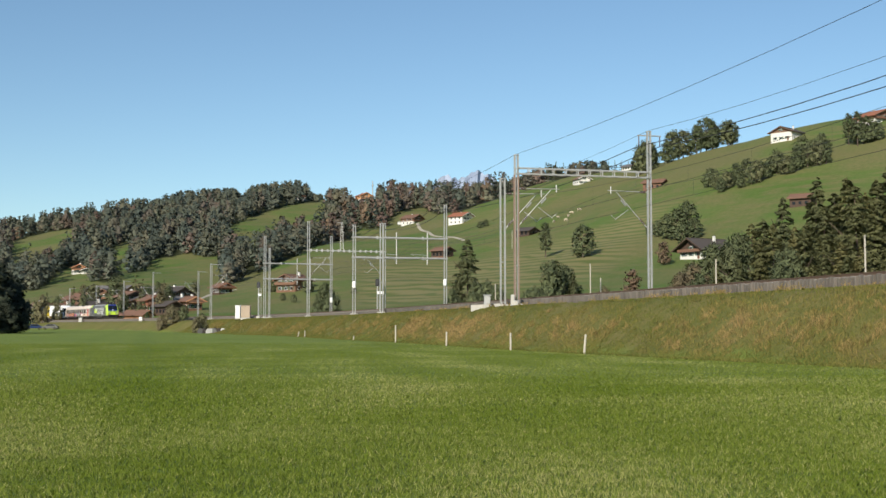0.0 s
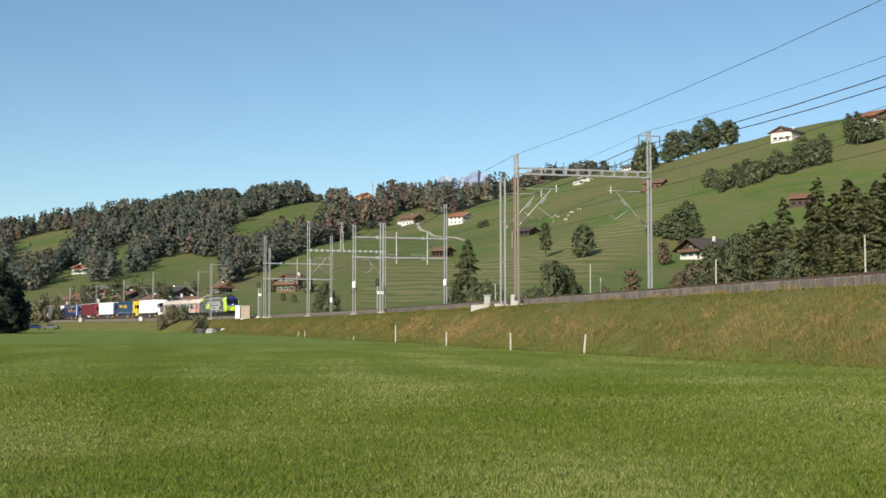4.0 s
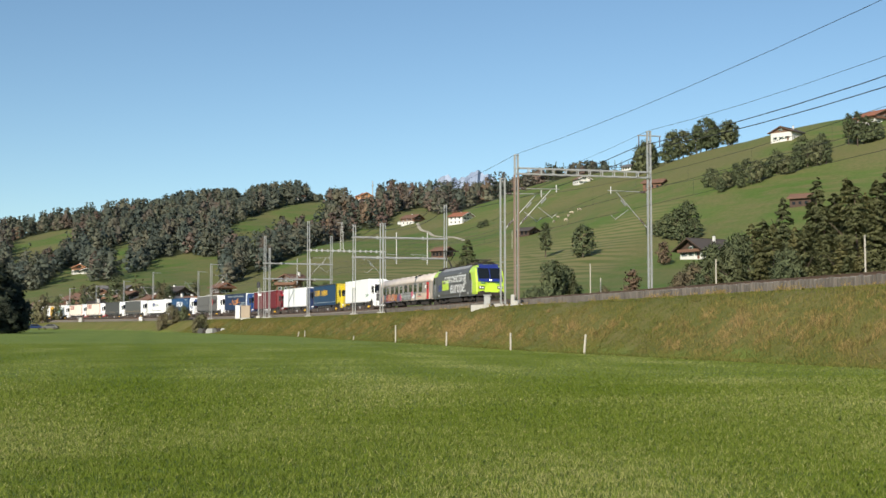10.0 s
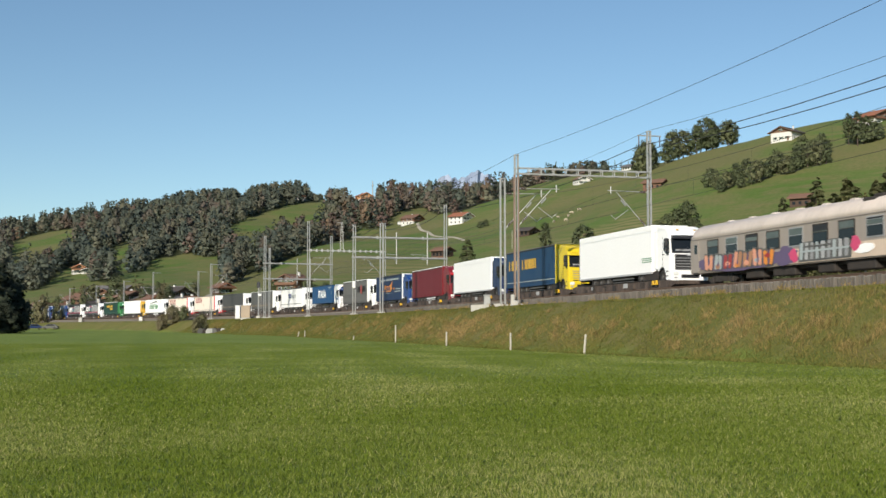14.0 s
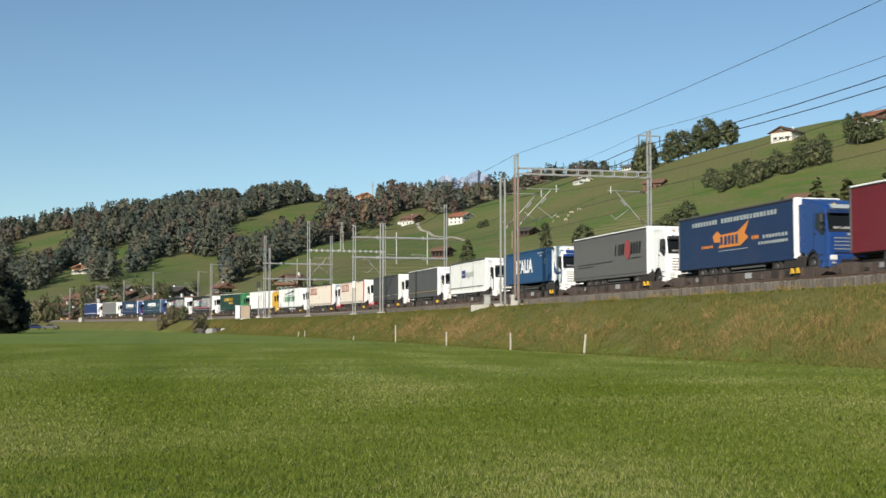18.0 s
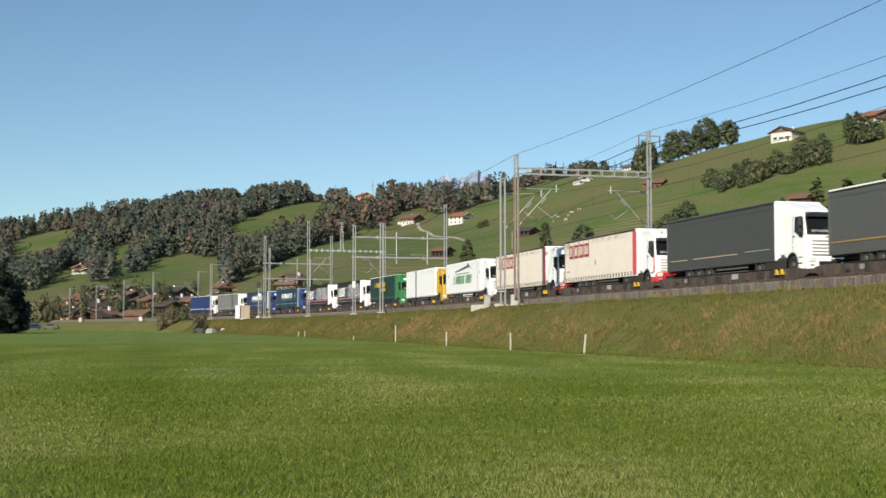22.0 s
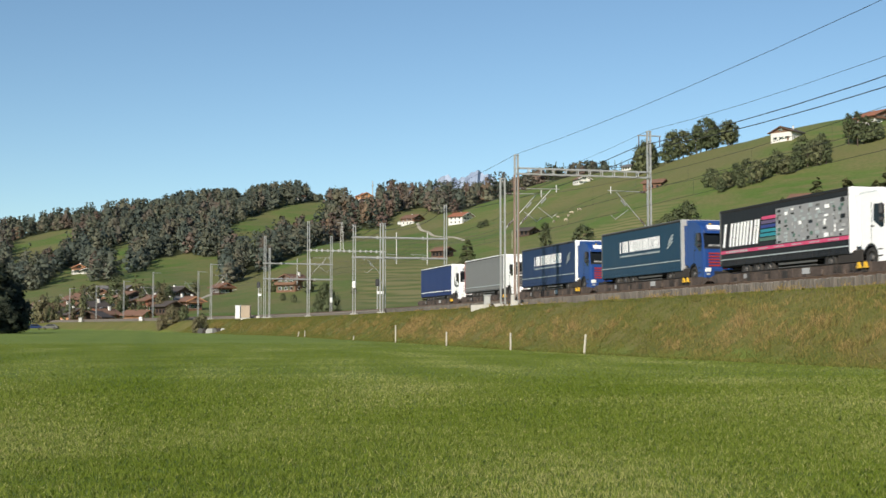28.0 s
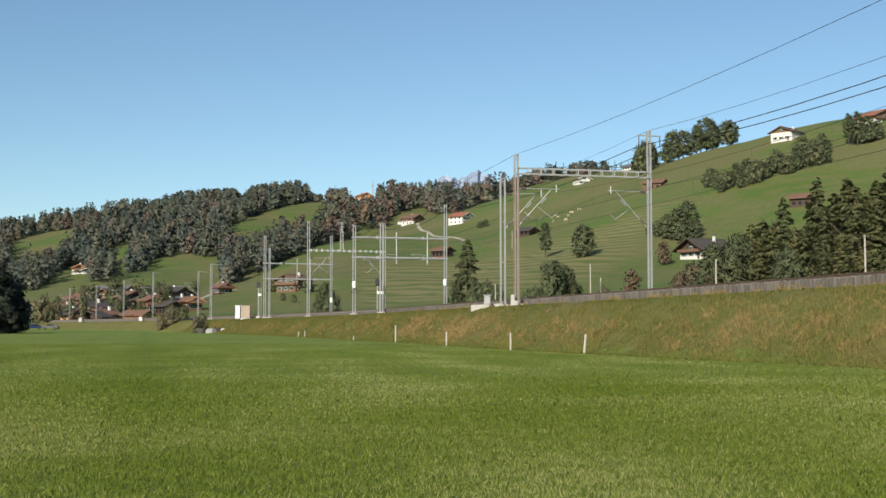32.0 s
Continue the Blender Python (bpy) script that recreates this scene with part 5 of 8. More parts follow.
P_ORANGE, P_PINK, P_TEAL, P_PURPLE = paint("orange_print", (0.7, 0.24, 0.03)), paint("pink_print", (0.62, 0.06, 0.16)), paint("teal_print", (0.02, 0.25, 0.30)), paint("purple_print", (0.12, 0.08, 0.16))
P_SALMON, P_TAN = paint("salmon_print", (0.72, 0.32, 0.2)), paint("tan_print", (0.5, 0.36, 0.22))
P_FERN = paint("dull_green_print", (0.08, 0.16, 0.12))
P_BLACKT, P_PALE = cloth("black_tarpaulin", (0.012, 0.012, 0.014)), paint("pale_grey_print", (0.38, 0.42, 0.42))
M_GLASS, _nt, _b = node_mat("vehicle_glass", 0.1, spec=0.3)
_b.inputs["Base Color"].default_value = (0.012, 0.015, 0.018, 1)
P_COPPERLINE = paint("dull_amber_line", (0.34, 0.2, 0.06))
M_LAMP, _nt, _b = node_mat("lamp_glass", 0.1)
_b.inputs["Base Color"].default_value = (0.75, 0.75, 0.72, 1)
M_LIT, _nt, _b = node_mat("lit_headlamp", 0.2)
_b.inputs["Base Color"].default_value = (0.9, 0.9, 0.85, 1)
_b.inputs["Emission Color"].default_value, _b.inputs["Emission Strength"].default_value = (1, 0.97, 0.88, 1), 1.2


def decal(name, outline, y, material, parent, label="", depth=0.012):
    """A flat shape printed or fixed on the side; y < 0 is the meadow side."""
    s = -1 if y < 0 else 1
    return part(name, Geo().prism(outline, y, y + s * depth, "y"), material, parent, label)


def rect(x0, x1, z0, z1, lean=0.0):
    return [(x0, z0), (x1, z0), (x1 + lean, z1), (x0 + lean, z1)]


def blob(cx, cz, rx, rz, seed, n=12, wob=0.3):
    r = random.Random(seed)
    return [(cx + rx * (1 + r.uniform(-wob, wob)) * math.cos(2 * math.pi * i / n), cz + rz * (1 + r.uniform(-wob, wob)) * math.sin(2 * math.pi * i / n)) for i in range(n)]


def lettering(body, size, x, z, y, material, parent, width=None, spacing=1.0, name="lettering", bold=0.0):
    cu = bpy.data.curves.new(name, "FONT")
    cu.body, cu.size, cu.extrude, cu.space_character, cu.offset = body, size, 0.006, spacing, bold
    tmp = new("temporary", cu)
    me = bpy.data.meshes.new_from_object(tmp.evaluated_get(bpy.context.evaluated_depsgraph_get()))
    bpy.data.objects.remove(tmp)
    xs = [v.co.x for v in me.vertices]
    k = width / (max(xs) - min(xs)) if width else 1.0
    me.transform(Matrix.Diagonal((k, 1, 1, 1)))
    me.materials.clear()
    me.materials.append(material)
    me.name = name
    ob = part(name, me, None, parent)
    ob.matrix_basis = pose(x, y, z, 90, 0, 0)
    return ob


def tyre_mesh(r, w, name="tyre", mat=None, n=20):
    prof = [(0.55, -0.5), (0.86, -0.5), (0.97, -0.38), (1.0, -0.2), (1.0, 0.2), (0.97, 0.38), (0.86, 0.5), (0.55, 0.5)]
    rings = [[(r * p * math.cos(2 * math.pi * i / n), w * q, r * p * math.sin(2 * math.pi * i / n)) for p, q in prof] for i in range(n)]
    g = Geo()
    m = len(prof)
    for rg in rings:
        g.v += rg
    for i in range(n):
        for k in range(m):
            g.f.append((i * m + k, i * m + (k + 1) % m, ((i + 1) % n) * m + (k + 1) % m, ((i + 1) % n) * m + k))
    return g.mesh(name, mat or P_TYRE, False)


def rim_mesh(r, w):
    g = Geo().tube((0, -w * 0.3, 0), (0, w * 0.3, 0), r * 0.56, n=16)
    g.tube((0, -w * 0.5, 0), (0, -w * 0.3, 0), r * 0.22, r * 0.3, 10)
    for k in range(8):
        a = k * math.pi / 4
        g.tube((r * .38 * math.cos(a), -w * 0.36, r * .38 * math.sin(a)), (r * .38 * math.cos(a), -w * 0.3, r * .38 * math.sin(a)), r * 0.045, n=5)
    return g.mesh("rim", P_RIM)


TYRE, RIM = tyre_mesh(0.5, 0.32), rim_mesh(0.5, 0.32)
DISC = tyre_mesh(0.46, 0.14, "wheel_tread", P_RIM, 22)
DISC_HUB = Geo().tube((0, -0.07, 0), (0, 0.07, 0), 0.46, n=18).tube((0, -0.12, 0), (0, -0.07, 0), 0.12, 0.16, 10).mesh("small_wheel", P_RIM)
HUB = Geo().tube((0, -0.05, 0), (0, 0.05, 0), 0.30, n=18).tube((0, -0.1, 0), (0, -0.05, 0), 0.1, 0.13, 10).mesh("hub", P_DARK)


def road_wheel(parent, x, y, z, name="wheel"):
    w = part(name, TYRE, None, parent)
    w.matrix_basis = pose(x, y, z) if y < 0 else pose(x, y, z, 0, 0, 180)
    part("rim", RIM, None, w)


def rail_wheel(parent, x, y, r, hub=True):
    w = part("wheel", DISC if hub else DISC_HUB, None, parent)
    w.matrix_basis = pose(x, y, r, 0, 0, 0 if y < 0 else 180) @ Matrix.Scale(r / 0.46, 4)
    if hub:
        part("hub", HUB, None, w)


# -- low-floor carrier wagon --
def build_wagon():
    t = thing("carrier_wagon", "low brown steel rail wagon carrying a lorry, grimy side beams", "rail wagon", group="wagons of the train")
    part("floor", Geo().box(-9.2, 9.2, -1.2, 1.2, 0.32, 0.42, 0.02), P_DARK, t)
    for s in (-1, 1):
        y0, y1 = (-1.42, -1.27) if s < 0 else (1.27, 1.42)
        out = [(-9.25, 0.45), (-8.6, 0.2), (8.5, 0.2), (9.25, 0.45), (9.25, 0.62), (8.2, 0.72), (7.2, 0.72), (6.6, 0.74), (-6.6, 0.74), (-7.4, 0.8), (-8.4, 0.8), (-9.25, 0.7)]
        beam = part("side_beam", Geo().prism(out, y0, y1, "y"), P_BROWN, t)
        yy = -1.46 if s < 0 else 1.42
        for k in range(13 if s < 0 else 0):
            x = -8.4 + k * 1.4
            part("rib", Geo().box(x - 0.06, x + 0.06, yy, yy + 0.04, 0.27, 0.74, 0.01), P_BROWN, beam)
        part("top_flange", Geo().box(-6.55, 6.55, min(y0, y0 + s * 0.06), max(y1, y1 + s * 0.06), 0.765, 0.81, 0.01), P_SOOT, beam)
        if s < 0:
            decal("data_plate", rect(1.0, 1.75, 0.4, 0.7), -1.46, P_GREYBAR, beam, "pale grey painted data plate")
            decal("data_plate", rect(-5.2, -4.8, 0.42, 0.66), -1.46, P_SPLIT, beam)
            rr = random.Random(31)
            for k in range(9):
                x = -8.3 + k * 1.85 + rr.uniform(-0.25, 0.25)
                part("bracket", Geo().box(x, x + rr.uniform(0.15, 0.5), -1.45 - rr.uniform(0.02, 0.1), -1.42, rr.uniform(0.14, 0.34), rr.uniform(0.5, 0.74), 0.02), rr.choice((P_DARK, P_BROWN, P_SOOT)), beam)
            for x in (-3.0, 3.9, 5.3):
                part("access_hatch", Geo().box(x, x + 0.75, -1.46, -1.42, 0.34, 0.7, 0.02), P_DARK, beam)
            for x in (6.05, 6.6):
                lever = Geo().prism([(x, 0.46), (x + 0.36, 0.46), (x + 0.3, 0.58), (x + 0.2, 0.74), (x + 0.08, 0.72), (x + 0.1, 0.58)], -1.6, -1.5, "y")
                part("wheel_chock", lever, P_AMBER, t, "yellow wheel chock hung on the side")
        for x in (-7.4, -5.6, 5.6, 7.4):
            bogie = part("bogie_frame", Geo().prism([(x - 0.85, 0.2), (x + 0.85, 0.2), (x + 0.85, 0.36), (x + 0.4, 0.44), (x - 0.4, 0.44), (x - 0.85, 0.36)], s * 1.0 - 0.07, s * 1.0 + 0.07, "y"), P_DARK, t)
            for dx in (-0.55, 0.0, 0.55):
                rail_wheel(bogie, x + dx, s * 0.75, 0.19, False)
    for e in (-1, 1):
        part("end_platform", Geo().box(min(e * 9.2, e * 9.42), max(e * 9.2, e * 9.42), -1.3, 1.3, 0.4, 0.66, 0.04), P_BROWN, t)
    return t


# -- articulated lorry on its wagon; x = 0 at the tail, the deck is 0.42 over the rails --
CAB = [(14.25, 1.45), (14.25, 4.14), (14.6, 4.24), (15.1, 4.21), (15.65, 4.07), (16.05, 3.87), (16.22, 3.62), (16.42, 2.55), (16.5, 2.2), (16.5, 1.0), (16.3, 0.92), (15.72, 0.95), (15.62, 1.25), (15.4, 1.5), (15.1, 1.58), (14.8, 1.5), (14.6, 1.3), (14.45, 1.3)]


def cab_slice(y, k, roof=1.0):
    cx, cz = 15.35, 2.6
    q = [(x, z if z < 3.4 else 3.4 + (z - 3.4) * roof) for x, z in CAB]
    return [(cx + (x - cx) * k, y, cz + (z - cz) * (1 - (1 - k) * 0.6)) for x, z in q]


def on_front(z):
    """x of the cab's front at height z."""
    zs, xs = [0.92, 2.2, 2.55, 3.62, 3.95], [16.5, 16.5, 16.42, 16.22, 16.05]
    return float(np.interp(z, zs, xs))


def front_panel(z0, z1, y0, y1, proud=0.014):
    zz = np.linspace(z0, z1, 4)
    g = Geo()
    rings = [[(on_front(z) + proud, y0, z), (on_front(z) + proud, y1, z), (on_front(z) - 0.03, y1, z), (on_front(z) - 0.03, y0, z)] for z in zz]
    return g.loft(rings)


def build_lorry(spec):
    kind, cabm, side = spec["kind"], spec["cab"], spec["side"]
    t = thing("lorry", spec["label"], "lorry", group="lorries on the train")
    # tractor
    high = spec.get("roof_line", 1.0)
    cab = part("cab", Geo().loft([cab_slice(-1.25, 0.93, high), cab_slice(-1.22, 0.975, high), cab_slice(-1.1, 1.0, high), cab_slice(1.1, 1.0, high), cab_slice(1.22, 0.975, high), cab_slice(1.25, 0.93, high)]), cabm, t)
    top = 3.4 + 0.78 * high
    part("windscreen", front_panel(2.52, 3.38, -1.16, 1.16), M_GLASS, cab)
    part("screen_frame", front_panel(2.42, 2.52, -1.18, 1.18, 0.02), M_BLACK, cab)
    part("dashboard", front_panel(2.56, 2.68, -0.9, 0.9, 0.022), P_SPLIT, cab)
    part("sun_visor", Geo().prism([(16.2, 3.38), (16.5, 3.34), (16.47, 3.5), (16.2, 3.58)], -1.12, 1.12, "y"), spec.get("visor", M_BLACK), cab)
    part("roof_sign", Geo().prism([(16.0, 3.62), (16.26, 3.6), (16.1, 3.62 + 0.24 * high), (15.85, 3.62 + 0.28 * high)], -0.85, 0.85, "y"), spec.get("sign", cabm), cab)
    part("air_deflector", Geo().loft([[(13.95, -w, top - 0.15), (13.95, -w, h), (13.95, w, h), (13.95, w, top - 0.15)] if k == 0 else [(15.2, -w, top - 0.2), (15.2, -w, h), (15.2, w, h), (15.2, w, top - 0.2)] for k, (w, h) in enumerate(((1.12, 4.3), (0.9, top + 0.04)))]), cabm, cab)
    for y0 in (-0.7, 0.15):
        part("wiper", Geo().tube((16.47, y0, 2.56), (16.4, y0 + 0.7, 2.8), 0.015, n=5), M_BLACK, cab)
    style = spec.get("grille", "pale")
    if style == "dark":
        part("grille", front_panel(1.34, 2.34, -0.98, 0.98, 0.024), M_BLACK, cab, "black radiator grille")
    for k, z in enumerate((1.36, 1.54, 1.72, 1.9, 2.08)):
        mat = {"dark": P_SPLIT, "red": P_BRICK}.get(style, M_BLACK if k < 1 else P_SPLIT)
        part("grille_slat", front_panel(z, z + (0.05 if style != "red" else 0.1), -0.92, 0.92, 0.034), mat, cab)
    part("lower_grille", Geo().box(16.58, 16.615, -0.62, 0.62, 0.84, 1.06, 0.01), M_BLACK, t)
    part("badge", front_panel(2.26, 2.36, -0.16, 0.16, 0.03), P_GREYBAR, cab)
    for y0 in (-0.6, 0.6):
        part("marker_lamp", Geo().box(16.02, 16.12, y0 - 0.08, y0 + 0.08, 3.4 + 0.5 * high, 3.47 + 0.5 * high, 0.02), P_AMBER, cab)
    low = spec.get("bumper", cabm)
    part("bumper", Geo().box(16.05, 16.6, -1.24, 1.24, 0.62, 1.3, 0.08), low, t)
    part("side_step", Geo().box(15.66, 16.1, -1.245, -1.0, 0.6, 1.3, 0.04), low, t)
    part("side_step", Geo().box(15.66, 16.1, 1.0, 1.245, 0.6, 1.3, 0.04), low, t)
    for s in (-1, 1):
        y = s * 1.0
        part("headlight", Geo().box(16.55, 16.64, y - 0.2, y + 0.2, 1.0, 1.26, 0.05), M_LAMP, t)
        part("fog_lamp", Geo().box(16.56, 16.63, y - 0.12, y + 0.14, 0.82, 0.92, 0.03), P_GREYBAR, t)
        sy = s * 1.252
        part("side_window", Geo().prism([(15.36, 2.66), (15.95, 2.28), (16.27, 2.3), (16.14, 3.36), (15.44, 3.4)], sy, sy + s * 0.012, "y"), M_GLASS, cab)
        part("corner_vane", Geo().prism([(16.14, 1.3), (16.3, 1.3), (16.3, 2.4), (16.22, 2.45)], sy, sy + s * 0.02, "y"), spec.get("vane", cabm), cab)
        part("side_skirt", Geo().box(12.3, 14.4, min(s * 1.16, s * 1.23), max(s * 1.16, s * 1.23), 0.72, 1.34, 0.03), spec.get("skirt", P_DARK), t)
        part("door_step", Geo().box(15.7, 16.05, min(s * 1.2, s * 1.262), max(s * 1.2, s * 1.262), 0.95, 1.03, 0.02).box(15.7, 16.05, min(s * 1.2, s * 1.262), max(s * 1.2, s * 1.262), 1.25, 1.33, 0.02), M_BLACK, t)
        if "flash" in spec:
            part("door_flash", Geo().prism([(14.4, 2.2), (15.0, 1.95), (16.0, 1.95), (16.2, 2.2), (15.2, 2.12), (14.6, 2.7), (14.42, 3.1)], sy, sy + s * 0.01, "y"), spec["flash"], cab)
        part("door_handle", Geo().box(15.22, 15.42, min(sy, sy + s * 0.05), max(sy, sy + s * 0.05), 2.35, 2.41, 0.01), M_BLACK, cab)
        part("door_seam", Geo().prism([(15.18, 1.65), (15.2, 1.65), (15.26, 3.5), (15.24, 3.5)], sy, sy + s * 0.008, "y"), M_BLACK, cab)
        m0, m1 = (-1.62, -1.36) if s < 0 else (1.36, 1.62)
        part("mirror", Geo().box(16.26, 16.5, m0, m1, 2.8, 3.36, 0.09), M_BLACK, cab)
        part("mirror", Geo().box(16.28, 16.48, m0, m1, 2.48, 2.74, 0.08), M_BLACK, cab)
        part("mirror_arm", Geo().tube((16.2, s * 1.2, 3.3), (16.25, s * 1.4, 3.3), 0.03, n=6).tube((16.28, s * 1.2, 2.7), (16.25, s * 1.4, 2.7), 0.03, n=6), M_BLACK, cab)
        part("side_fairing", Geo().box(13.85, 14.25, min(s * 1.2, s * 1.24), max(s * 1.2, s * 1.24), 1.5, 3.98, 0.015), cabm, t)
        part("wheel_arch", Geo().loft([[(15.1 + r * math.cos(a), yy, 0.92 + r * math.sin(a)) for r, yy in ((0.56, s * 0.95), (0.64, s * 0.95), (0.64, s * 1.255), (0.56, s * 1.255))] for a in np.linspace(0.35, math.pi - 0.35, 9)]), M_BLACK, t)
        part("fuel_tank", Geo().box(12.55, 13.9, min(s * 0.75, s * 1.2), max(s * 0.75, s * 1.2), 0.85, 1.4, 0.12), P_SLATE, t)
        road_wheel(t, 15.1, s * 1.06, 0.92, "front_wheel")
        road_wheel(t, 11.55, s * 1.06, 0.92, "drive_wheel")
        part("mudguard", Geo().loft([[(11.55 + r * math.cos(a), yy, 0.92 + r * math.sin(a)) for r, yy in ((0.55, s * 0.8), (0.59, s * 0.8), (0.59, s * 1.23), (0.55, s * 1.23))] for a in np.linspace(0.5, math.pi - 0.5, 7)]), M_BLACK, t)
    part("chassis", Geo().box(10.6, 15.9, -0.45, 0.45, 0.95, 1.25, 0.02), P_DARK, t)
    # trailer
    base = 1.24
    tr = part("trailer_frame", Geo().box(0.1, 13.5, -0.55, 0.55, 1.0, base, 0.02).box(0.05, 13.55, -1.2, 1.2, base - 0.1, base, 0.01), P_DARK, t)
    if kind == "box":
        body = part("trailer_box", Geo().box(0.0, 13.6, -1.28, 1.28, base, 4.42, 0.03), side, t)
        part("base_rail", Geo().box(0.0, 13.6, -1.31, 1.31, base - 0.02, base + 0.1, 0.01), P_GREYBAR, body)
        part("edge_strip", Geo().box(0.02, 0.12, -1.295, 1.295, base + 0.1, 4.40, 0.005), P_GREYBAR, body)
        part("rear_door", Geo().box(-0.05, 0.0, -1.24, 1.24, base + 0.05, 4.38, 0.01), side, body)
        part("cooling_unit", Geo().box(13.6, 13.84, -0.95, 0.95, 2.6, 4.2, 0.06), P_WHITE, body)
    elif kind == "container":
        n = 64
        zig = []
        for k in range(n):
            x = 0.5 + 12.1 * k / n
            zig += [(x, -1.22), (x + 0.05, -1.185), (x + 0.1, -1.185), (x + 0.15, -1.22)]
        body = part("container_body", Geo().prism(zig + [(12.6, 1.2), (0.5, 1.2)], 1.62, 4.22, "z"), side, t)
        for z0, z1 in ((1.5, 1.66), (4.16, 4.3)):
            part("container_rail", Geo().box(0.4, 12.7, -1.25, 1.25, z0, z1, 0.02), side, body)
        for x in (0.4, 12.5):
            part("corner_post", Geo().box(x, x + 0.2, -1.25, 1.25, 1.5, 4.3, 0.02), side, body)
        part("locking_bars", Geo().tube((12.72, -0.5, 1.7), (12.72, -0.5, 4.2), 0.03, n=6).tube((12.72, 0.5, 1.7), (12.72, 0.5, 4.2), 0.03, n=6), P_GREYBAR, body)
    else:
        # curtain with soft vertical folds
        outl = [(0.06 + 13.48 * k / 90, -1.268 - 0.0012 * math.sin(k * 1.9) - 0.003 * math.sin(k * 0.31 + 1)) for k in range(91)]
        outr = [(x, -y) for x, y in outl[::-1]]
        body = part("curtain", Geo().prism(outl + outr, base + 0.08, 4.34, "z"), side, t)
        part("roof_band", Geo().box(0.0, 13.6, -1.29, 1.29, 4.33, 4.42, 0.02), spec.get("roof", P_GREYBAR), body)
        part("roof_seam", Geo().box(0.05, 13.4, -1.302, 1.302, 4.265, 4.325, 0.01), P_SOOT, body)
        part("base_rail", Geo().box(0.0, 13.6, -1.29, 1.29, base - 0.03, base + 0.12, 0.01), spec.get("rail", side), body)
        part("front_post", Geo().box(13.4, 13.62, -1.295, 1.295, base, 4.4, 0.015), spec.get("post", P_WHITE), body)
        part("rear_post", Geo().box(-0.04, 0.1, -1.29, 1.29, base, 4.4, 0.015), spec.get("rear", P_SLATE), body)
        for k in range(26):
            x = 0.35 + k * 0.51
            part("strap", Geo().box(x, x + spec.get("strap_wide", 0.045), -1.305, -1.285, base + 0.02, base + spec.get("strap_high", 0.26), 0.004), spec.get("strap", side), body)
    for x in (2.9, 4.22, 5.54):
        for s in (-1, 1):
            road_wheel(t, x, s * 1.06, 0.92, "trailer_wheel")
    for s in (-1, 1):
        part("underrun_bar", Geo().box(6.5, 10.3, min(s * 1.16, s * 1.2), max(s * 1.16, s * 1.2), 0.76, 0.88, 0.02).box(6.5, 10.3, min(s * 1.16, s * 1.2), max(s * 1.16, s * 1.2), 0.98, 1.1, 0.02), spec.get("bar", P_SLATE), t)
        part("landing_leg", Geo().box(10.35, 10.5, s * 0.75 - 0.06, s * 0.75 + 0.06, 0.6, 1.3, 0.01), P_DARK, t)
    part("tail_bar", Geo().box(0.0, 0.12, -1.2, 1.2, 0.9, 1.05, 0.02), P_DARK, t)
    part("tail_light", Geo().box(-0.03, 0.0, -1.15, -0.8, 1.1, 1.22, 0.01), P_SIGNAL, t)
    part("tail_light", Geo().box(-0.03, 0.0, 0.8, 1.15, 1.1, 1.22, 0.01), P_SIGNAL, t)
    stretch = Matrix.Diagonal((spec.get("long", 1.0), 1, 1, 1))
    for piece in t.children:
        piece.matrix_basis = stretch @ piece.matrix_basis
    if "marks" in spec:
        spec["marks"](body, -1.292 if kind == "curtain" else (-1.2855 if kind == "box" else -1.225))
    return t


def bars(parent, y, x0, x1, z0, z1, n, material, name="lettering", lean=0.0, seed=1):
    """Writing too small to read, or a trade name, as plain upright bars."""
    r = random.Random(seed)
    w = (x1 - x0) / n
    for k in range(n):
        a = x0 + k * w
        if w < 0.45:
            decal(name, rect(a, a + w * r.uniform(0.55, 0.75), z0, z1, lean), y, material, parent)
            continue
        wide, cut = w * r.uniform(0.78, 0.88), r.uniform(0.34, 0.42)
        decal(name, rect(a, a + wide * cut, z0, z1, lean), y, material, parent)
        if r.random() < 0.75:
            decal(name, rect(a + wide * (1 - cut), a + wide, z0, z1, lean), y, material, parent)


def marks_truck1(b, y):
    for k in range(3):
        decal("stripe", rect(11.9, 13.5, 2.0 + k * 0.12, 2.05 + k * 0.12, 0.1), y, P_GREEN, b)


def marks_yellowblue(b, y):
    bars(b, y, 0.9, 4.1, 2.75, 3.6, 4, P_AMBER)
    bars(b, y, 4.7, 8.6, 2.72, 3.55, 5, P_AMBER)
    decal("stripe", rect(0.2, 13.3, 1.62, 1.69), y, P_PALE, b)


def marks_winged(b, y):
    bars(b, y, 1.9, 5.2, 3.72, 3.98, 9, P_PALE)
    bars(b, y, 5.6, 11.9, 3.72, 3.98, 17, P_PALE)
    decal("emblem", [(4.5, 3.02), (5.1, 3.3), (5.5, 3.05), (7.5, 3.1), (8.8, 3.66), (8.3, 2.95), (8.75, 2.72), (7.8, 2.3), (5.2, 2.3), (5.5, 2.62), (4.7, 2.66)], y, P_ORANGE, b, "orange winged emblem")
    bars(b, y - 0.014, 5.5, 7.7, 2.45, 2.95, 5, P_NAVY)
    bars(b, y, 3.1, 4.6, 2.36, 2.52, 5, P_ORANGE)
    decal("stripe", rect(5.2, 8.6, 2.1, 2.14), y, P_PALE, b)
    bars(b, y, 9.1, 9.9, 2.55, 2.75, 3, P_ORANGE)
    bars(b, y, 10.3, 12.9, 2.52, 2.7, 8, P_PALE)
    bars(b, y, 9.8, 12.9, 2.2, 2.36, 11, P_PALE, seed=4)


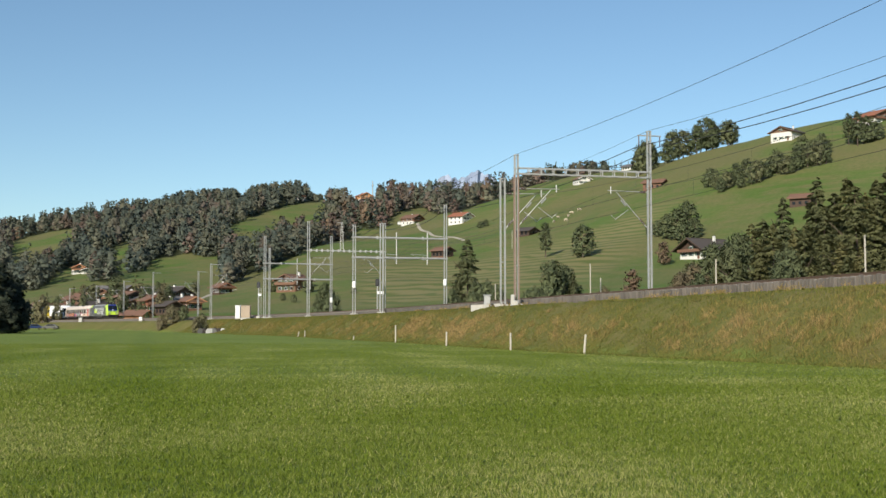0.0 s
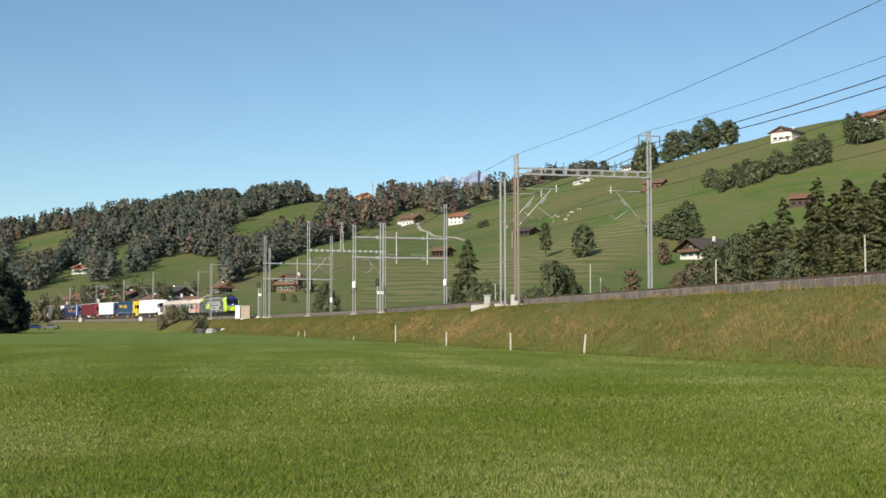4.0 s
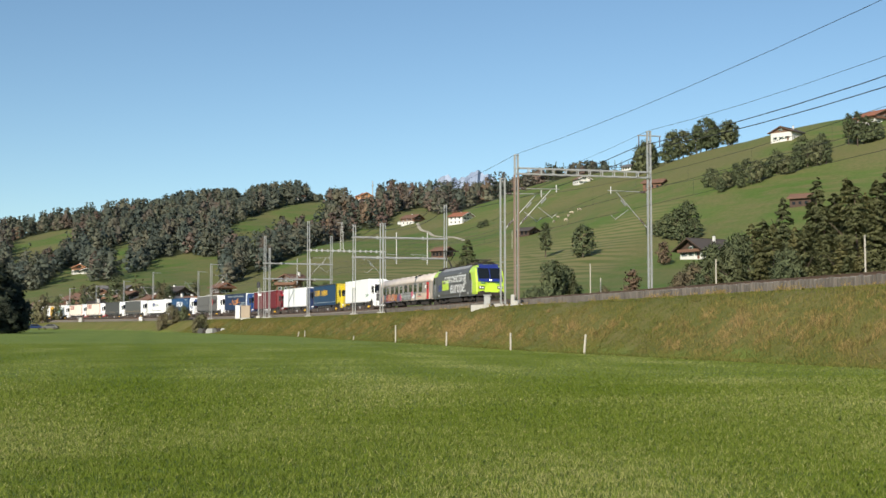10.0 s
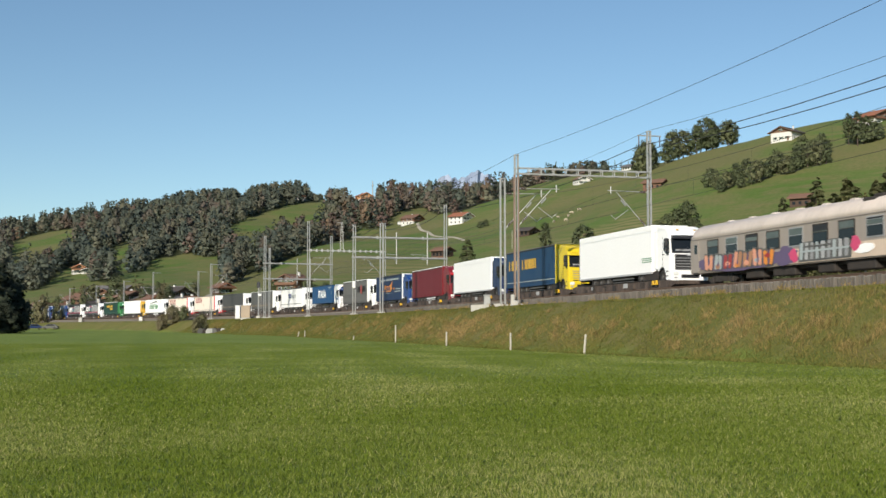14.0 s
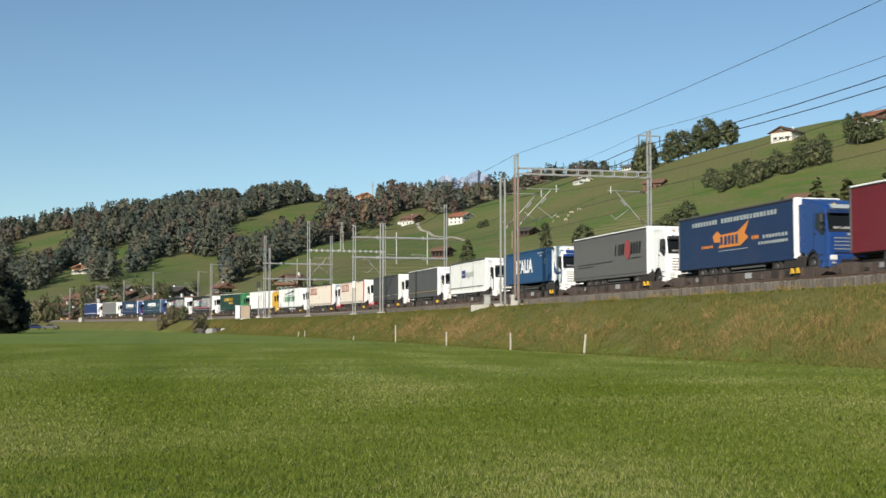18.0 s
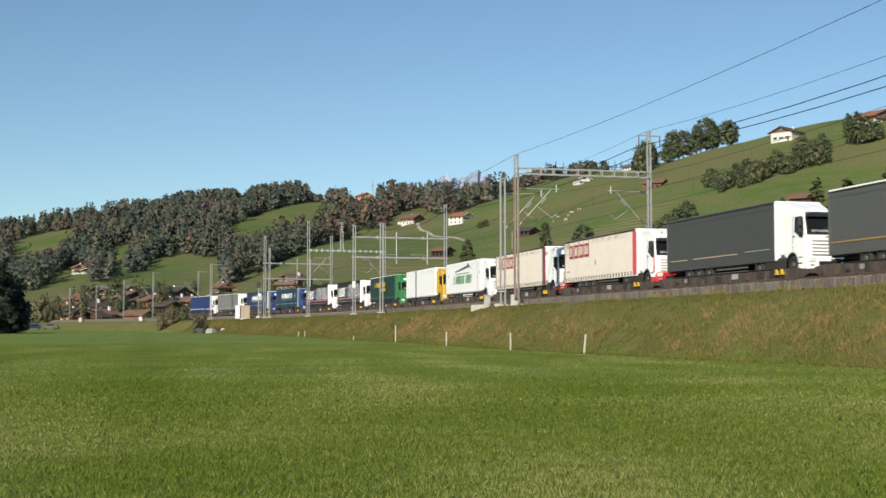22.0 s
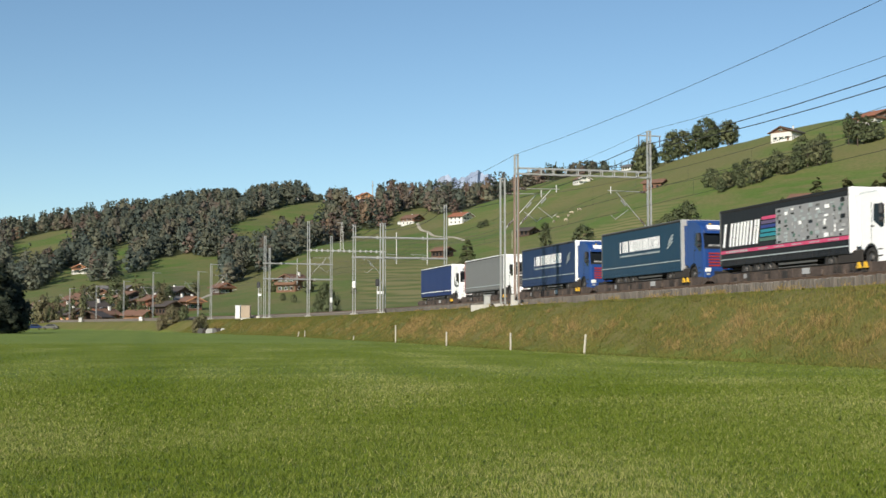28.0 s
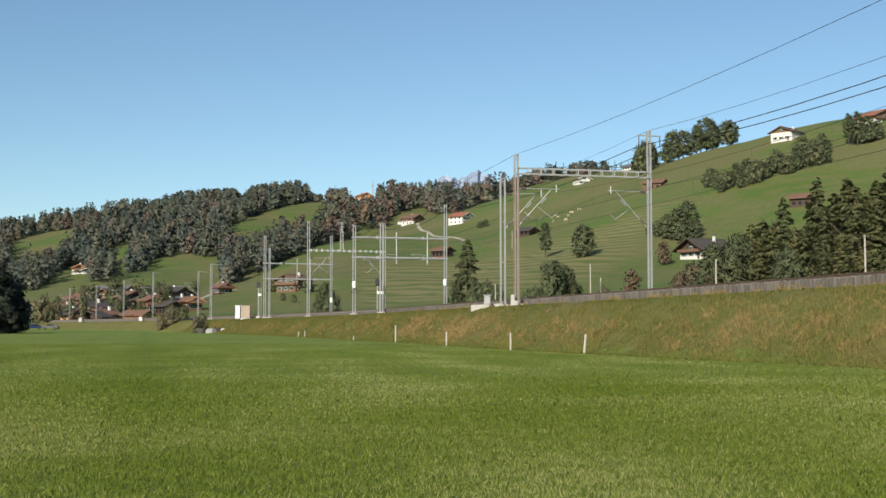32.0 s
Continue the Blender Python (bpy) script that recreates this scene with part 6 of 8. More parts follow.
def marks_oval(b, y):
    bars(b, y, 8.0, 9.7, 2.72, 3.5, 3, P_BLACKT, lean=0.14)
    bars(b, y, 10.75, 12.5, 2.72, 3.5, 2, P_BLACKT, lean=0.14, seed=3)
    decal("emblem", [(10.3 + 0.46 * math.cos(a), 3.06 + 0.68 * math.sin(a)) for a in np.linspace(0, 6.0, 16)], y - 0.014, P_BRICK, b, "dull red oval emblem")
    decal("stripe", rect(0.9, 7.6, 2.36, 2.4), y, P_BLACKT, b)
    decal("stripe", rect(0.9, 4.0, 2.16, 2.2), y, P_BLACKT, b)
    decal("stripe", rect(10.8, 12.5, 2.42, 2.46), y, P_BLACKT, b)
    decal("hem", rect(0.1, 13.3, 1.36, 1.44), y, C_CHAR, b)


def marks_italia(b, y):
    lettering("ITALIA", 1.55, 4.2, 2.45, y - 0.02, P_WHITE, b, 4.6, name="white_lettering", bold=0.05)
    bars(b, y - 0.004, 10.2, 11.9, 3.88, 4.0, 8, P_PALE)
    bars(b, y - 0.004, 10.7, 11.3, 3.66, 3.76, 3, P_PALE)
    for k in range(3):
        bars(b, y - 0.004, 11.9, 12.2, 3.3 - 0.16 * k, 3.4 - 0.16 * k, 2, P_PALE)


def marks_logistic(b, y):
    decal("emblem", rect(4.9, 6.3, 2.75, 3.5), y, P_ROYAL, b, "blue square emblem")
    bars(b, y - 0.012, 5.1, 6.1, 3.0, 3.16, 4, P_PALE)
    lettering("logistic", 0.95, 6.4, 2.82, y - 0.012, P_PALE, b, 3.0, name="grey_lettering")
    decal("stripe", rect(0.2, 12.6, 1.74, 1.82), y, P_SLATE, b)
    for x in (0.4, 4.6, 9.2):
        decal("curtain_seam", rect(x, x + 0.05, 1.4, 4.25), y, P_SPLIT, b)


def marks_orange_line(b, y):
    decal("stripe", rect(0.2, 13.3, 1.78, 1.86), y, P_COPPERLINE, b)
    decal("hem", rect(0.1, 13.3, 1.34, 1.42), y, P_SLATE, b)


def marks_dashes(b, y):
    for x0, x1 in ((0.5, 2.9), (3.7, 9.3)):
        decal("stripe", rect(x0, x1, 1.8, 1.86), y, P_TAN, b)
    decal("stripe", rect(10.2, 12.9, 1.86, 1.9), y, P_PALE, b)


def marks_blocks(b, y):
    for k in range(4):
        x = 1.05 + 1.05 * k
        decal("sign_block", rect(x, x + 0.86, 3.0, 4.0), y, P_BRICK, b, "red square of a painted sign")
        decal("sign_mark", rect(x + 0.16, x + 0.32, 3.18, 3.84), y - 0.014, P_CREAM, b)
        decal("sign_mark", rect(x + 0.5, x + 0.66, 3.18, 3.84), y - 0.014, P_CREAM, b)
    bars(b, y, 0.5, 1.2, 1.98, 2.06, 4, P_SPLIT)
    bars(b, y, 6.2, 6.5, 2.3, 2.7, 1, P_TAN)
    decal("front_band", rect(12.98, 13.6, 1.3, 4.25), y - 0.006, P_CORAL, b, "red band")
    r = random.Random(3)
    for k in range(16):
        x = 0.3 + 12.0 * r.random()
        decal("grime_run", [(x, 4.3), (x + 0.12, 4.3), (x + 0.08, 4.3 - r.uniform(0.15, 0.5)), (x + 0.03, 4.3 - r.uniform(0.15, 0.4))], y, P_TAN, b)


def marks_mountain(b, y):
    decal("emblem", [(3.9, 3.55), (4.0, 3.42), (9.3, 3.78), (10.1, 3.6), (8.8, 4.22), (8.5, 3.98)], y, P_SLATE, b, "dark pointed roof emblem")
    decal("stripe", rect(3.9, 9.2, 3.2, 3.28, 0.15), y, P_GREEN, b)
    bars(b, y, 3.2, 10.2, 2.2, 3.05, 9, P_GREEN, lean=0.14)
    for x in (0.9, 13.0):
        decal("marker_plate", rect(x, x + 0.16, 3.0, 3.25), y, P_SPLIT, b)
    decal("box_seam", rect(12.3, 12.36, 1.4, 4.3), y, P_SPLIT, b)


def marks_green(b, y):
    bars(b, y, 2.6, 8.6, 3.05, 3.65, 9, P_AMBER, lean=0.05)
    bars(b, y, 6.0, 8.8, 2.45, 2.85, 7, P_AMBER, seed=5)
    decal("stripe", rect(0.2, 13.3, 1.6, 1.66), y, P_FERN, b)


def marks_colour(b, y):
    bars(b, y, 0.35, 5.0, 2.28, 3.6, 6, P_WHITE, lean=0.3)
    for k, m in enumerate((P_PINK, P_PURPLE, P_ROYAL, P_TEAL, P_TEAL, P_FERN)):
        decal("colour_stripe", rect(4.95 - 0.05 * k, 6.5, 3.52 - k * 0.23, 3.69 - k * 0.23), y, m, b)
    r = random.Random(8)
    decal("machine_print", rect(6.5, 13.35, 2.12, 3.98), y, P_SPLIT, b, "grey print of machine parts")
    for c in range(9):
        for k in range(9):
            x, z = 6.56 + 0.75 * c + r.uniform(0, 0.4), 2.16 + 0.2 * k
            decal("print_patch", rect(x, x + r.uniform(0.08, 0.4), z, z + r.uniform(0.06, 0.2)), y - 0.013 - 0.0004 * (9 * c + k), r.choice((P_SLATE, P_PALE, P_GREYBAR, P_FERN, P_PALE, P_BLACKT, P_WHITE)), b)
    decal("pink_band", rect(0.1, 13.4, 1.9, 2.08), y, P_PINK, b)
    bars(b, y - 0.014, 0.8, 3.4, 1.93, 2.05, 8, P_PALE)
    for k in range(5):
        bars(b, y - 0.014, 4.6 + 1.75 * k, 5.6 + 1.75 * k, 1.95, 2.02, 5, P_PALE, seed=k)
    decal("stripe", rect(0.1, 13.4, 1.55, 1.61), y, P_PALE, b)


def marks_white_name(b, y):
    bars(b, y, 3.5, 5.0, 2.85, 3.62, 3, P_WHITE)
    bars(b, y, 5.2, 10.3, 2.85, 3.62, 10, P_WHITE, seed=2)
    bars(b, y, 3.5, 10.3, 2.55, 2.67, 24, P_PALE)
    for k in range(3):
        decal("emblem", [(11.3 + 0.1 * k, 2.72 + 0.22 * k), (11.5 + 0.1 * k, 2.72 + 0.22 * k), (12.3 + 0.05 * k, 3.12 + 0.22 * k), (12.1 + 0.05 * k, 3.14 + 0.22 * k)], y, P_PALE, b)
    decal("stripe", rect(0.1, 13.3, 1.84, 1.9), y, P_PALE, b)


def marks_low_stripe(b, y):
    decal("stripe", rect(0.1, 9.9, 1.62, 1.7), y, P_WHITE, b)
    decal("stripe", rect(10.5, 13.3, 1.62, 1.7), y, P_WHITE, b)


def marks_grey_red(b, y):
    decal("hem", rect(0.1, 13.2, 1.62, 1.7), y, P_PALE, b)


C_BLUE, C_RED, C_NAVY = cloth("blue_tarpaulin", (0.0103, 0.0473, 0.1118)), cloth("dark_red_tarpaulin", (0.1462, 0.0103, 0.0172)), cloth("navy_tarpaulin", (0.0112, 0.0310, 0.0903))
C_GREY, C_DGREY, C_CHAR = cloth("grey_tarpaulin", (0.13, 0.125, 0.118)), cloth("dark_grey_tarpaulin", (0.0903, 0.0903, 0.0860)), cloth("charcoal_tarpaulin", (0.0645, 0.0636, 0.0619))
C_CONT, C_FOREST, C_TEALT, C_COBALT = cloth("container_blue", (0.0095, 0.0559, 0.1419)), cloth("dark_green_tarpaulin", (0.0069, 0.0430, 0.0301)), cloth("teal_blue_tarpaulin", (0.0103, 0.0430, 0.0791)), cloth("cobalt_tarpaulin", (0.0138, 0.0327, 0.1290))
C_WHITE, C_LGREY = cloth("white_tarpaulin", (0.93, 0.92, 0.88), 0.05), cloth("light_grey_tarpaulin", (0.19, 0.19, 0.185))
LORRIES = [
    dict(grille="dark", kind="box", cab=P_WHITE, side=P_WHITE, marks=marks_truck1, label="white refrigerated lorry with plain white box trailer"),
    dict(kind="curtain", cab=P_YELLOW, side=C_BLUE, marks=marks_yellowblue, visor=P_YELLOW, post=P_YELLOW, roof=P_SLATE, label="lorry with yellow cab and dark blue curtain trailer"),
    dict(long=1.02, shift=0.2, kind="box", cab=P_NAVY, side=P_WHITE, label="lorry with navy cab and plain white box trailer", bumper=P_NAVY),
    dict(long=1.04, shift=0.3, grille="dark", sign=P_WHITE, kind="curtain", cab=P_RED, side=C_RED, roof=P_WHITE, post=P_RED, visor=P_SIGNAL, bar=P_WHITE, label="dark red lorry with matching curtain trailer and white roof edge"),
    dict(long=1.035, shift=0.2, sign=P_PALE, roof_line=0.8, kind="curtain", cab=P_BLUE, side=C_NAVY, marks=marks_winged, visor=P_NAVY, post=P_WHITE, roof=P_SLATE, label="blue lorry with navy curtain trailer and orange winged emblem"),
    dict(long=1.04, shift=0.2, kind="curtain", cab=P_WHITE, side=C_GREY, marks=marks_oval, roof=P_WHITE, label="white lorry with grey curtain trailer and red oval emblem"),
    dict(roof_line=1.05, flash=P_BLUE, vane=P_BLUE, sign=P_BLUE, kind="container", cab=P_WHITE, side=C_CONT, marks=marks_italia, visor=P_BLUE, bumper=P_WHITE, label="white and blue lorry carrying a blue steel container"),
    dict(vane=M_BLACK, kind="curtain", cab=P_WHITE, side=C_WHITE, marks=marks_logistic, roof=P_SLATE, label="white lorry with white curtain trailer and blue square emblem"),
    dict(long=1.02, roof_line=0.6, kind="curtain", cab=P_WHITE, side=C_DGREY, marks=marks_orange_line, roof=P_WHITE, label="white lorry with dark grey curtain trailer and thin amber line"),
    dict(long=1.02, roof_line=0.45, kind="curtain", cab=P_WHITE, side=C_CHAR, marks=marks_dashes, roof=P_SLATE, label="white lorry with charcoal curtain trailer and white front post"),
    dict(long=1.06, shift=-0.35, vane=P_SIGNAL, kind="curtain", cab=P_WHITE, side=P_CREAM, marks=marks_blocks, roof=P_SLATE, bumper=P_SIGNAL, strap=P_SLATE, strap_high=0.3, strap_wide=0.15, label="white and red lorry with stained cream curtain trailer"),
    dict(long=1.06, shift=-0.35, vane=P_SIGNAL, kind="curtain", cab=P_WHITE, side=P_CREAM, marks=marks_blocks, roof=P_SLATE, bumper=P_SIGNAL, strap=P_SLATE, strap_high=0.3, strap_wide=0.15, label="white and red lorry with stained cream curtain trailer"),
    dict(kind="box", cab=P_WHITE, side=P_WHITE, marks=marks_mountain, bar=P_WHITE, label="white lorry with white box trailer and green mountain emblem"),
    dict(long=1.035, shift=0.3, roof_line=0.85, vane=M_BLACK, kind="box", cab=P_AMBER, side=P_WHITE, visor=M_BLACK, label="lorry with amber yellow cab and plain white box trailer"),
    dict(sign=P_WHITE, kind="curtain", cab=P_GREEN, side=C_FOREST, marks=marks_green, roof=P_WHITE, post=P_GREEN, bumper=P_GREEN, visor=P_GREEN, label="green lorry with dark green curtain trailer and amber sign"),
    dict(shift=-0.25, kind="curtain", cab=P_WHITE, side=P_BLACKT, marks=marks_colour, roof=P_BLACKT, rail=P_BLACKT, label="white lorry with black curtain trailer printed in bright stripes"),
    dict(shift=-0.25, kind="curtain", cab=P_WHITE, side=P_BLACKT, marks=marks_colour, roof=P_BLACKT, rail=P_BLACKT, label="white lorry with black curtain trailer printed in bright stripes"),
    dict(grille="red", sign=P_WHITE, kind="curtain", cab=P_BLUE, side=C_TEALT, marks=marks_white_name, roof=P_SLATE, post=P_GREYBAR, visor=P_BLUE, label="bright blue lorry with teal blue curtain trailer and white sign"),
    dict(grille="red", sign=P_WHITE, kind="curtain", cab=P_BLUE, side=C_NAVY, marks=marks_white_name, roof=P_SLATE, post=P_WHITE, visor=P_BLUE, label="bright blue lorry with navy curtain trailer and white sign"),
    dict(grille="dark", kind="curtain", cab=P_WHITE, rear=P_BRICK, side=C_LGREY, marks=marks_grey_red, roof=P_WHITE, post=P_WHITE, rail=C_DGREY, label="white lorry with light grey curtain trailer and red corner posts"),
    dict(long=1.02, flash=M_BLACK, sign=P_SPLIT, kind="curtain", cab=P_WHITE, side=C_COBALT, marks=marks_low_stripe, roof=P_WHITE, rail=C_COBALT, label="white lorry with black cab trim and cobalt blue curtain trailer"),
]


P_COPPER = paint("copper_print", (0.42, 0.2, 0.1))
P_PALE2 = paint("off_white_lettering", (0.72, 0.72, 0.70), 0.4, 0.1)


# -- electric locomotive, 18.9 m over buffers --
def loco_ring(x_of, inset=0.0):
    prof = [(1.40, 0.98), (1.47, 1.25), (1.48, 2.2), (1.46, 3.25), (1.30, 3.62), (1.02, 3.88), (0.6, 3.98)]
    half = [(y - inset, z) for y, z in prof]
    ring = half + [(-y, z) for y, z in half[::-1]]
    return [(x_of(z), y, z) for y, z in ring]


def nose(z, k=1.0):
    return float(np.interp(z, [0.9, 1.9, 2.3, 3.3, 3.75, 4.0], [8.92, 8.95, 8.86, 8.42, 8.2, 7.95])) - (1 - k)


def mirrored(geo, e):
    return geo if e > 0 else Geo().add([(-x, y, z) for x, y, z in geo.v], geo.f)


def build_loco():
    t = thing("electric_locomotive", "slate grey and lime green electric locomotive with raised rear pantograph", "locomotive")
    body = part("body", Geo().loft([loco_ring(lambda z: -6.6), loco_ring(lambda z: 6.3)]), P_SLATE, t)
    part("roof_hood", Geo().loft([[(x, y, z) for y, z in ((1.25, 3.7), (0.98, 4.0), (-0.98, 4.0), (-1.25, 3.7))] for x in (-5.2, 5.2)]), P_SPLIT, t, "grey roof hood")
    for k in range(9):
        part("roof_panel_seam", Geo().box(-4.7 + k * 1.15, -4.66 + k * 1.15, -1.27, 1.27, 3.68, 3.72, 0.002).box(-4.7 + k * 1.15, -4.66 + k * 1.15, -1.0, 1.0, 3.995, 4.01, 0), P_SLATE, body)
    for e in (1, -1):
        s0 = 6.32 if e > 0 else 6.62
        cabs = part("cab_shell", mirrored(Geo().loft([loco_ring(lambda z: s0), loco_ring(lambda z: min(7.9, nose(z) - 0.25)), loco_ring(lambda z: nose(z) - 0.06, 0.03), loco_ring(lambda z: nose(z), 0.14)]), e), P_LIME if e > 0 else P_SLATE, t, "lime green cab end" if e > 0 else "slate grey cab end")
        # slate flank of the cab, leaving a lime edge
        flank = [(s0, 1.0), (7.35, 1.0), (7.35, 2.2), (6.95, 3.2), (s0, 3.2)] if e > 0 else [(s0, 1.0), (8.75, 1.0), (8.7, 2.2), (8.3, 3.22), (s0, 3.22)]
        for y in (-1.484, 1.484):
            decal("flank_panel", [(e * x, z) for x, z in flank], y, P_SLATE, cabs)
            decal("side_window", [(e * x, z) for x, z in ((6.55, 2.45), (7.0, 2.45), (6.85, 3.15), (6.55, 3.15))] if e > 0 else [(-8.2, 2.45), (-7.6, 2.45), (-7.6, 3.15), (-8.0, 3.15)], y - 0.014 if y < 0 else y + 0.014, M_GLASS, cabs)
            part("handrail", Geo().tube((e * 7.45, y * 1.02, 1.2), (e * 7.45, y * 1.02, 2.4), 0.02, n=6), P_GREYBAR, cabs)
        def on(z, p):
            return nose(z) + p
        def face(z0, z1, y0, y1, p):
            g = Geo().loft([[(on(z, p), y0, z), (on(z, p), y1, z), (on(z, -0.05), y1, z), (on(z, -0.05), y0, z)] for z in np.linspace(z0, z1, 4)])
            return mirrored(g, e)
        part("front_panel", face(2.22, 3.66, -1.24, 1.24, 0.012), P_ROYAL, cabs, "royal blue windscreen surround")
        part("front_brow", face(3.6, 3.97, -1.0, 1.0, 0.03), P_ROYAL, cabs, "royal blue brow over the windscreen")
        part("windscreen", face(2.52, 3.56, -1.17, -0.04, 0.026), M_GLASS, cabs)
        part("windscreen", face(2.52, 3.56, 0.04, 1.17, 0.026), M_GLASS, cabs)
        part("sign_strip", face(2.06, 2.12, -0.98, -0.6, 0.02), P_TEAL, cabs)
        part("sign_strip", face(2.06, 2.12, 0.5, 0.98, 0.02), P_TEAL, cabs)
        part("top_lamp", mirrored(Geo().box(8.84, 8.95, -0.12, 0.12, 2.3, 2.46, 0.03), e), M_LIT, cabs)
        for y in (-0.95, 0.95):
            lamp = part("headlight", mirrored(Geo().box(8.9, 8.99, y - 0.28, y + 0.28, 1.5, 1.78, 0.05), e), P_DARK, cabs, "dark headlight box with two round lamps")
            for dy in (-0.13, 0.13):
                part("lens", mirrored(Geo().tube((8.97, y + dy, 1.64), (9.01, y + dy, 1.64), 0.1, n=12), e), M_LAMP, lamp)
            buf = part("buffer", mirrored(Geo().tube((8.85, y, 1.06), (9.3, y, 1.06), 0.14, n=12).tube((9.3, y, 1.06), (9.4, y, 1.06), 0.25, n=16), e), P_DARK, t)
            part("buffer_plate", mirrored(Geo().box(8.8, 8.92, y - 0.25, y + 0.25, 0.84, 1.28, 0.03), e), P_DARK, buf)
        part("snow_plough", mirrored(Geo().prism([(8.3, 0.2), (9.0, 0.15), (9.1, 0.6), (8.4, 0.7)], -1.3, 1.3, "y"), e), P_DARK, t)
        part("coupling_hook", mirrored(Geo().box(8.9, 9.3, -0.07, 0.07, 0.95, 1.15, 0.03).box(9.2, 9.3, -0.06, 0.06, 0.6, 1.0, 0.02), e), P_DARK, t)
        part("bumper_beam", mirrored(Geo().box(8.5, 8.95, -1.35, 1.35, 0.78, 1.2, 0.05), e), P_DARK, t)
    for y in (-1, 1):
        part("sole_bar", Geo().box(-8.3, 8.3, min(y * 1.3, y * 1.42), max(y * 1.3, y * 1.42), 0.86, 1.02, 0.02), P_SLATE, t)
    for cx in (-5.2, 5.2):
        bogie = part("bogie_frame", Geo().prism([(cx - 2.1, 0.55), (cx - 1.7, 0.8), (cx - 0.6, 0.8), (cx - 0.4, 0.6), (cx + 0.4, 0.6), (cx + 0.6, 0.8), (cx + 1.7, 0.8), (cx + 2.1, 0.55), (cx + 1.9, 0.42), (cx - 1.9, 0.42)], -1.12, -0.95, "y")
                     .prism([(cx - 2.1, 0.55), (cx - 1.7, 0.8), (cx - 0.6, 0.8), (cx - 0.4, 0.6), (cx + 0.4, 0.6), (cx + 0.6, 0.8), (cx + 1.7, 0.8), (cx + 2.1, 0.55), (cx + 1.9, 0.42), (cx - 1.9, 0.42)], 0.95, 1.12, "y").box(cx - 0.5, cx + 0.5, -1.0, 1.0, 0.5, 0.9, 0.05), P_DARK, t)
        for dx in (-1.3, 1.3):
            for y in (-0.75, 0.75):
                rail_wheel(bogie, cx + dx, y, 0.6)
            part("axle_box", Geo().box(cx + dx - 0.22, cx + dx + 0.22, -1.25, -1.1, 0.42, 0.78, 0.05), P_DARK, bogie)
            for ds in (-0.4, 0.4):
                part("coil_spring", Geo().tube((cx + dx + ds, -1.05, 0.6), (cx + dx + ds, -1.05, 1.0), 0.12, n=10), P_DARK, bogie)
            part("sand_pipe", Geo().tube((cx + dx * 1.45, -0.8, 0.25), (cx + dx * 1.5, -1.0, 0.8), 0.03, n=5), P_DARK, bogie)
    part("transformer_box", Geo().box(-2.2, 2.2, -1.25, 1.25, 0.32, 0.95, 0.08), P_DARK, t)
    part("air_tank", Geo().tube((-2.6, -1.1, 0.62), (2.6, -1.1, 0.62), 0.16, n=12), P_DARK, t)
    y = -1.487
    lettering("connecting", 1.5, -3.45, 2.42, y, P_PALE2, t, 8.6, name="white_lettering", bold=0.0)
    lettering("europe.", 1.85, -1.05, 1.32, y, P_PALE2, t, 5.95, name="white_lettering", bold=0.0)
    decal("lime_panel", rect(-4.4, -1.72, 1.68, 2.72), y + 0.008, P_LIME, t, "lime green sign panel")
    bars(t, y - 0.006, -4.25, -2.95, 2.36, 2.56, 5, P_SLATE)
    bars(t, y, -6.35, -4.65, 1.62, 2.3, 3, P_ROYAL)
    for x in (-5.9, 5.9):
        decal("access_flap", rect(x - 0.3, x + 0.3, 1.08, 1.28), y, P_GREYBAR, t)
    for sg in (-1, 1):
        corner = Geo().loft([[(-8.45 + (z - 3.0) * 0.75, sg * y, z) for y, z in ((1.474, 3.0), (1.468, 3.25), (1.31, 3.63), (1.03, 3.9))], [(-6.75 + (z - 3.0) * 0.4, sg * y, z) for y, z in ((1.474, 3.0), (1.468, 3.25), (1.31, 3.63), (1.03, 3.9))]], False)
        corner.v = [(x, y * 1.012, z + 0.006) for x, y, z in corner.v]
        corner.f = corner.f[:3]
        part("lime_corner", corner, P_LIME, t, "lime green roof corner")
    # roof gear: rear pantograph raised to the wire, front one folded
    def panto(cx, up, d):
        g = part("pantograph", Geo().box(cx - 0.9, cx + 0.9, -0.75, -0.65, 4.18, 4.25, 0.01).box(cx - 0.9, cx + 0.9, 0.65, 0.75, 4.18, 4.25, 0.01).box(cx - 0.9, cx - 0.8, -0.75, 0.75, 4.18, 4.25, 0.01).box(cx + 0.8, cx + 0.9, -0.75, 0.75, 4.18, 4.25, 0.01), P_DARK, t, "black steel pantograph")
        kx, kz = (cx - d * 0.9, 5.15) if up else (cx - d * 1.2, 4.36)
        tx, tz = (cx + d * 0.35, 6.06) if up else (cx + d * 0.5, 4.46)
        part("lower_arm", Geo().tube((cx + d * 0.7, 0, 4.25), (kx, 0, kz), 0.09, n=8), P_DARK, g)
        part("upper_arm", Geo().tube((kx, -0.25, kz), (tx, -0.5, tz), 0.045, n=6).tube((kx, 0.25, kz), (tx, 0.5, tz), 0.045, n=6).tube((kx, 0, kz), (tx, 0, tz), 0.03, n=6), P_DARK, g)
        part("collector_head", Geo().box(tx - 0.22, tx - 0.14, -0.85, 0.85, tz, tz + 0.08, 0.02).box(tx + 0.14, tx + 0.22, -0.85, 0.85, tz, tz + 0.08, 0.02).tube((tx, -0.75, tz), (tx, -0.98, tz - 0.2), 0.025, n=6).tube((tx, 0.75, tz), (tx, 0.98, tz - 0.2), 0.025, n=6), P_DARK, g)
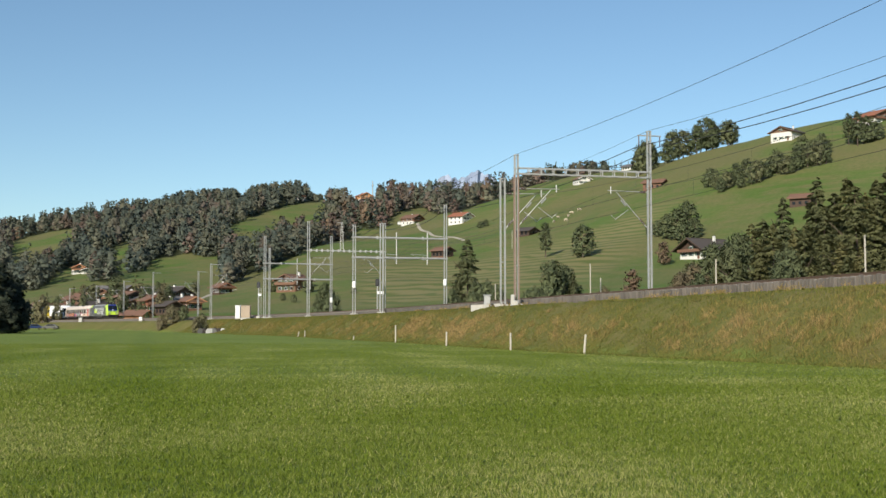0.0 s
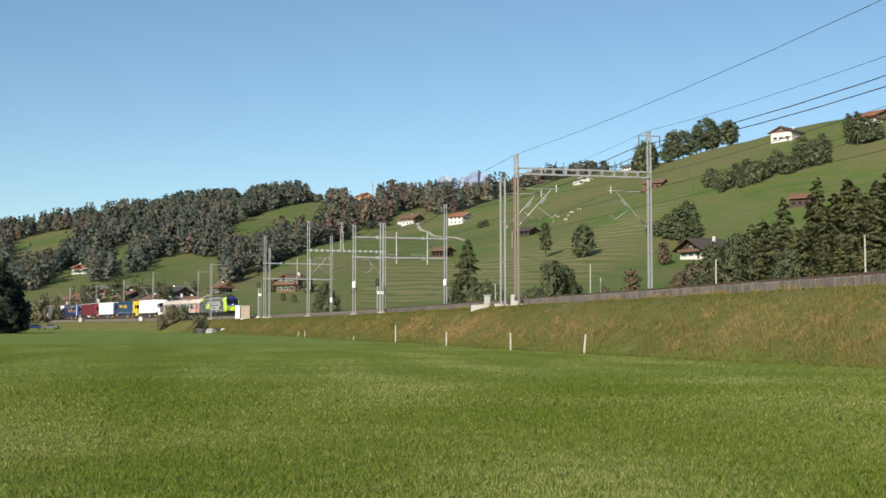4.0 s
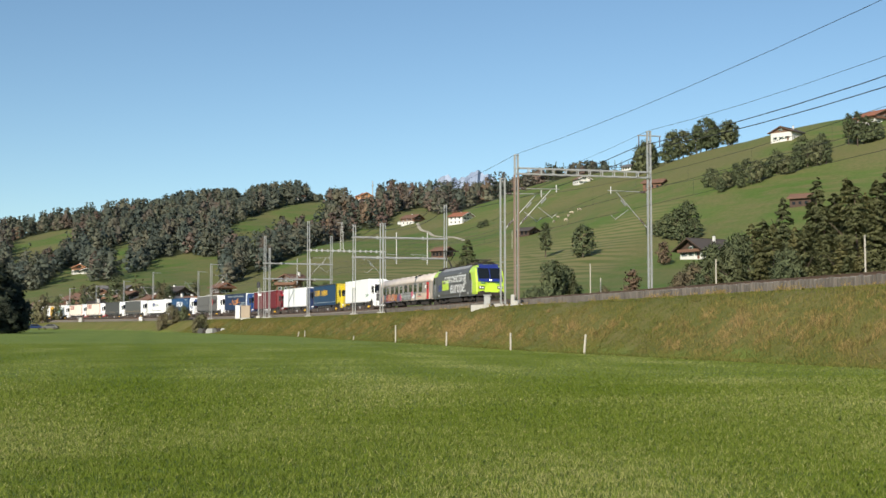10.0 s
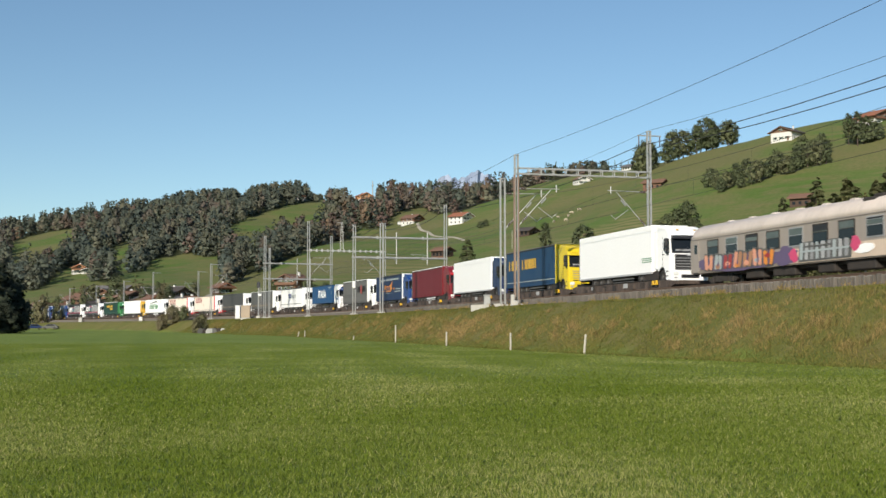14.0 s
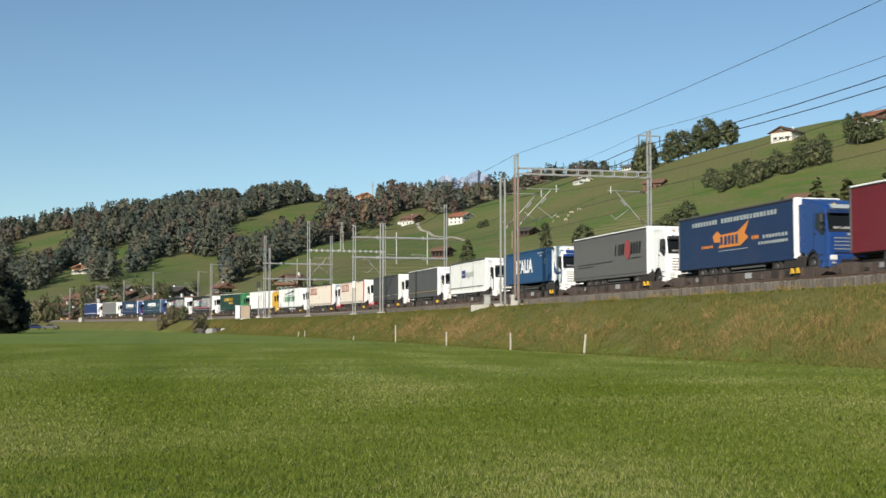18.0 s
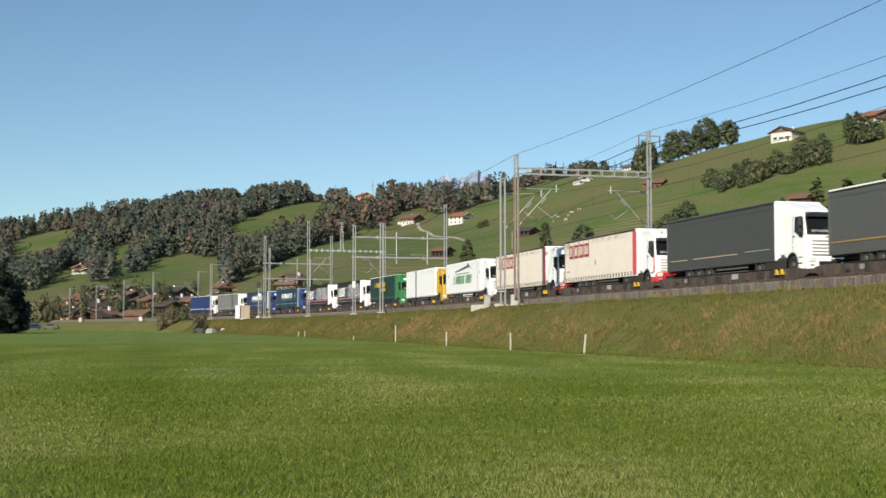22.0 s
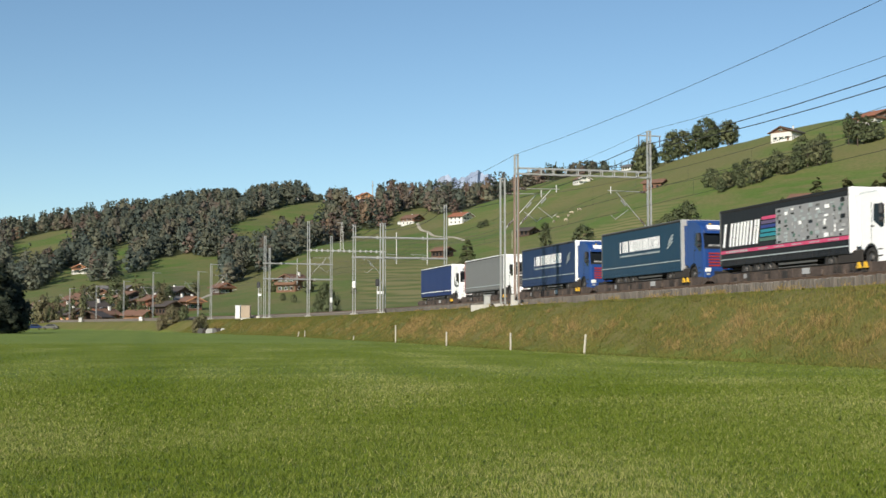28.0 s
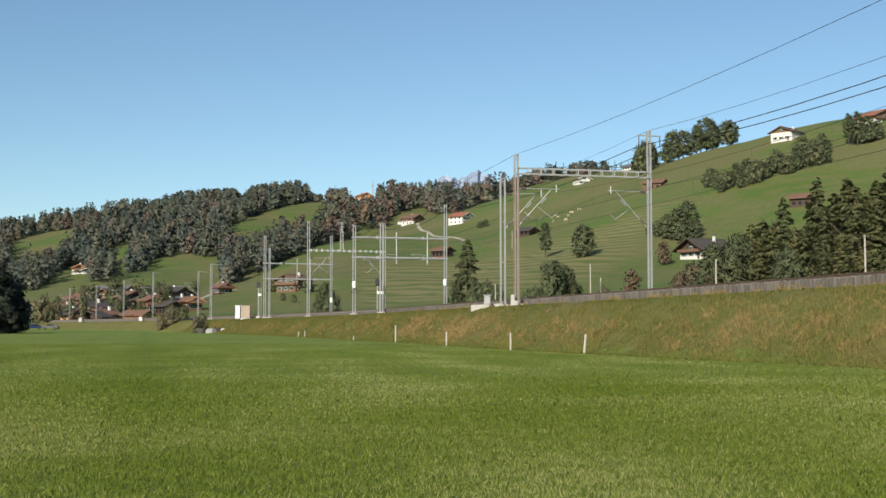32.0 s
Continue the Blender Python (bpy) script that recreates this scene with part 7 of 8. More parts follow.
        for ix in (-0.7, 0.7):
            for iy in (-0.7, 0.7):
                part("insulator", Geo().tube((cx + ix, iy, 3.9), (cx + ix, iy, 4.2), 0.07, n=8), M_INSUL, g)
    panto(-6.5, True, 1)
    panto(6.7, False, -1)
    for x0, x1, w, h in ((5.5, 7.5, 0.95, 4.14), (-8.0, -5.3, 0.95, 4.12), (-3.9, -2.6, 0.8, 4.2), (0.2, 1.6, 0.85, 4.16), (2.6, 3.9, 0.7, 4.22)):
        part("roof_gear", Geo().box(x0, x1, -w, w, 3.92, h, 0.05), P_DARK, t, "dark roof equipment")
    for x in (3.2, 4.1, 7.0):
        part("roof_insulator", Geo().tube((x, -0.3, 3.9), (x, -0.3, 4.35), 0.08, 0.05, 8), M_INSUL, t)
    part("roof_busbar", Geo().tube((-5.4, 0.3, 4.2), (5.4, 0.3, 4.2), 0.03, n=6), P_DARK, t)
    return t


# -- grey couchette coach with sprayed flank --
M_COACH, M_COACHROOF, M_COACHCREAM = paint("coach_grey", (0.33, 0.285, 0.245), 0.5, 0.3), paint("coach_roof", (0.66, 0.57, 0.5), 0.6, 0.3), paint("coach_cream", (0.63, 0.5, 0.385), 0.5, 0.25)


# upper coach panes: reflection is put into a lighter grey-green colour
M_REFLECT_GLASS = surface("glass_with_reflection", (0.085, 0.1, 0.09), 0.15, 0.0, 0.2, (0.3, 0.3, 0.26), 0.8, 5.0, 0.0)


def build_coach():
    t = thing("escort_coach", "weathered grey passenger coach with cream skirt and sprayed paint", "passenger coach")
    L = 13.4
    side = [(1.36, 0.92), (1.41, 1.1), (1.41, 2.95)]
    full = side + [(-y, z) for y, z in side[::-1]]
    part("body", Geo().loft([[(x, y * k, z) for y, z in full] for x, k in ((-L, 0.9), (-L + 0.35, 1), (L - 0.35, 1), (L, 0.9))]), M_COACH, t)
    arc = [(1.41 * math.cos(a), 2.96 + 0.98 * math.sin(a) ** 0.8) for a in np.linspace(0.0, math.pi, 15)]
    roof = part("roof", Geo().loft([[(x, y * k, 2.96 + (z - 2.96) * k2) for y, z in arc] for x, k, k2 in ((-L, 0.9, 0.55), (-L + 0.6, 1, 1), (L - 0.6, 1, 1), (L, 0.9, 0.55))]), M_COACHROOF, t, "pale dusty curved roof", True)
    for k in range(9):
        x = -10.4 + k * 2.6
        part("roof_vent", Geo().box(x - 0.25, x + 0.25, -0.2, 0.2, 3.9, 4.02, 0.04), M_COACHROOF, roof)
    part("roof_patch", Geo().box(4.9, 5.9, -1.12, -0.6, 3.55, 3.78, 0.04).box(5.5, 6.3, -0.9, -0.3, 3.68, 3.92, 0.04), P_DARK, roof, "sooty patch on the roof")
    part("rain_strip", Geo().box(-L + 0.5, L - 0.5, -1.45, -1.4, 2.93, 2.99, 0.01), M_COACH, roof)
    y = -1.414
    for s in (-1, 1):
        yy = s * 1.414
        decal("cream_skirt", rect(-2.5, 11.4, 0.98, 1.72), yy, M_COACHCREAM, t, "cream painted skirt panel", 0.006)
        decal("cream_skirt", rect(12.45, 13.0, 0.98, 1.72), yy, M_COACHCREAM, t, "", 0.006)
        for k in range(9):
            x = -10.1 + k * 2.35
            w = part("window_frame", Geo().prism(rect(x - 0.72, x + 0.72, 1.84, 2.84), yy, yy + s * 0.022, "y"), P_SPLIT if k % 3 == 1 else P_DARK, t)
            drop = (0.0, 0.0, 0.12, 0.0, 0.0, 0.3, 0.0, 0.1, 0.0)[k]
            part("pane", Geo().prism(rect(x - 0.64, x + 0.64, 1.91, 2.4), yy + s * 0.024, yy + s * 0.032, "y"), M_GLASS, w)
            part("blind", Geo().prism(rect(x - 0.64, x + 0.64, 2.44, 2.77 - drop), yy + s * 0.024, yy + s * 0.03, "y"), M_REFLECT_GLASS, w, "upper window glass, its reflection painted grey-green")
            if drop:
                part("pane", Geo().prism(rect(x - 0.64, x + 0.64, 2.79 - drop, 2.77), yy + s * 0.024, yy + s * 0.028, "y"), M_BLACK, w)
        w = part("window_frame", Geo().prism(rect(10.0, 10.45, 2.15, 2.78), yy, yy + s * 0.022, "y"), P_GREYBAR, t)
        part("pane", Geo().prism(rect(10.05, 10.4, 2.2, 2.72), yy + s * 0.024, yy + s * 0.03, "y"), M_COACH, w)
        d = part("door", Geo().prism(rect(11.55, 12.35, 0.98, 2.88), yy, yy + s * 0.03, "y"), P_SIGNAL, t, "red entrance door")
        part("pane", Geo().prism(rect(11.75, 12.15, 2.1, 2.65), yy + s * 0.032, yy + s * 0.04, "y"), M_GLASS, d)
        d = part("door", Geo().prism(rect(-12.7, -11.95, 0.98, 2.88), yy, yy + s * 0.03, "y"), M_COACH, t)
        part("pane", Geo().prism(rect(-12.5, -12.15, 2.1, 2.65), yy + s * 0.032, yy + s * 0.04, "y"), M_GLASS, d)
        decal("notice", rect(10.75, 11.2, 2.2, 2.6), yy, P_WHITE, t)
        decal("emblem", rect(7.2, 9.4, 1.3, 1.36), yy + s * 0.008, P_SIGNAL, t)
        bars(t, yy + s * 0.008, 7.6, 9.0, 1.42, 1.62, 5, P_SLATE)
        part("end_corner", Geo().box(L - 0.1, L + 0.35, min(s * 0.5, s * 0.65), max(s * 0.5, s * 0.65), 1.0, 3.2, 0.05), P_DARK, t)
    # sprayed shapes: no readable words
    r = random.Random(21)
    decal("sprayed_cloud", blob(-6.9, 1.42, 5.4, 0.5, 3, 34, 0.1), -1.4215, P_PURPLE, t, "dull purple sprayed background")
    decal("sprayed_cloud", blob(-1.7, 1.4, 1.2, 0.5, 14, 16, 0.25), -1.4214, P_PURPLE, t, "dull purple sprayed background")
    decal("sprayed_cloud", rect(-0.45, 4.35, 1.02, 2.02, 0.1), -1.4218, P_SLATE, t, "dark sprayed background")
    shades = (P_SALMON, P_PALE, P_BRICK, P_SALMON, P_COPPER, P_SALMON, P_ORANGE)
    for k in range(7):
        # fat upright strokes in pairs with a dark edge
        cx = -10.6 + 1.18 * k
        for j, dx in enumerate((-0.26, 0.27)):
            le, up = r.uniform(-0.16, 0.16), r.uniform(1.84, 2.02)
            decal("sprayed_edge", [(cx + dx - 0.28, 1.06), (cx + dx + 0.24, 1.02), (cx + dx + 0.3 + le, up + 0.05), (cx + dx - 0.2 + le, up + 0.1)], -1.436 - 0.001 * k, P_SLATE, t)
            decal("sprayed_shape", [(cx + dx - 0.2, 1.12), (cx + dx + 0.06, 1.04), (cx + dx + 0.18, 1.14), (cx + dx + 0.23 + le, up - 0.1), (cx + dx + 0.02 + le, up), (cx + dx - 0.15 + le, up - 0.06)], -1.449 - 0.001 * k, shades[(k + (j if k == 3 else 0)) % 7], t, "sprayed paint shape")
        decal("sprayed_stroke", blob(cx, 1.42 + r.uniform(-0.2, 0.2), 0.3, 0.13, 60 + k, 8, 0.35), -1.464 - 0.001 * k, shades[(k + 3) % 7], t)
        decal("sprayed_stroke", blob(cx + 0.1, 1.3 + r.uniform(-0.1, 0.3), 0.1, 0.16, 80 + k, 7, 0.4), -1.475, P_PURPLE, t)
    for k in range(9):
        cx = -0.2 + 0.52 * k
        decal("sprayed_shape", [(cx - 0.15, 1.12), (cx + 0.13, 1.12), (cx + 0.17 + r.uniform(-0.08, 0.08), 1.95), (cx - 0.11 + r.uniform(-0.08, 0.08), 1.98)], -1.436 - 0.0005 * k, (P_PALE, P_GREYBAR, P_SPLIT)[k % 3], t, "silver sprayed stroke")
    decal("sprayed_stroke", rect(-0.3, 4.2, 1.48, 1.58, 0.1), -1.456, P_PALE, t)
    decal("sprayed_stroke", rect(0.2, 2.6, 1.72, 1.8, 0.1), -1.457, P_SLATE, t)
    decal("sprayed_shape", blob(-0.9, 1.35, 0.4, 0.36, 75, 9, 0.4), -1.436, P_PINK, t, "sprayed paint shape")
    decal("sprayed_shape", blob(4.7, 1.7, 0.4, 0.34, 77, 9, 0.4), -1.436, P_PINK, t, "sprayed paint shape")
    decal("sprayed_shape", blob(5.3, 1.4, 0.8, 0.26, 78, 11, 0.4), -1.434, P_WHITE, t, "sprayed paint shape")
    for cx in (-9.5, 9.5):
        bogie = part("bogie_frame", Geo().prism([(cx - 1.9, 0.5), (cx - 1.2, 0.75), (cx + 1.2, 0.75), (cx + 1.9, 0.5), (cx + 1.6, 0.38), (cx - 1.6, 0.38)], -1.1, -0.95, "y").prism([(cx - 1.9, 0.5), (cx - 1.2, 0.75), (cx + 1.2, 0.75), (cx + 1.9, 0.5), (cx + 1.6, 0.38), (cx - 1.6, 0.38)], 0.95, 1.1, "y"), P_DARK, t)
        for dx in (-1.25, 1.25):
            for yy in (-0.75, 0.75):
                rail_wheel(bogie, cx + dx, yy, 0.46)
            part("axle_box", Geo().box(cx + dx - 0.18, cx + dx + 0.18, -1.2, -1.08, 0.3, 0.64, 0.04), P_DARK, bogie)
            part("coil_spring", Geo().tube((cx + dx * 0.55, -1.02, 0.4), (cx + dx * 0.55, -1.02, 0.9), 0.11, n=10), P_DARK, bogie)
    for x0, x1 in ((-6.5, -4.6), (-3.5, -1.2), (1.0, 2.6), (3.6, 6.0)):
        part("underfloor_box", Geo().box(x0, x1, -1.2, -0.5, 0.42, 0.92, 0.05), P_DARK, t)
    part("underframe", Geo().box(-12.6, 12.6, -1.0, 1.0, 0.75, 0.95, 0.02), P_DARK, t)
    for e in (-1, 1):
        for yy in (-0.88, 0.88):
            part("buffer", mirrored(Geo().tube((13.0, yy, 1.06), (13.4, yy, 1.06), 0.12, n=10).tube((13.4, yy, 1.06), (13.46, yy, 1.06), 0.24, n=14), e), P_DARK, t)
    return t


loco, coach, wagon0 = build_loco(), build_coach(), build_wagon()
wagons = [wagon0] + [copy_thing(wagon0, Matrix()) for _ in range(20)]
lorries = [build_lorry(spec) for spec in LORRIES]


# ---- houses ----
W_DARK, W_BROWN, W_RED = surface("dark_timber", (0.075, 0.045, 0.03), 0.85, grime=0.4, scale=2, fine=9, relief=0.4), surface("brown_timber", (0.19, 0.10, 0.06), 0.85, grime=0.35, scale=2, fine=9, relief=0.4), surface("reddish_timber", (0.28, 0.11, 0.06), 0.85, grime=0.3, scale=2, fine=9, relief=0.4)
W_PLASTER, W_OCHRE = surface("white_plaster", (0.74, 0.72, 0.67), 0.9, grime=0.2, relief=0.2), surface("ochre_plaster", (0.6, 0.30, 0.15), 0.9, grime=0.25, relief=0.2)
R_TILE, R_BROWN, R_DARK, R_GREY = surface("orange_roof_tiles", (0.328, 0.125, 0.066), 0.85, grime=0.4, scale=0.5, fine=5, relief=0.8), surface("brown_roof_tiles", (0.203, 0.109, 0.070), 0.85, grime=0.4, scale=0.5, fine=5, relief=0.8), surface("dark_roof_shingles", (0.075, 0.062, 0.055), 0.85, grime=0.4, scale=0.5, fine=5, relief=0.8), surface("grey_roof_sheets", (0.15, 0.142, 0.135), 0.7, grime=0.35, scale=0.5, fine=4, relief=0.5)
M_SHUTTER = surface("green_shutter", (0.05, 0.11, 0.06), 0.6)


def house(x, y, w, d, eaves, turn, roof, wood, stone, label, name="chalet", rows=2, cols=3, pitch=0.42, z=None, balcony=True, chimney=True, sub=2.6, over=1.2, barn=False):
    """A gabled house; its gable front (width w) faces -y before the turn."""
    zz = min(gz(x + a, y + b) for a in (-w / 3, w / 3) for b in (-d / 3, d / 3)) if z is None else z
    t = thing(name, label, "barn" if barn else "house", pose(x, y, zz, 0, 0, turn))
    rise = pitch * w / 2
    part("base_wall", Geo().box(-w / 2, w / 2, -d / 2, d / 2, -1.5, sub, 0.03), stone, t, "masonry ground floor" if not barn else "")
    part("upper_wall", Geo().prism([(-w / 2 - 0.06, sub), (w / 2 + 0.06, sub), (w / 2 + 0.06, eaves), (0, eaves + rise), (-w / 2 - 0.06, eaves)], -d / 2 - 0.08, d / 2 + 0.08, "y"), wood, t)
    k = (w / 2 + over) / (w / 2)
    th = 0.28
    ro = part("roof", Geo().prism([(-w / 2 * k, eaves + rise - rise * k + 0.06), (0, eaves + rise + 0.06), (w / 2 * k, eaves + rise - rise * k + 0.06), (w / 2 * k, eaves + rise - rise * k + th), (0, eaves + rise + th + 0.05), (-w / 2 * k, eaves + rise - rise * k + th)], -d / 2 - over, d / 2 + over * 0.7, "y"), roof, t)
    part("ridge_cap", Geo().box(-0.18, 0.18, -d / 2 - over, d / 2 + over * 0.7, eaves + rise + th, eaves + rise + th + 0.12, 0.03), roof, ro)
    for sgn in (-1, 1):
        part("barge_board", Geo().prism([(0, eaves + rise - 0.1), (sgn * w / 2 * k, eaves + rise - rise * k - 0.1), (sgn * w / 2 * k, eaves + rise - rise * k + th), (0, eaves + rise + th)], -d / 2 - over - 0.05, -d / 2 - over, "y"), wood, ro)
    if chimney:
        ch = part("chimney", Geo().box(w * 0.12, w * 0.12 + 0.7, d * 0.1, d * 0.1 + 0.7, eaves + rise * 0.6, eaves + rise + 1.1, 0.03), W_PLASTER, ro)
        part("chimney_cap", Geo().box(w * 0.12 - 0.1, w * 0.12 + 0.8, d * 0.1 - 0.1, d * 0.1 + 0.8, eaves + rise + 1.1, eaves + rise + 1.22, 0.02), R_DARK, ch)
    levels = [(0.9, -d / 2)] + [(sub + 0.7 + 2.4 * i, -d / 2 - 0.08) for i in range(rows - 1)]
    for lv, (z0, yy) in enumerate(levels):
        for c in range(cols):
            cx = (c - (cols - 1) / 2) * w / (cols + 0.4)
            if abs(cx) + 1.1 > w / 2 * min(1, (eaves + rise - z0 - 1.3) / rise):
                continue
            if barn and (lv + c) % 2:
                continue
            ww, hh = (0.55, 1.1)
            fr = part("window", Geo().box(cx - ww - 0.1, cx + ww + 0.1, yy - 0.05, yy + 0.02, z0 - 0.1, z0 + hh + 0.1, 0.01), M_WHITE if not barn else W_DARK, t)
            part("pane", Geo().box(cx - ww, cx - 0.04, yy - 0.08, yy - 0.05, z0, z0 + hh, 0.005), M_GLASS, fr)
            part("pane", Geo().box(cx + 0.04, cx + ww, yy - 0.08, yy - 0.05, z0, z0 + hh, 0.005), M_GLASS, fr)
            if not barn:
                part("shutters", Geo().box(cx - ww - 0.63, cx - ww - 0.13, yy - 0.06, yy, z0 - 0.05, z0 + hh + 0.05, 0.01).box(cx + ww + 0.13, cx + ww + 0.63, yy - 0.06, yy, z0 - 0.05, z0 + hh + 0.05, 0.01), M_SHUTTER, fr)
    for z0 in ((0.9, sub + 0.7) if eaves - sub > 2 else (0.9,)):
        for c in range(3):
            cy = (c - 1) * d / 3.4
            for sg in (-1, 1):
                xx = sg * (w / 2 + (0.06 if z0 > sub else 0))
                fr = part("window", Geo().box(min(xx, xx + sg * 0.05), max(xx, xx + sg * 0.05), cy - 0.6, cy + 0.6, z0 - 0.1, z0 + 1.2, 0.01), M_WHITE if not barn else W_DARK, t)
                part("pane", Geo().box(min(xx + sg * 0.05, xx + sg * 0.08), max(xx + sg * 0.05, xx + sg * 0.08), cy - 0.5, cy + 0.5, z0, z0 + 1.1, 0.005), M_GLASS, fr)
    part("door", Geo().box(w * 0.28, w * 0.28 + 1.0, -d / 2 - 0.07, -d / 2 + 0.02, -0.1, 2.05, 0.02), W_BROWN if not barn else W_DARK, t)
    if balcony:
        b = part("balcony", Geo().box(-w / 2 - 0.1, w / 2 + 0.1, -d / 2 - 1.15, -d / 2 - 0.08, sub + 0.0, sub + 0.16, 0.02), wood, t)
        part("balustrade", Geo().box(-w / 2 - 0.1, w / 2 + 0.1, -d / 2 - 1.18, -d / 2 - 1.1, sub + 0.16, sub + 1.05, 0.02), W_BROWN, b)
        for sg in (-1, 1):
            part("balcony_bracket", Geo().tube((sg * w * 0.4, -d / 2, sub - 0.7), (sg * w * 0.4, -d / 2 - 1.0, sub), 0.08, n=5), wood, b)
    return t


# on the hill
house(164.0, 590.0, 11, 13, 4.4, -46, R_DARK, W_BROWN, W_PLASTER, "farmhouse on the crest with white side wall and dark roof", "farmhouse", sub=4.1, balcony=False)
house(200.0, 576.0, 13, 12, 4.2, 30, R_TILE, W_BROWN, W_PLASTER, "farmhouse with reddish roof on the crest", "farmhouse")
house(84.0, 398.0, 10.5, 13, 3.4, -60, R_DARK, W_DARK, W_PLASTER, "old farmhouse with low dark roof and white ground floor", "farmhouse", rows=2, sub=2.0, over=2.0, pitch=0.55)
house(128.8, 446.0, 6.4, 7.6, 3.4, 55, R_BROWN, W_DARK, W_DARK, "small barn with rusty red roof among trees", "barn", barn=True, balcony=False, chimney=False)
house(99.6, 586.0, 7, 9, 3.4, 60, R_BROWN, W_BROWN, W_BROWN, "pasture hut with pinkish brown roof", "pasture_hut", barn=True, balcony=False, chimney=False)
house(85.4, 768.0, 8, 8, 3.6, 20, R_BROWN, W_PLASTER, W_PLASTER, "small white house high on the pasture", balcony=False)
house(116.0, 775.0, 6, 7, 2.6, 40, R_GREY, W_BROWN, W_PLASTER, "little shed high on the pasture", "shed", barn=True, balcony=False, chimney=False)
house(40.1, 598.0, 7, 8, 3.0, 48, R_DARK, W_DARK, W_DARK, "weathered dark timber barn on the pasture", "barn", barn=True, balcony=False, chimney=False, sub=0.8)
house(11.5, 794.0, 12, 11, 5.2, 52, R_TILE, W_PLASTER, W_PLASTER, "white farmhouse with orange tiled roof", "farmhouse", rows=3, balcony=False)
house(-22.0, 893.0, 12, 11, 5.0, 55, R_BROWN, W_BROWN, W_PLASTER, "brown-roofed farmhouse below the woods", "farmhouse", rows=3)
house(-0.3, 571.0, 6.6, 7.4, 3.4, 48, R_BROWN, W_DARK, W_BROWN, "dark brown hay barn with low tiled roof", "barn", barn=True, balcony=False, chimney=False, sub=0.6)
house(-55.7, 468.0, 9, 9.5, 4.6, -32, R_BROWN, W_BROWN, W_BROWN, "wooden chalet with brown tiled roof", rows=3)
house(-71.0, 1120.0, 12, 11, 5.5, 30, R_TILE, W_OCHRE, W_PLASTER, "pink-walled house on the skyline", "farmhouse", rows=3)
house(-127.8, 1112.0, 7, 8, 3.4, 30, R_DARK, W_BROWN, W_PLASTER, "small barn high in a glade", "barn", barn=True, balcony=False, chimney=False)
house(-207.6, 712.0, 6.4, 6.4, 4.2, 25, R_TILE, W_OCHRE, W_PLASTER, "small orange house with white annexe above the village", rows=3)
house(-202.5, 709.0, 5, 5, 2.2, 20, R_GREY, W_PLASTER, W_PLASTER, "low white annexe above the village", "annexe", balcony=False, chimney=False)
t = thing("radio_mast", "thin grey mast beside the house on the skyline", "mast", pose(-63.5, 1125.0, gz(-63.5, 1125.0)))
part("shaft", Geo().tube((0, 0, -0.5), (0, 0, 19.0), 0.55, 0.35, 8), M_GALV, t)
part("platform", Geo().tube((0, 0, 14.0), (0, 0, 15.0), 0.9, n=8), M_GALV, t)
# the village
house(-137.7, 452.0, 11.1, 11.1, 5.5, -38, R_BROWN, W_DARK, W_BROWN, "large farmhouse with broad brown tiled roof in the village", "farmhouse", rows=3, cols=4)
house(-148.8, 459.0, 8.1, 8.1, 5.0, 35, R_TILE, W_BROWN, W_DARK, "red-roofed timber house in the village")
house(-121.0, 425.0, 6.7, 7.4, 3.9, 40, R_BROWN, W_BROWN, W_OCHRE, "timber village house with brown roof")
house(-112.1, 411.0, 7.4, 6.7, 3.5, 62, R_BROWN, W_DARK, W_PLASTER, "village house with orange-brown roof")
house(-107.0, 386.0, 6.7, 6.7, 3.2, -12, R_DARK, W_DARK, W_DARK, "dark timber barn near the railway", "barn", barn=True, balcony=False, chimney=False)
house(-94.0, 386.0, 5.2, 6.7, 3.2, 68, R_BROWN, W_OCHRE, W_OCHRE, "orange-walled shed with tiled roof by the railway", "shed", balcony=False, chimney=False, sub=1.2)
house(-97.5, 421.0, 6.3, 6.7, 4.4, 35, R_BROWN, W_RED, W_BROWN, "dark red timber house in the village", rows=3)
house(-90.0, 425.0, 5.9, 5.9, 3.2, -30, R_GREY, W_PLASTER, W_DARK, "grey-roofed white house in the village", balcony=False)
house(-97.1, 452.0, 10.4, 8.1, 4.2, 60, R_DARK, W_DARK, W_PLASTER, "long dark-roofed house in the village", rows=2)
house(-84.2, 418.0, 5.5, 5.9, 3.4, 40, R_BROWN, W_OCHRE, W_BROWN, "small brown-roofed house in the village")
house(-140.0, 432.0, 8.9, 8.9, 5.4, 30, R_BROWN, W_DARK, W_DARK, "dark timber farmhouse with brown roof in the village", "farmhouse", rows=3)
house(-122.9, 441.0, 8.1, 7.4, 4.7, -40, R_DARK, W_DARK, W_BROWN, "weathered timber chalet with dark roof", rows=2)
house(-104.0, 436.0, 7.4, 7.4, 3.5, 25, R_DARK, W_BROWN, W_DARK, "brown chalet under a wide dark roof")
house(-88.5, 404.0, 5.9, 6.7, 3.2, 44, R_DARK, W_DARK, W_DARK, "low dark timber barn in the village", "barn", barn=True, balcony=False, chimney=False)
house(-107.5, 398.0, 6.7, 6.7, 4.0, -35, R_BROWN, W_RED, W_DARK, "red timber house with brown roof near the railway")
house(-137.0, 412.0, 6.7, 6.7, 3.9, 48, R_DARK, W_BROWN, W_PLASTER, "timber house with white base in the village")
house(-139.0, 482.0, 8.9, 10.4, 4.7, 58, R_BROWN, W_BROWN, W_DARK, "large brown barn in the upper village", "barn", barn=True, balcony=False, chimney=False)
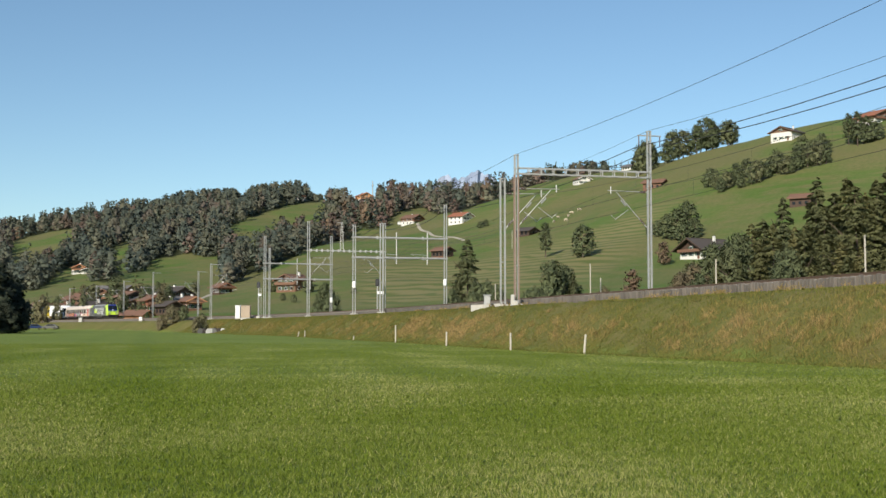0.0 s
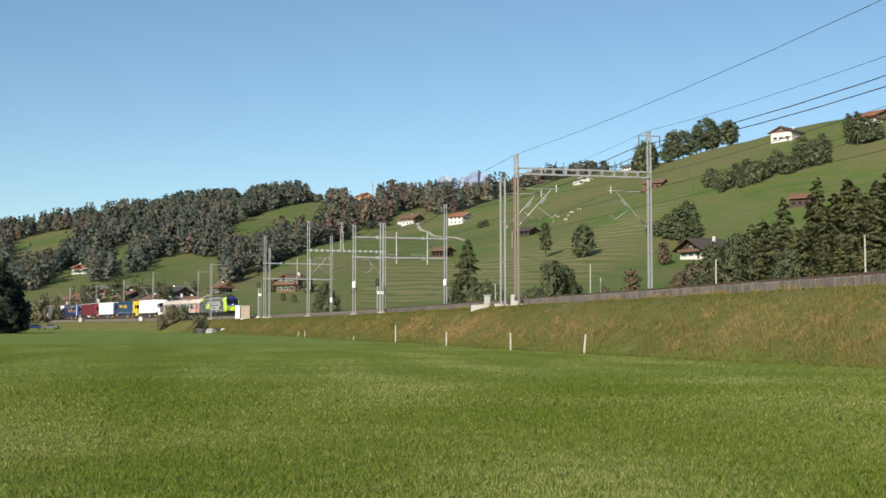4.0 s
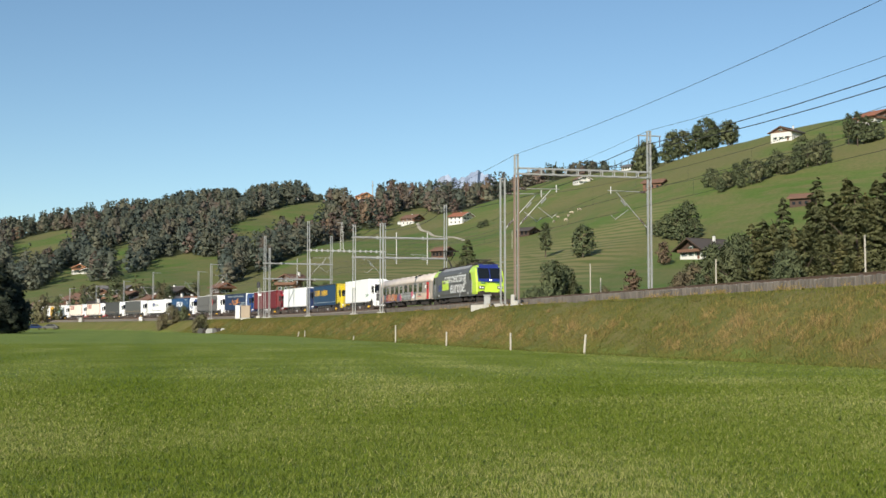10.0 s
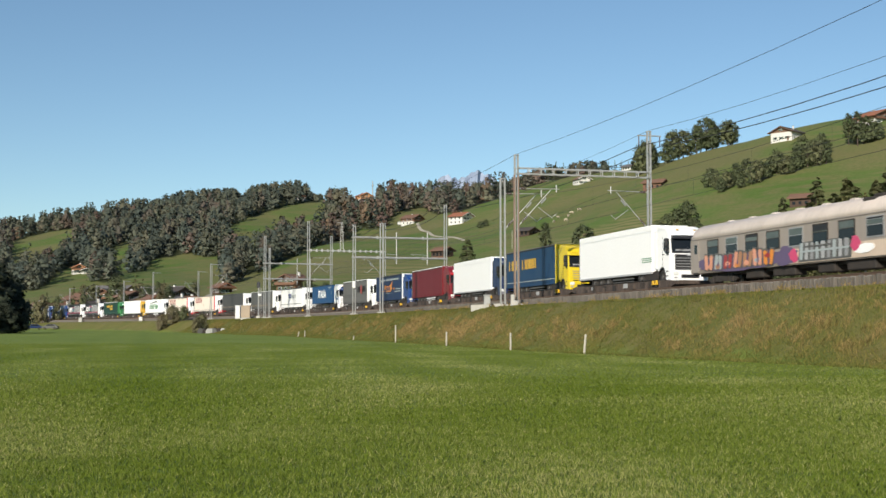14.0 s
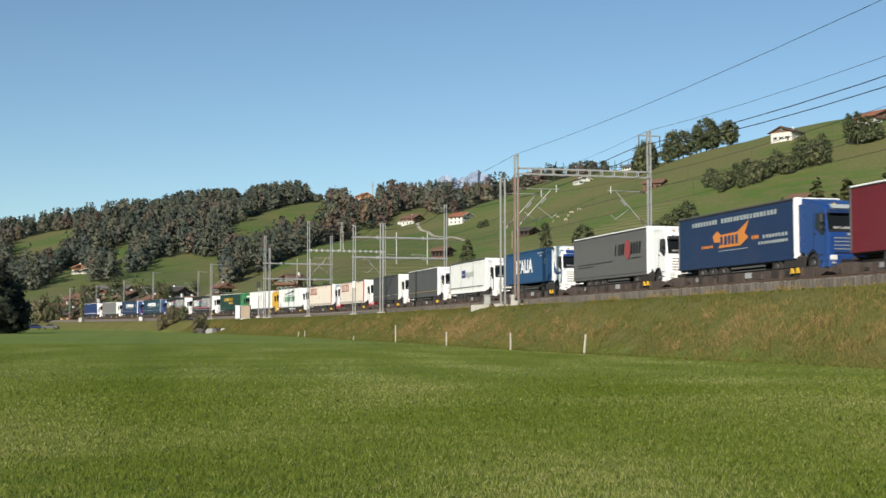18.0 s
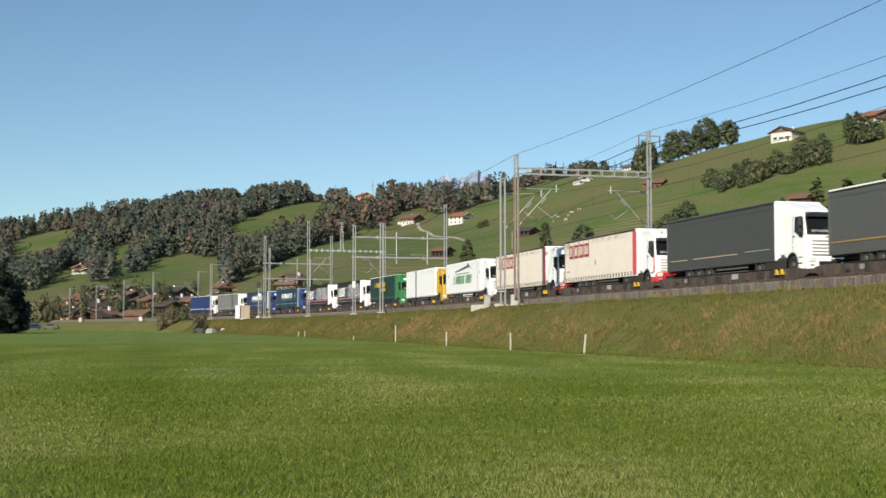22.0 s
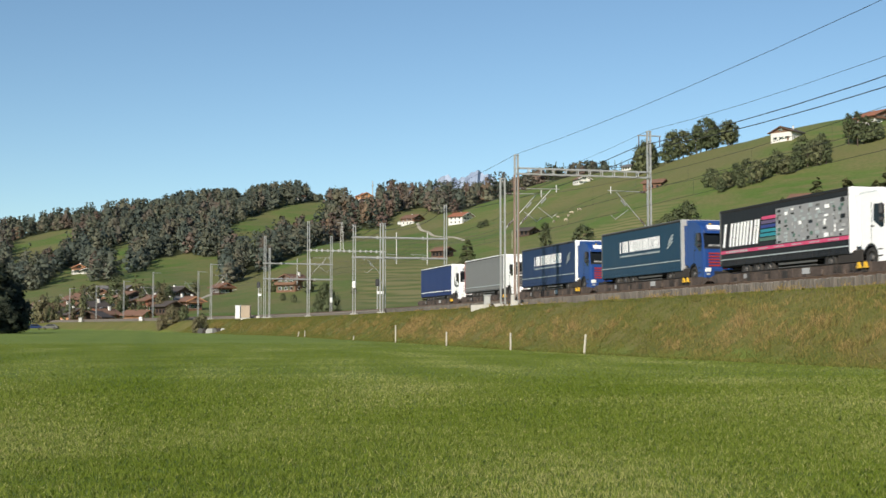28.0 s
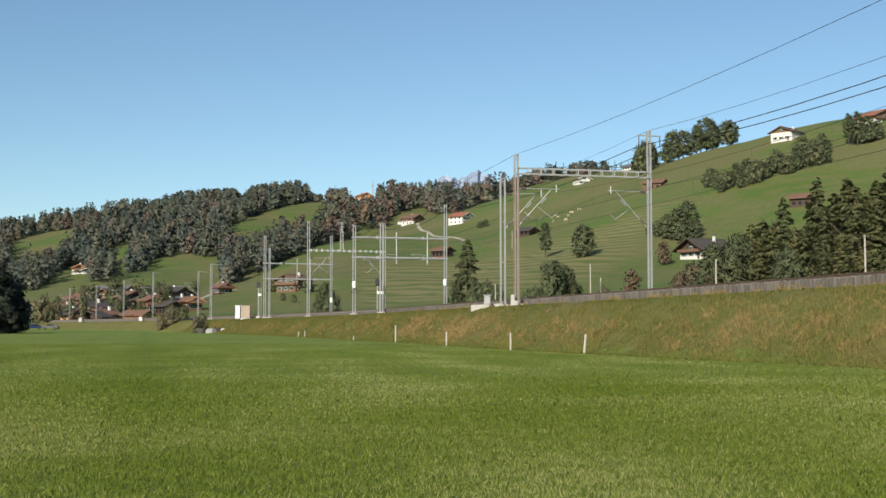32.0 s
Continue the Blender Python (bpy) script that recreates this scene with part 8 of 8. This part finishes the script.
house(-134.6, 506.0, 8.9, 17.8, 4.4, 72, R_GREY, W_BROWN, W_DARK, "long barn with pale grey sheet roof", "barn", barn=True, balcony=False, chimney=False)
house(-110.5, 492.0, 8.9, 16.3, 3.9, 78, R_GREY, W_PLASTER, W_PLASTER, "long grey-roofed workshop in the village", "workshop", balcony=False, chimney=False)
house(-126.5, 384.0, 5.9, 5.9, 3.7, 30, R_BROWN, W_PLASTER, W_BROWN, "white village house by the railway")
house(-91.0, 515.0, 6.7, 5.9, 3.2, 45, R_BROWN, W_RED, W_DARK, "red-brown chalet on the slope above the village", rows=3)
house(-124.4, 470.0, 8.9, 8.1, 4.5, -25, R_DARK, W_BROWN, W_PLASTER, "brown chalet with dark roof in the village", rows=3)
house(-119.6, 404.0, 7.4, 7.4, 3.9, 50, R_DARK, W_BROWN, W_OCHRE, "timber chalet with dark roof beside the railway")
house(-111.5, 446.0, 7.4, 7.4, 4.7, 42, R_BROWN, W_DARK, W_BROWN, "dark timber chalet in the village", rows=3)


# ---- cars and clutter at the foot of the bank ----
def parked_car(x, y, turn, mat, label):
    t = thing("parked_car", label, "car", pose(x, y, gz(x, y), 0, 0, turn))
    side = [(-2.1, 0.35), (-2.15, 0.8), (-1.9, 0.95), (-1.2, 1.05), (-0.6, 1.45), (0.9, 1.47), (1.7, 1.0), (2.1, 0.9), (2.1, 0.35)]
    body = part("body", Geo().loft([[(x0 * 0.97, -0.85, z0 * 0.97 + 0.02) for x0, z0 in side], [(x0, -0.75, z0) for x0, z0 in side], [(x0, 0.75, z0) for x0, z0 in side], [(x0 * 0.97, 0.85, z0 * 0.97 + 0.02) for x0, z0 in side]]), mat, t)
    for y0 in (-0.86, 0.85):
        part("side_window", Geo().prism([(-1.0, 1.02), (-0.55, 1.36), (0.8, 1.38), (1.4, 1.02)], y0, y0 + 0.012, "y"), M_GLASS, body)
        for x0 in (-1.3, 1.3):
            w = part("wheel", TYRE, None, t)
            w.matrix_basis = pose(x0, y0 * 0.92, 0.31) @ Matrix.Scale(0.62, 4)


parked_car(-110.5, 339.0, 20, P_NAVY, "dark blue car parked by the field edge")
parked_car(-105.5, 337.0, 5, P_SLATE, "grey car parked by the field edge")
t = thing("silage_heap", "grey plastic-wrapped heap with pale sheets beside the bank", "heap", pose(-40.2, 219.5, 0.3))
r = random.Random(4)
for k in range(6):
    q = [(x0 * r.uniform(0.9, 1.1), y0) for x0, y0 in ((-0.65, 0), (0.65, 0), (0.62, 0.7), (0.4, 1.15), (-0.35, 1.2), (-0.66, 0.75))]
    ob = part("wrapped_bale", Geo().prism(q, -0.6, 0.6, "y"), (P_SLATE, P_DARK, M_GALV)[k % 3], t)
    ob.matrix_basis = pose(-2.3 + k * 0.85, r.uniform(-0.4, 0.4), 0, 0, r.uniform(-6, 6), r.uniform(-40, 40))
for k in range(4):
    part("pale_sheet", Geo().box(-0.8 + k * 0.75, 0.0 + k * 0.75, -1.5 + 0.1 * k, -0.8, 0.05, 0.22 + 0.05 * (k % 2), 0.04), M_WHITE, t)


# ---- cattle on the pasture ----
M_HIDE = surface("cream_hide", (0.6, 0.5, 0.38), 0.8, grime=0.3)


def cow(x, y, turn):
    t = thing("cow", "cream-coloured cow grazing on the pasture", "cow", pose(x, y, gz(x, y), 0, 0, turn), "grazing cattle")
    part("body", Geo().loft([[(x0, math.cos(a) * w0, 1.0 + math.sin(a) * h0) for a in np.linspace(0, 6.283, 9)[:-1]] for x0, w0, h0 in ((-0.95, 0.15, 0.2), (-0.8, 0.33, 0.36), (0.0, 0.38, 0.42), (0.7, 0.32, 0.36), (0.95, 0.15, 0.2))]), M_HIDE, t)
    part("head", Geo().loft([[(x0, math.cos(a) * w0, z0 + math.sin(a) * w0) for a in np.linspace(0, 6.283, 7)[:-1]] for x0, w0, z0 in ((0.8, 0.2, 1.1), (1.15, 0.17, 0.8), (1.4, 0.16, 0.4), (1.55, 0.1, 0.2))]), M_HIDE, t)
    for x0 in (-0.7, 0.65):
        for y0 in (-0.2, 0.2):
            part("leg", Geo().tube((x0, y0, 0), (x0, y0, 0.8), 0.06, 0.1, 6), M_HIDE, t)
    part("tail", Geo().tube((-0.95, 0, 1.1), (-1.05, 0, 0.5), 0.03, n=5), M_HIDE, t)


for k, (x, y) in enumerate(((59.0, 640.0), (63.5, 632.0), (66.0, 640.0), (56.0, 628.0), (61.0, 620.0), (70.0, 642.0), (45.0, 612.0))):
    cow(x, y, 40 + 67 * k)
# livestock trailer by the upper farm
t = thing("field_trailer", "small white covered trailer by the farm track", "trailer", pose(-30.5, 903.0, gz(-30.5, 903.0), 0, 0, 15))
part("cover", Geo().box(-2.2, 2.2, -1.1, 1.1, 0.7, 2.9, 0.3), M_WHITE, t)
part("drawbar", Geo().box(2.2, 4.0, -0.1, 0.1, 0.7, 0.85, 0.02), P_DARK, t)
for s in (-1, 1):
    part("wheel", Geo().tube((0, s * 1.0, 0.4), (0, s * 1.25, 0.4), 0.4, n=14), P_TYRE, t)

# farm track over the pasture
M_TRACK = surface("gravel_track", (0.42, 0.38, 0.3), 0.95, grime=0.3, streak=False, coords="World")


def lane(pts, w, name, label):
    g = Geo()
    P = [np.array(p) for p in pts]
    path = []
    for a, b in zip(P[:-1], P[1:]):
        for k in range(10):
            path.append(a + (b - a) * k / 10)
    path.append(P[-1])
    for i, c in enumerate(path):
        d = path[min(i + 1, len(path) - 1)] - path[max(i - 1, 0)]
        n = np.array([-d[1], d[0]]) / (np.hypot(*d) + 1e-6) * w / 2
        for q in (c - n, c + n):
            g.v.append((q[0], q[1], gz(*q) + 0.14))
        for q in (c - n * 1.3, c + n * 1.3):
            g.v.append((q[0], q[1], gz(*q) - 0.4))
    for i in range(len(path) - 1):
        k = i * 4
        g.f += [(k, k + 1, k + 5, k + 4), (k, k + 4, k + 6, k + 2), (k + 1, k + 3, k + 7, k + 5)]
    return tagged(part(name, g, M_TRACK, None), label, "lane", kind="structure")


lane([(-18, 870), (-16, 835), (-6, 740), (7, 690), (10.6, 668), (10.8, 655)], 1.8, "farm_lane", "pale gravel farm lane over the pasture")
lane([(-90.4, 430), (-90.6, 442), (-93.2, 476), (-96.1, 517), (-92.3, 526), (-86.6, 527)], 2.2, "village_lane", "pale lane climbing out of the village")

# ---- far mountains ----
# distance haze is put into the rock's pale blue-grey
M_HAZED_ROCK = surface("hazed_far_rock", (0.30, 0.36, 0.47), 0.95, grime=0.5, dirt=(0.55, 0.56, 0.6), scale=0.004, fine=0.02, relief=0, streak=False, coords="World")


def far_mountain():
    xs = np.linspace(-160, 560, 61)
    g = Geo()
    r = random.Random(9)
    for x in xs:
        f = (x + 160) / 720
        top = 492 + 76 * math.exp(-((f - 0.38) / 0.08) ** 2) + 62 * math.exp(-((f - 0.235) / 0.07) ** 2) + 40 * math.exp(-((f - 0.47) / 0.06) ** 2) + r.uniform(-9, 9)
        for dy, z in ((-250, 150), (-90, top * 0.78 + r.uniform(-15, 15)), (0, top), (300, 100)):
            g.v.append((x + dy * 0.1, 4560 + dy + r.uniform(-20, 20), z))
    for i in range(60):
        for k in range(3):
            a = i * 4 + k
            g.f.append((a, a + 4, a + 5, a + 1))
    tagged(part("backdrop_mountain", g, M_HAZED_ROCK, None), "rocky mountain ridge far away, coloured pale blue-grey for haze", "mountain", kind="structure")


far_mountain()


# ---- grass: blades on the meadow and the bank ----
def patchy(x, y, size, seed):
    """Smooth irregular patches, about -1 to 1."""
    r = np.random.default_rng(seed)
    v = 0
    for k in range(9):
        a, w = r.uniform(0, 6.28), r.uniform(0.5, 1.9) * 6.28 / size
        v = v + np.sin(w * (np.cos(a) * x + np.sin(a) * y) + r.uniform(0, 6.28))
    return v / 3.0


def blades(n, place, tall, wide, tint, seed):
    """Bent narrow blades at places (x, y, z)."""
    r = np.random.default_rng(seed)
    a = r.uniform(0, 2 * np.pi, n)
    h = tall * r.uniform(0.5, 1.15, n)
    w = wide * r.uniform(0.6, 1.3, n)
    lean = r.normal(0, 0.5, (n, 2)) * h[:, None]
    base = place
    off = np.stack([np.cos(a) * w, np.sin(a) * w, np.zeros(n)], 1)
    tip = base + np.concatenate([lean, h[:, None]], 1)
    mid = base + np.concatenate([lean * 0.35, h[:, None] * 0.55], 1)
    v = np.stack([base, mid + off, tip, mid - off], 1).reshape(-1, 3)
    f = np.arange(4 * n).reshape(-1, 4)
    return v, f, np.repeat(tint, 4)


def meadow():
    r = np.random.default_rng(2)
    V, Fc, Tn = [], [], []
    base = 0
    for d0, d1, dens, tall, wide in ((8.0, 16, 2250, 0.052, 0.004), (16, 26, 680, 0.055, 0.0076), (26, 110, 120, 0.045, 0.013)):
        # neighbouring belts fade into one another
        a0, a1 = (d0 if d0 == 8.0 else d0 * 0.8), d1 * 1.25
        n = int(0.385 * (a1 ** 2 - a0 ** 2) * dens)
        y = np.sqrt(r.uniform(a0 ** 2, a1 ** 2, n))
        edge = y * np.exp(r.uniform(-0.2, 0.2, n))
        y = y[(edge < d1) & ((edge > d0) | (d0 == 8.0))]
        n = len(y)
        x = r.uniform(-0.385, 0.385, n) * y
        s, o = beside(x, y)
        ok = (o < -13.3) & (r.uniform(30, 112, n) > y)
        x, y, s, o = x[ok], y[ok], s[ok], o[ok]
        n = len(x)
        z = ground(x, y) - 0.01
        patch = np.clip(0.5 + 0.5 * patchy(x, y, 7, 1), 0, 1)
        clump = np.clip(0.5 + 0.5 * patchy(x, y, 0.7, 2), 0, 1)
        tracks = patchy(0.12 * s, o, 5, 4)
        tint = np.clip(0.15 + 0.34 * patch + 0.22 * clump + 0.17 * tracks - 0.22 * np.exp(-((x + 0.238 * y) / 0.9) ** 2) - 0.12 * np.clip(-x - 0.1 * y - 3, 0, 6) / 6 + r.normal(0, 0.3 if d0 < 26 else 0.16, n), 0, 1)
        hh = tall * (0.7 + 0.5 * clump)
        v, f, t = blades(n, np.stack([x, y, z], 1), hh, wide, tint, 3)
        V.append(v)
        Fc.append(f + base)
        Tn.append(t)
        base += len(v)
    ob = new("meadow_grass", numpy_mesh("meadow_grass", np.concatenate(V), np.concatenate(Fc), M_BLADE, np.concatenate(Tn)))
    tagged(ob, "short lush green meadow grass with paler patches", "grass", kind="stuff")


def bank_grass():
    r = np.random.default_rng(6)
    n = 175000
    s = 22 + 230 * r.uniform(0, 1, n) ** 1.7
    o = r.uniform(-13.6, -6.9, n)
    x, y, h = line(s, o)
    clump = 0.7 * patchy(s, o, 1.6, 5) + 0.6 * patchy(s, o, 9, 6)
    ok = clump + r.normal(0, 0.6, n) > -0.7
    s, o, x, y, clump = s[ok], o[ok], x[ok], y[ok], clump[ok]
    n = len(s)
    z = ground(x, y) - 0.02
    band = np.exp(-((o + 10.6) / 1.7) ** 2)
    tint = np.clip(0.14 + 0.72 * band * np.interp(s, [80, 150], [1.0, 0.45]) * np.clip(0.5 + 0.5 * clump + 0.45 * patchy(s, o, 22, 16), 0, 1.2) + 0.1 * clump + r.normal(0, 0.14, n), 0, 1)
    wide = np.interp(s, [20, 100, 250], [0.009, 0.02, 0.045])
    tall = (0.12 + 0.14 * band * np.clip(clump + 0.6, 0, 1.4))
    v, f, t = blades(n, np.stack([x, y, z], 1), tall, wide, tint, 8)
    # straw tufts
    m = 280
    ts, to = 24 + 150 * r.uniform(0, 1, m) ** 1.4, r.normal(-10.7, 0.9, m)
    keep = patchy(ts, to, 8, 9) + r.normal(0, 0.4, m) > -0.1
    es = 30 + 90 * r.uniform(0, 1, 70)
    ts, to = np.concatenate([ts[keep], es]), np.concatenate([to[keep], r.normal(-7.15, 0.2, 70)])
    ts, to = np.repeat(ts, 26), np.repeat(to, 26)
    k = len(ts)
    ts, to = ts + r.normal(0, 0.13, k), to + r.normal(0, 0.10, k)
    tx, ty, _ = line(ts, to)
    v2, f2, t2 = blades(k, np.stack([tx, ty, ground(tx, ty) - 0.02], 1), r.uniform(0.2, 0.42, k), np.interp(ts, [20, 100, 250], [0.008, 0.016, 0.03]), np.clip(r.normal(0.78, 0.14, k), 0.35, 1), 9)
    v, f, t = np.concatenate([v, v2]), np.concatenate([f, f2 + len(v)]), np.concatenate([t, t2])
    ob = new("bank_grass", numpy_mesh("bank_grass", v, f, M_STRAW, t))
    tagged(ob, "rough dry grass with straw-coloured tufts on the railway bank", "grass", kind="stuff")


meadow()
bank_grass()
build_sleepers(NEAR, track_near)


def ballast_wall():
    """Upright pales that hold the ballast edge: singly where near, joined farther on."""
    t = thing("ballast_wall", "row of grey upright concrete pales edging the ballast", "wall", kind="structure")
    shapes = [Geo().box(-0.1, 0.1, -0.06, 0.06, -0.75, 0.01 + 0.02 * k, 0.02).mesh("pale", M_SLAB) for k in range(5)]
    r = random.Random(12)
    rest = Geo()
    for k in range(360):
        s = 31 + 0.31 * k
        x, y, h = line(s, -6.2)
        m = Matrix.Translation((float(x), float(y), CREST)) @ Matrix.Rotation(-float(h), 4, "Z") @ pose(0, 0, 0, 0, r.uniform(-4, 2), r.uniform(-9, 9))
        sh = shapes[r.randrange(5)]
        if k < 290:
            part("pale", sh, None, t).matrix_basis = m
        else:
            base = len(rest.v)
            rest.v += [tuple(m @ v.co) for v in sh.vertices]
            rest.f += [tuple(base + i for i in f.vertices) for f in sh.polygons]
    ob = part("far_pales", rest, M_SLAB, t)
    tagged(ob, kind="stuff")


ballast_wall()


# ---- movement ----
def riding(s, reach):
    """Pose on the far track of a vehicle whose middle is s metres along the line; reach: half the distance between its bogies."""
    (x0, y0, _), (x1, y1, _) = line(s + reach, FAR), line(s - reach, FAR)
    return Matrix.Translation(((x0 + x1) / 2, (y0 + y1) / 2, RAIL)) @ Matrix.Rotation(math.atan2(y1 - y0, x1 - x0), 4, "Z")


def lag(t):
    """Small drift of the train from an even speed."""
    return float(np.interp(t, [0, 4, 8, 9, 11, 13, 17, 18, 20, 22, 24, 28, 30, 32], [-0.6, -0.4, 0.25, 0.42, 0.48, 0.6, 0.65, 0.75, 0.95, 1.05, 1.22, 1.0, 0.75, 0.4]))


def motions():
    """Every vehicle keeps its place in the train, which runs at an even speed."""
    times = [0.5 * k for k in range(65)]
    def ride(ob, mid, reach, shift=Matrix()):
        rows = [(t, riding(mid - SPEED * (t - 15) + lag(t), reach) @ shift) for t in times]
        walk(ob, rows)
    ride(loco, 9.55, 5.2)
    ride(coach, 32.9, 9.5)
    for k in range(21):
        mid = 65.7 + 1.3 - 9.4 + 19.0 * k
        ride(wagons[k], mid, 6.5)
        ride(lorries[k], mid, 6.5, pose(-8.1 + LORRIES[k].get("shift", 0.0), 0, 0))


motions()
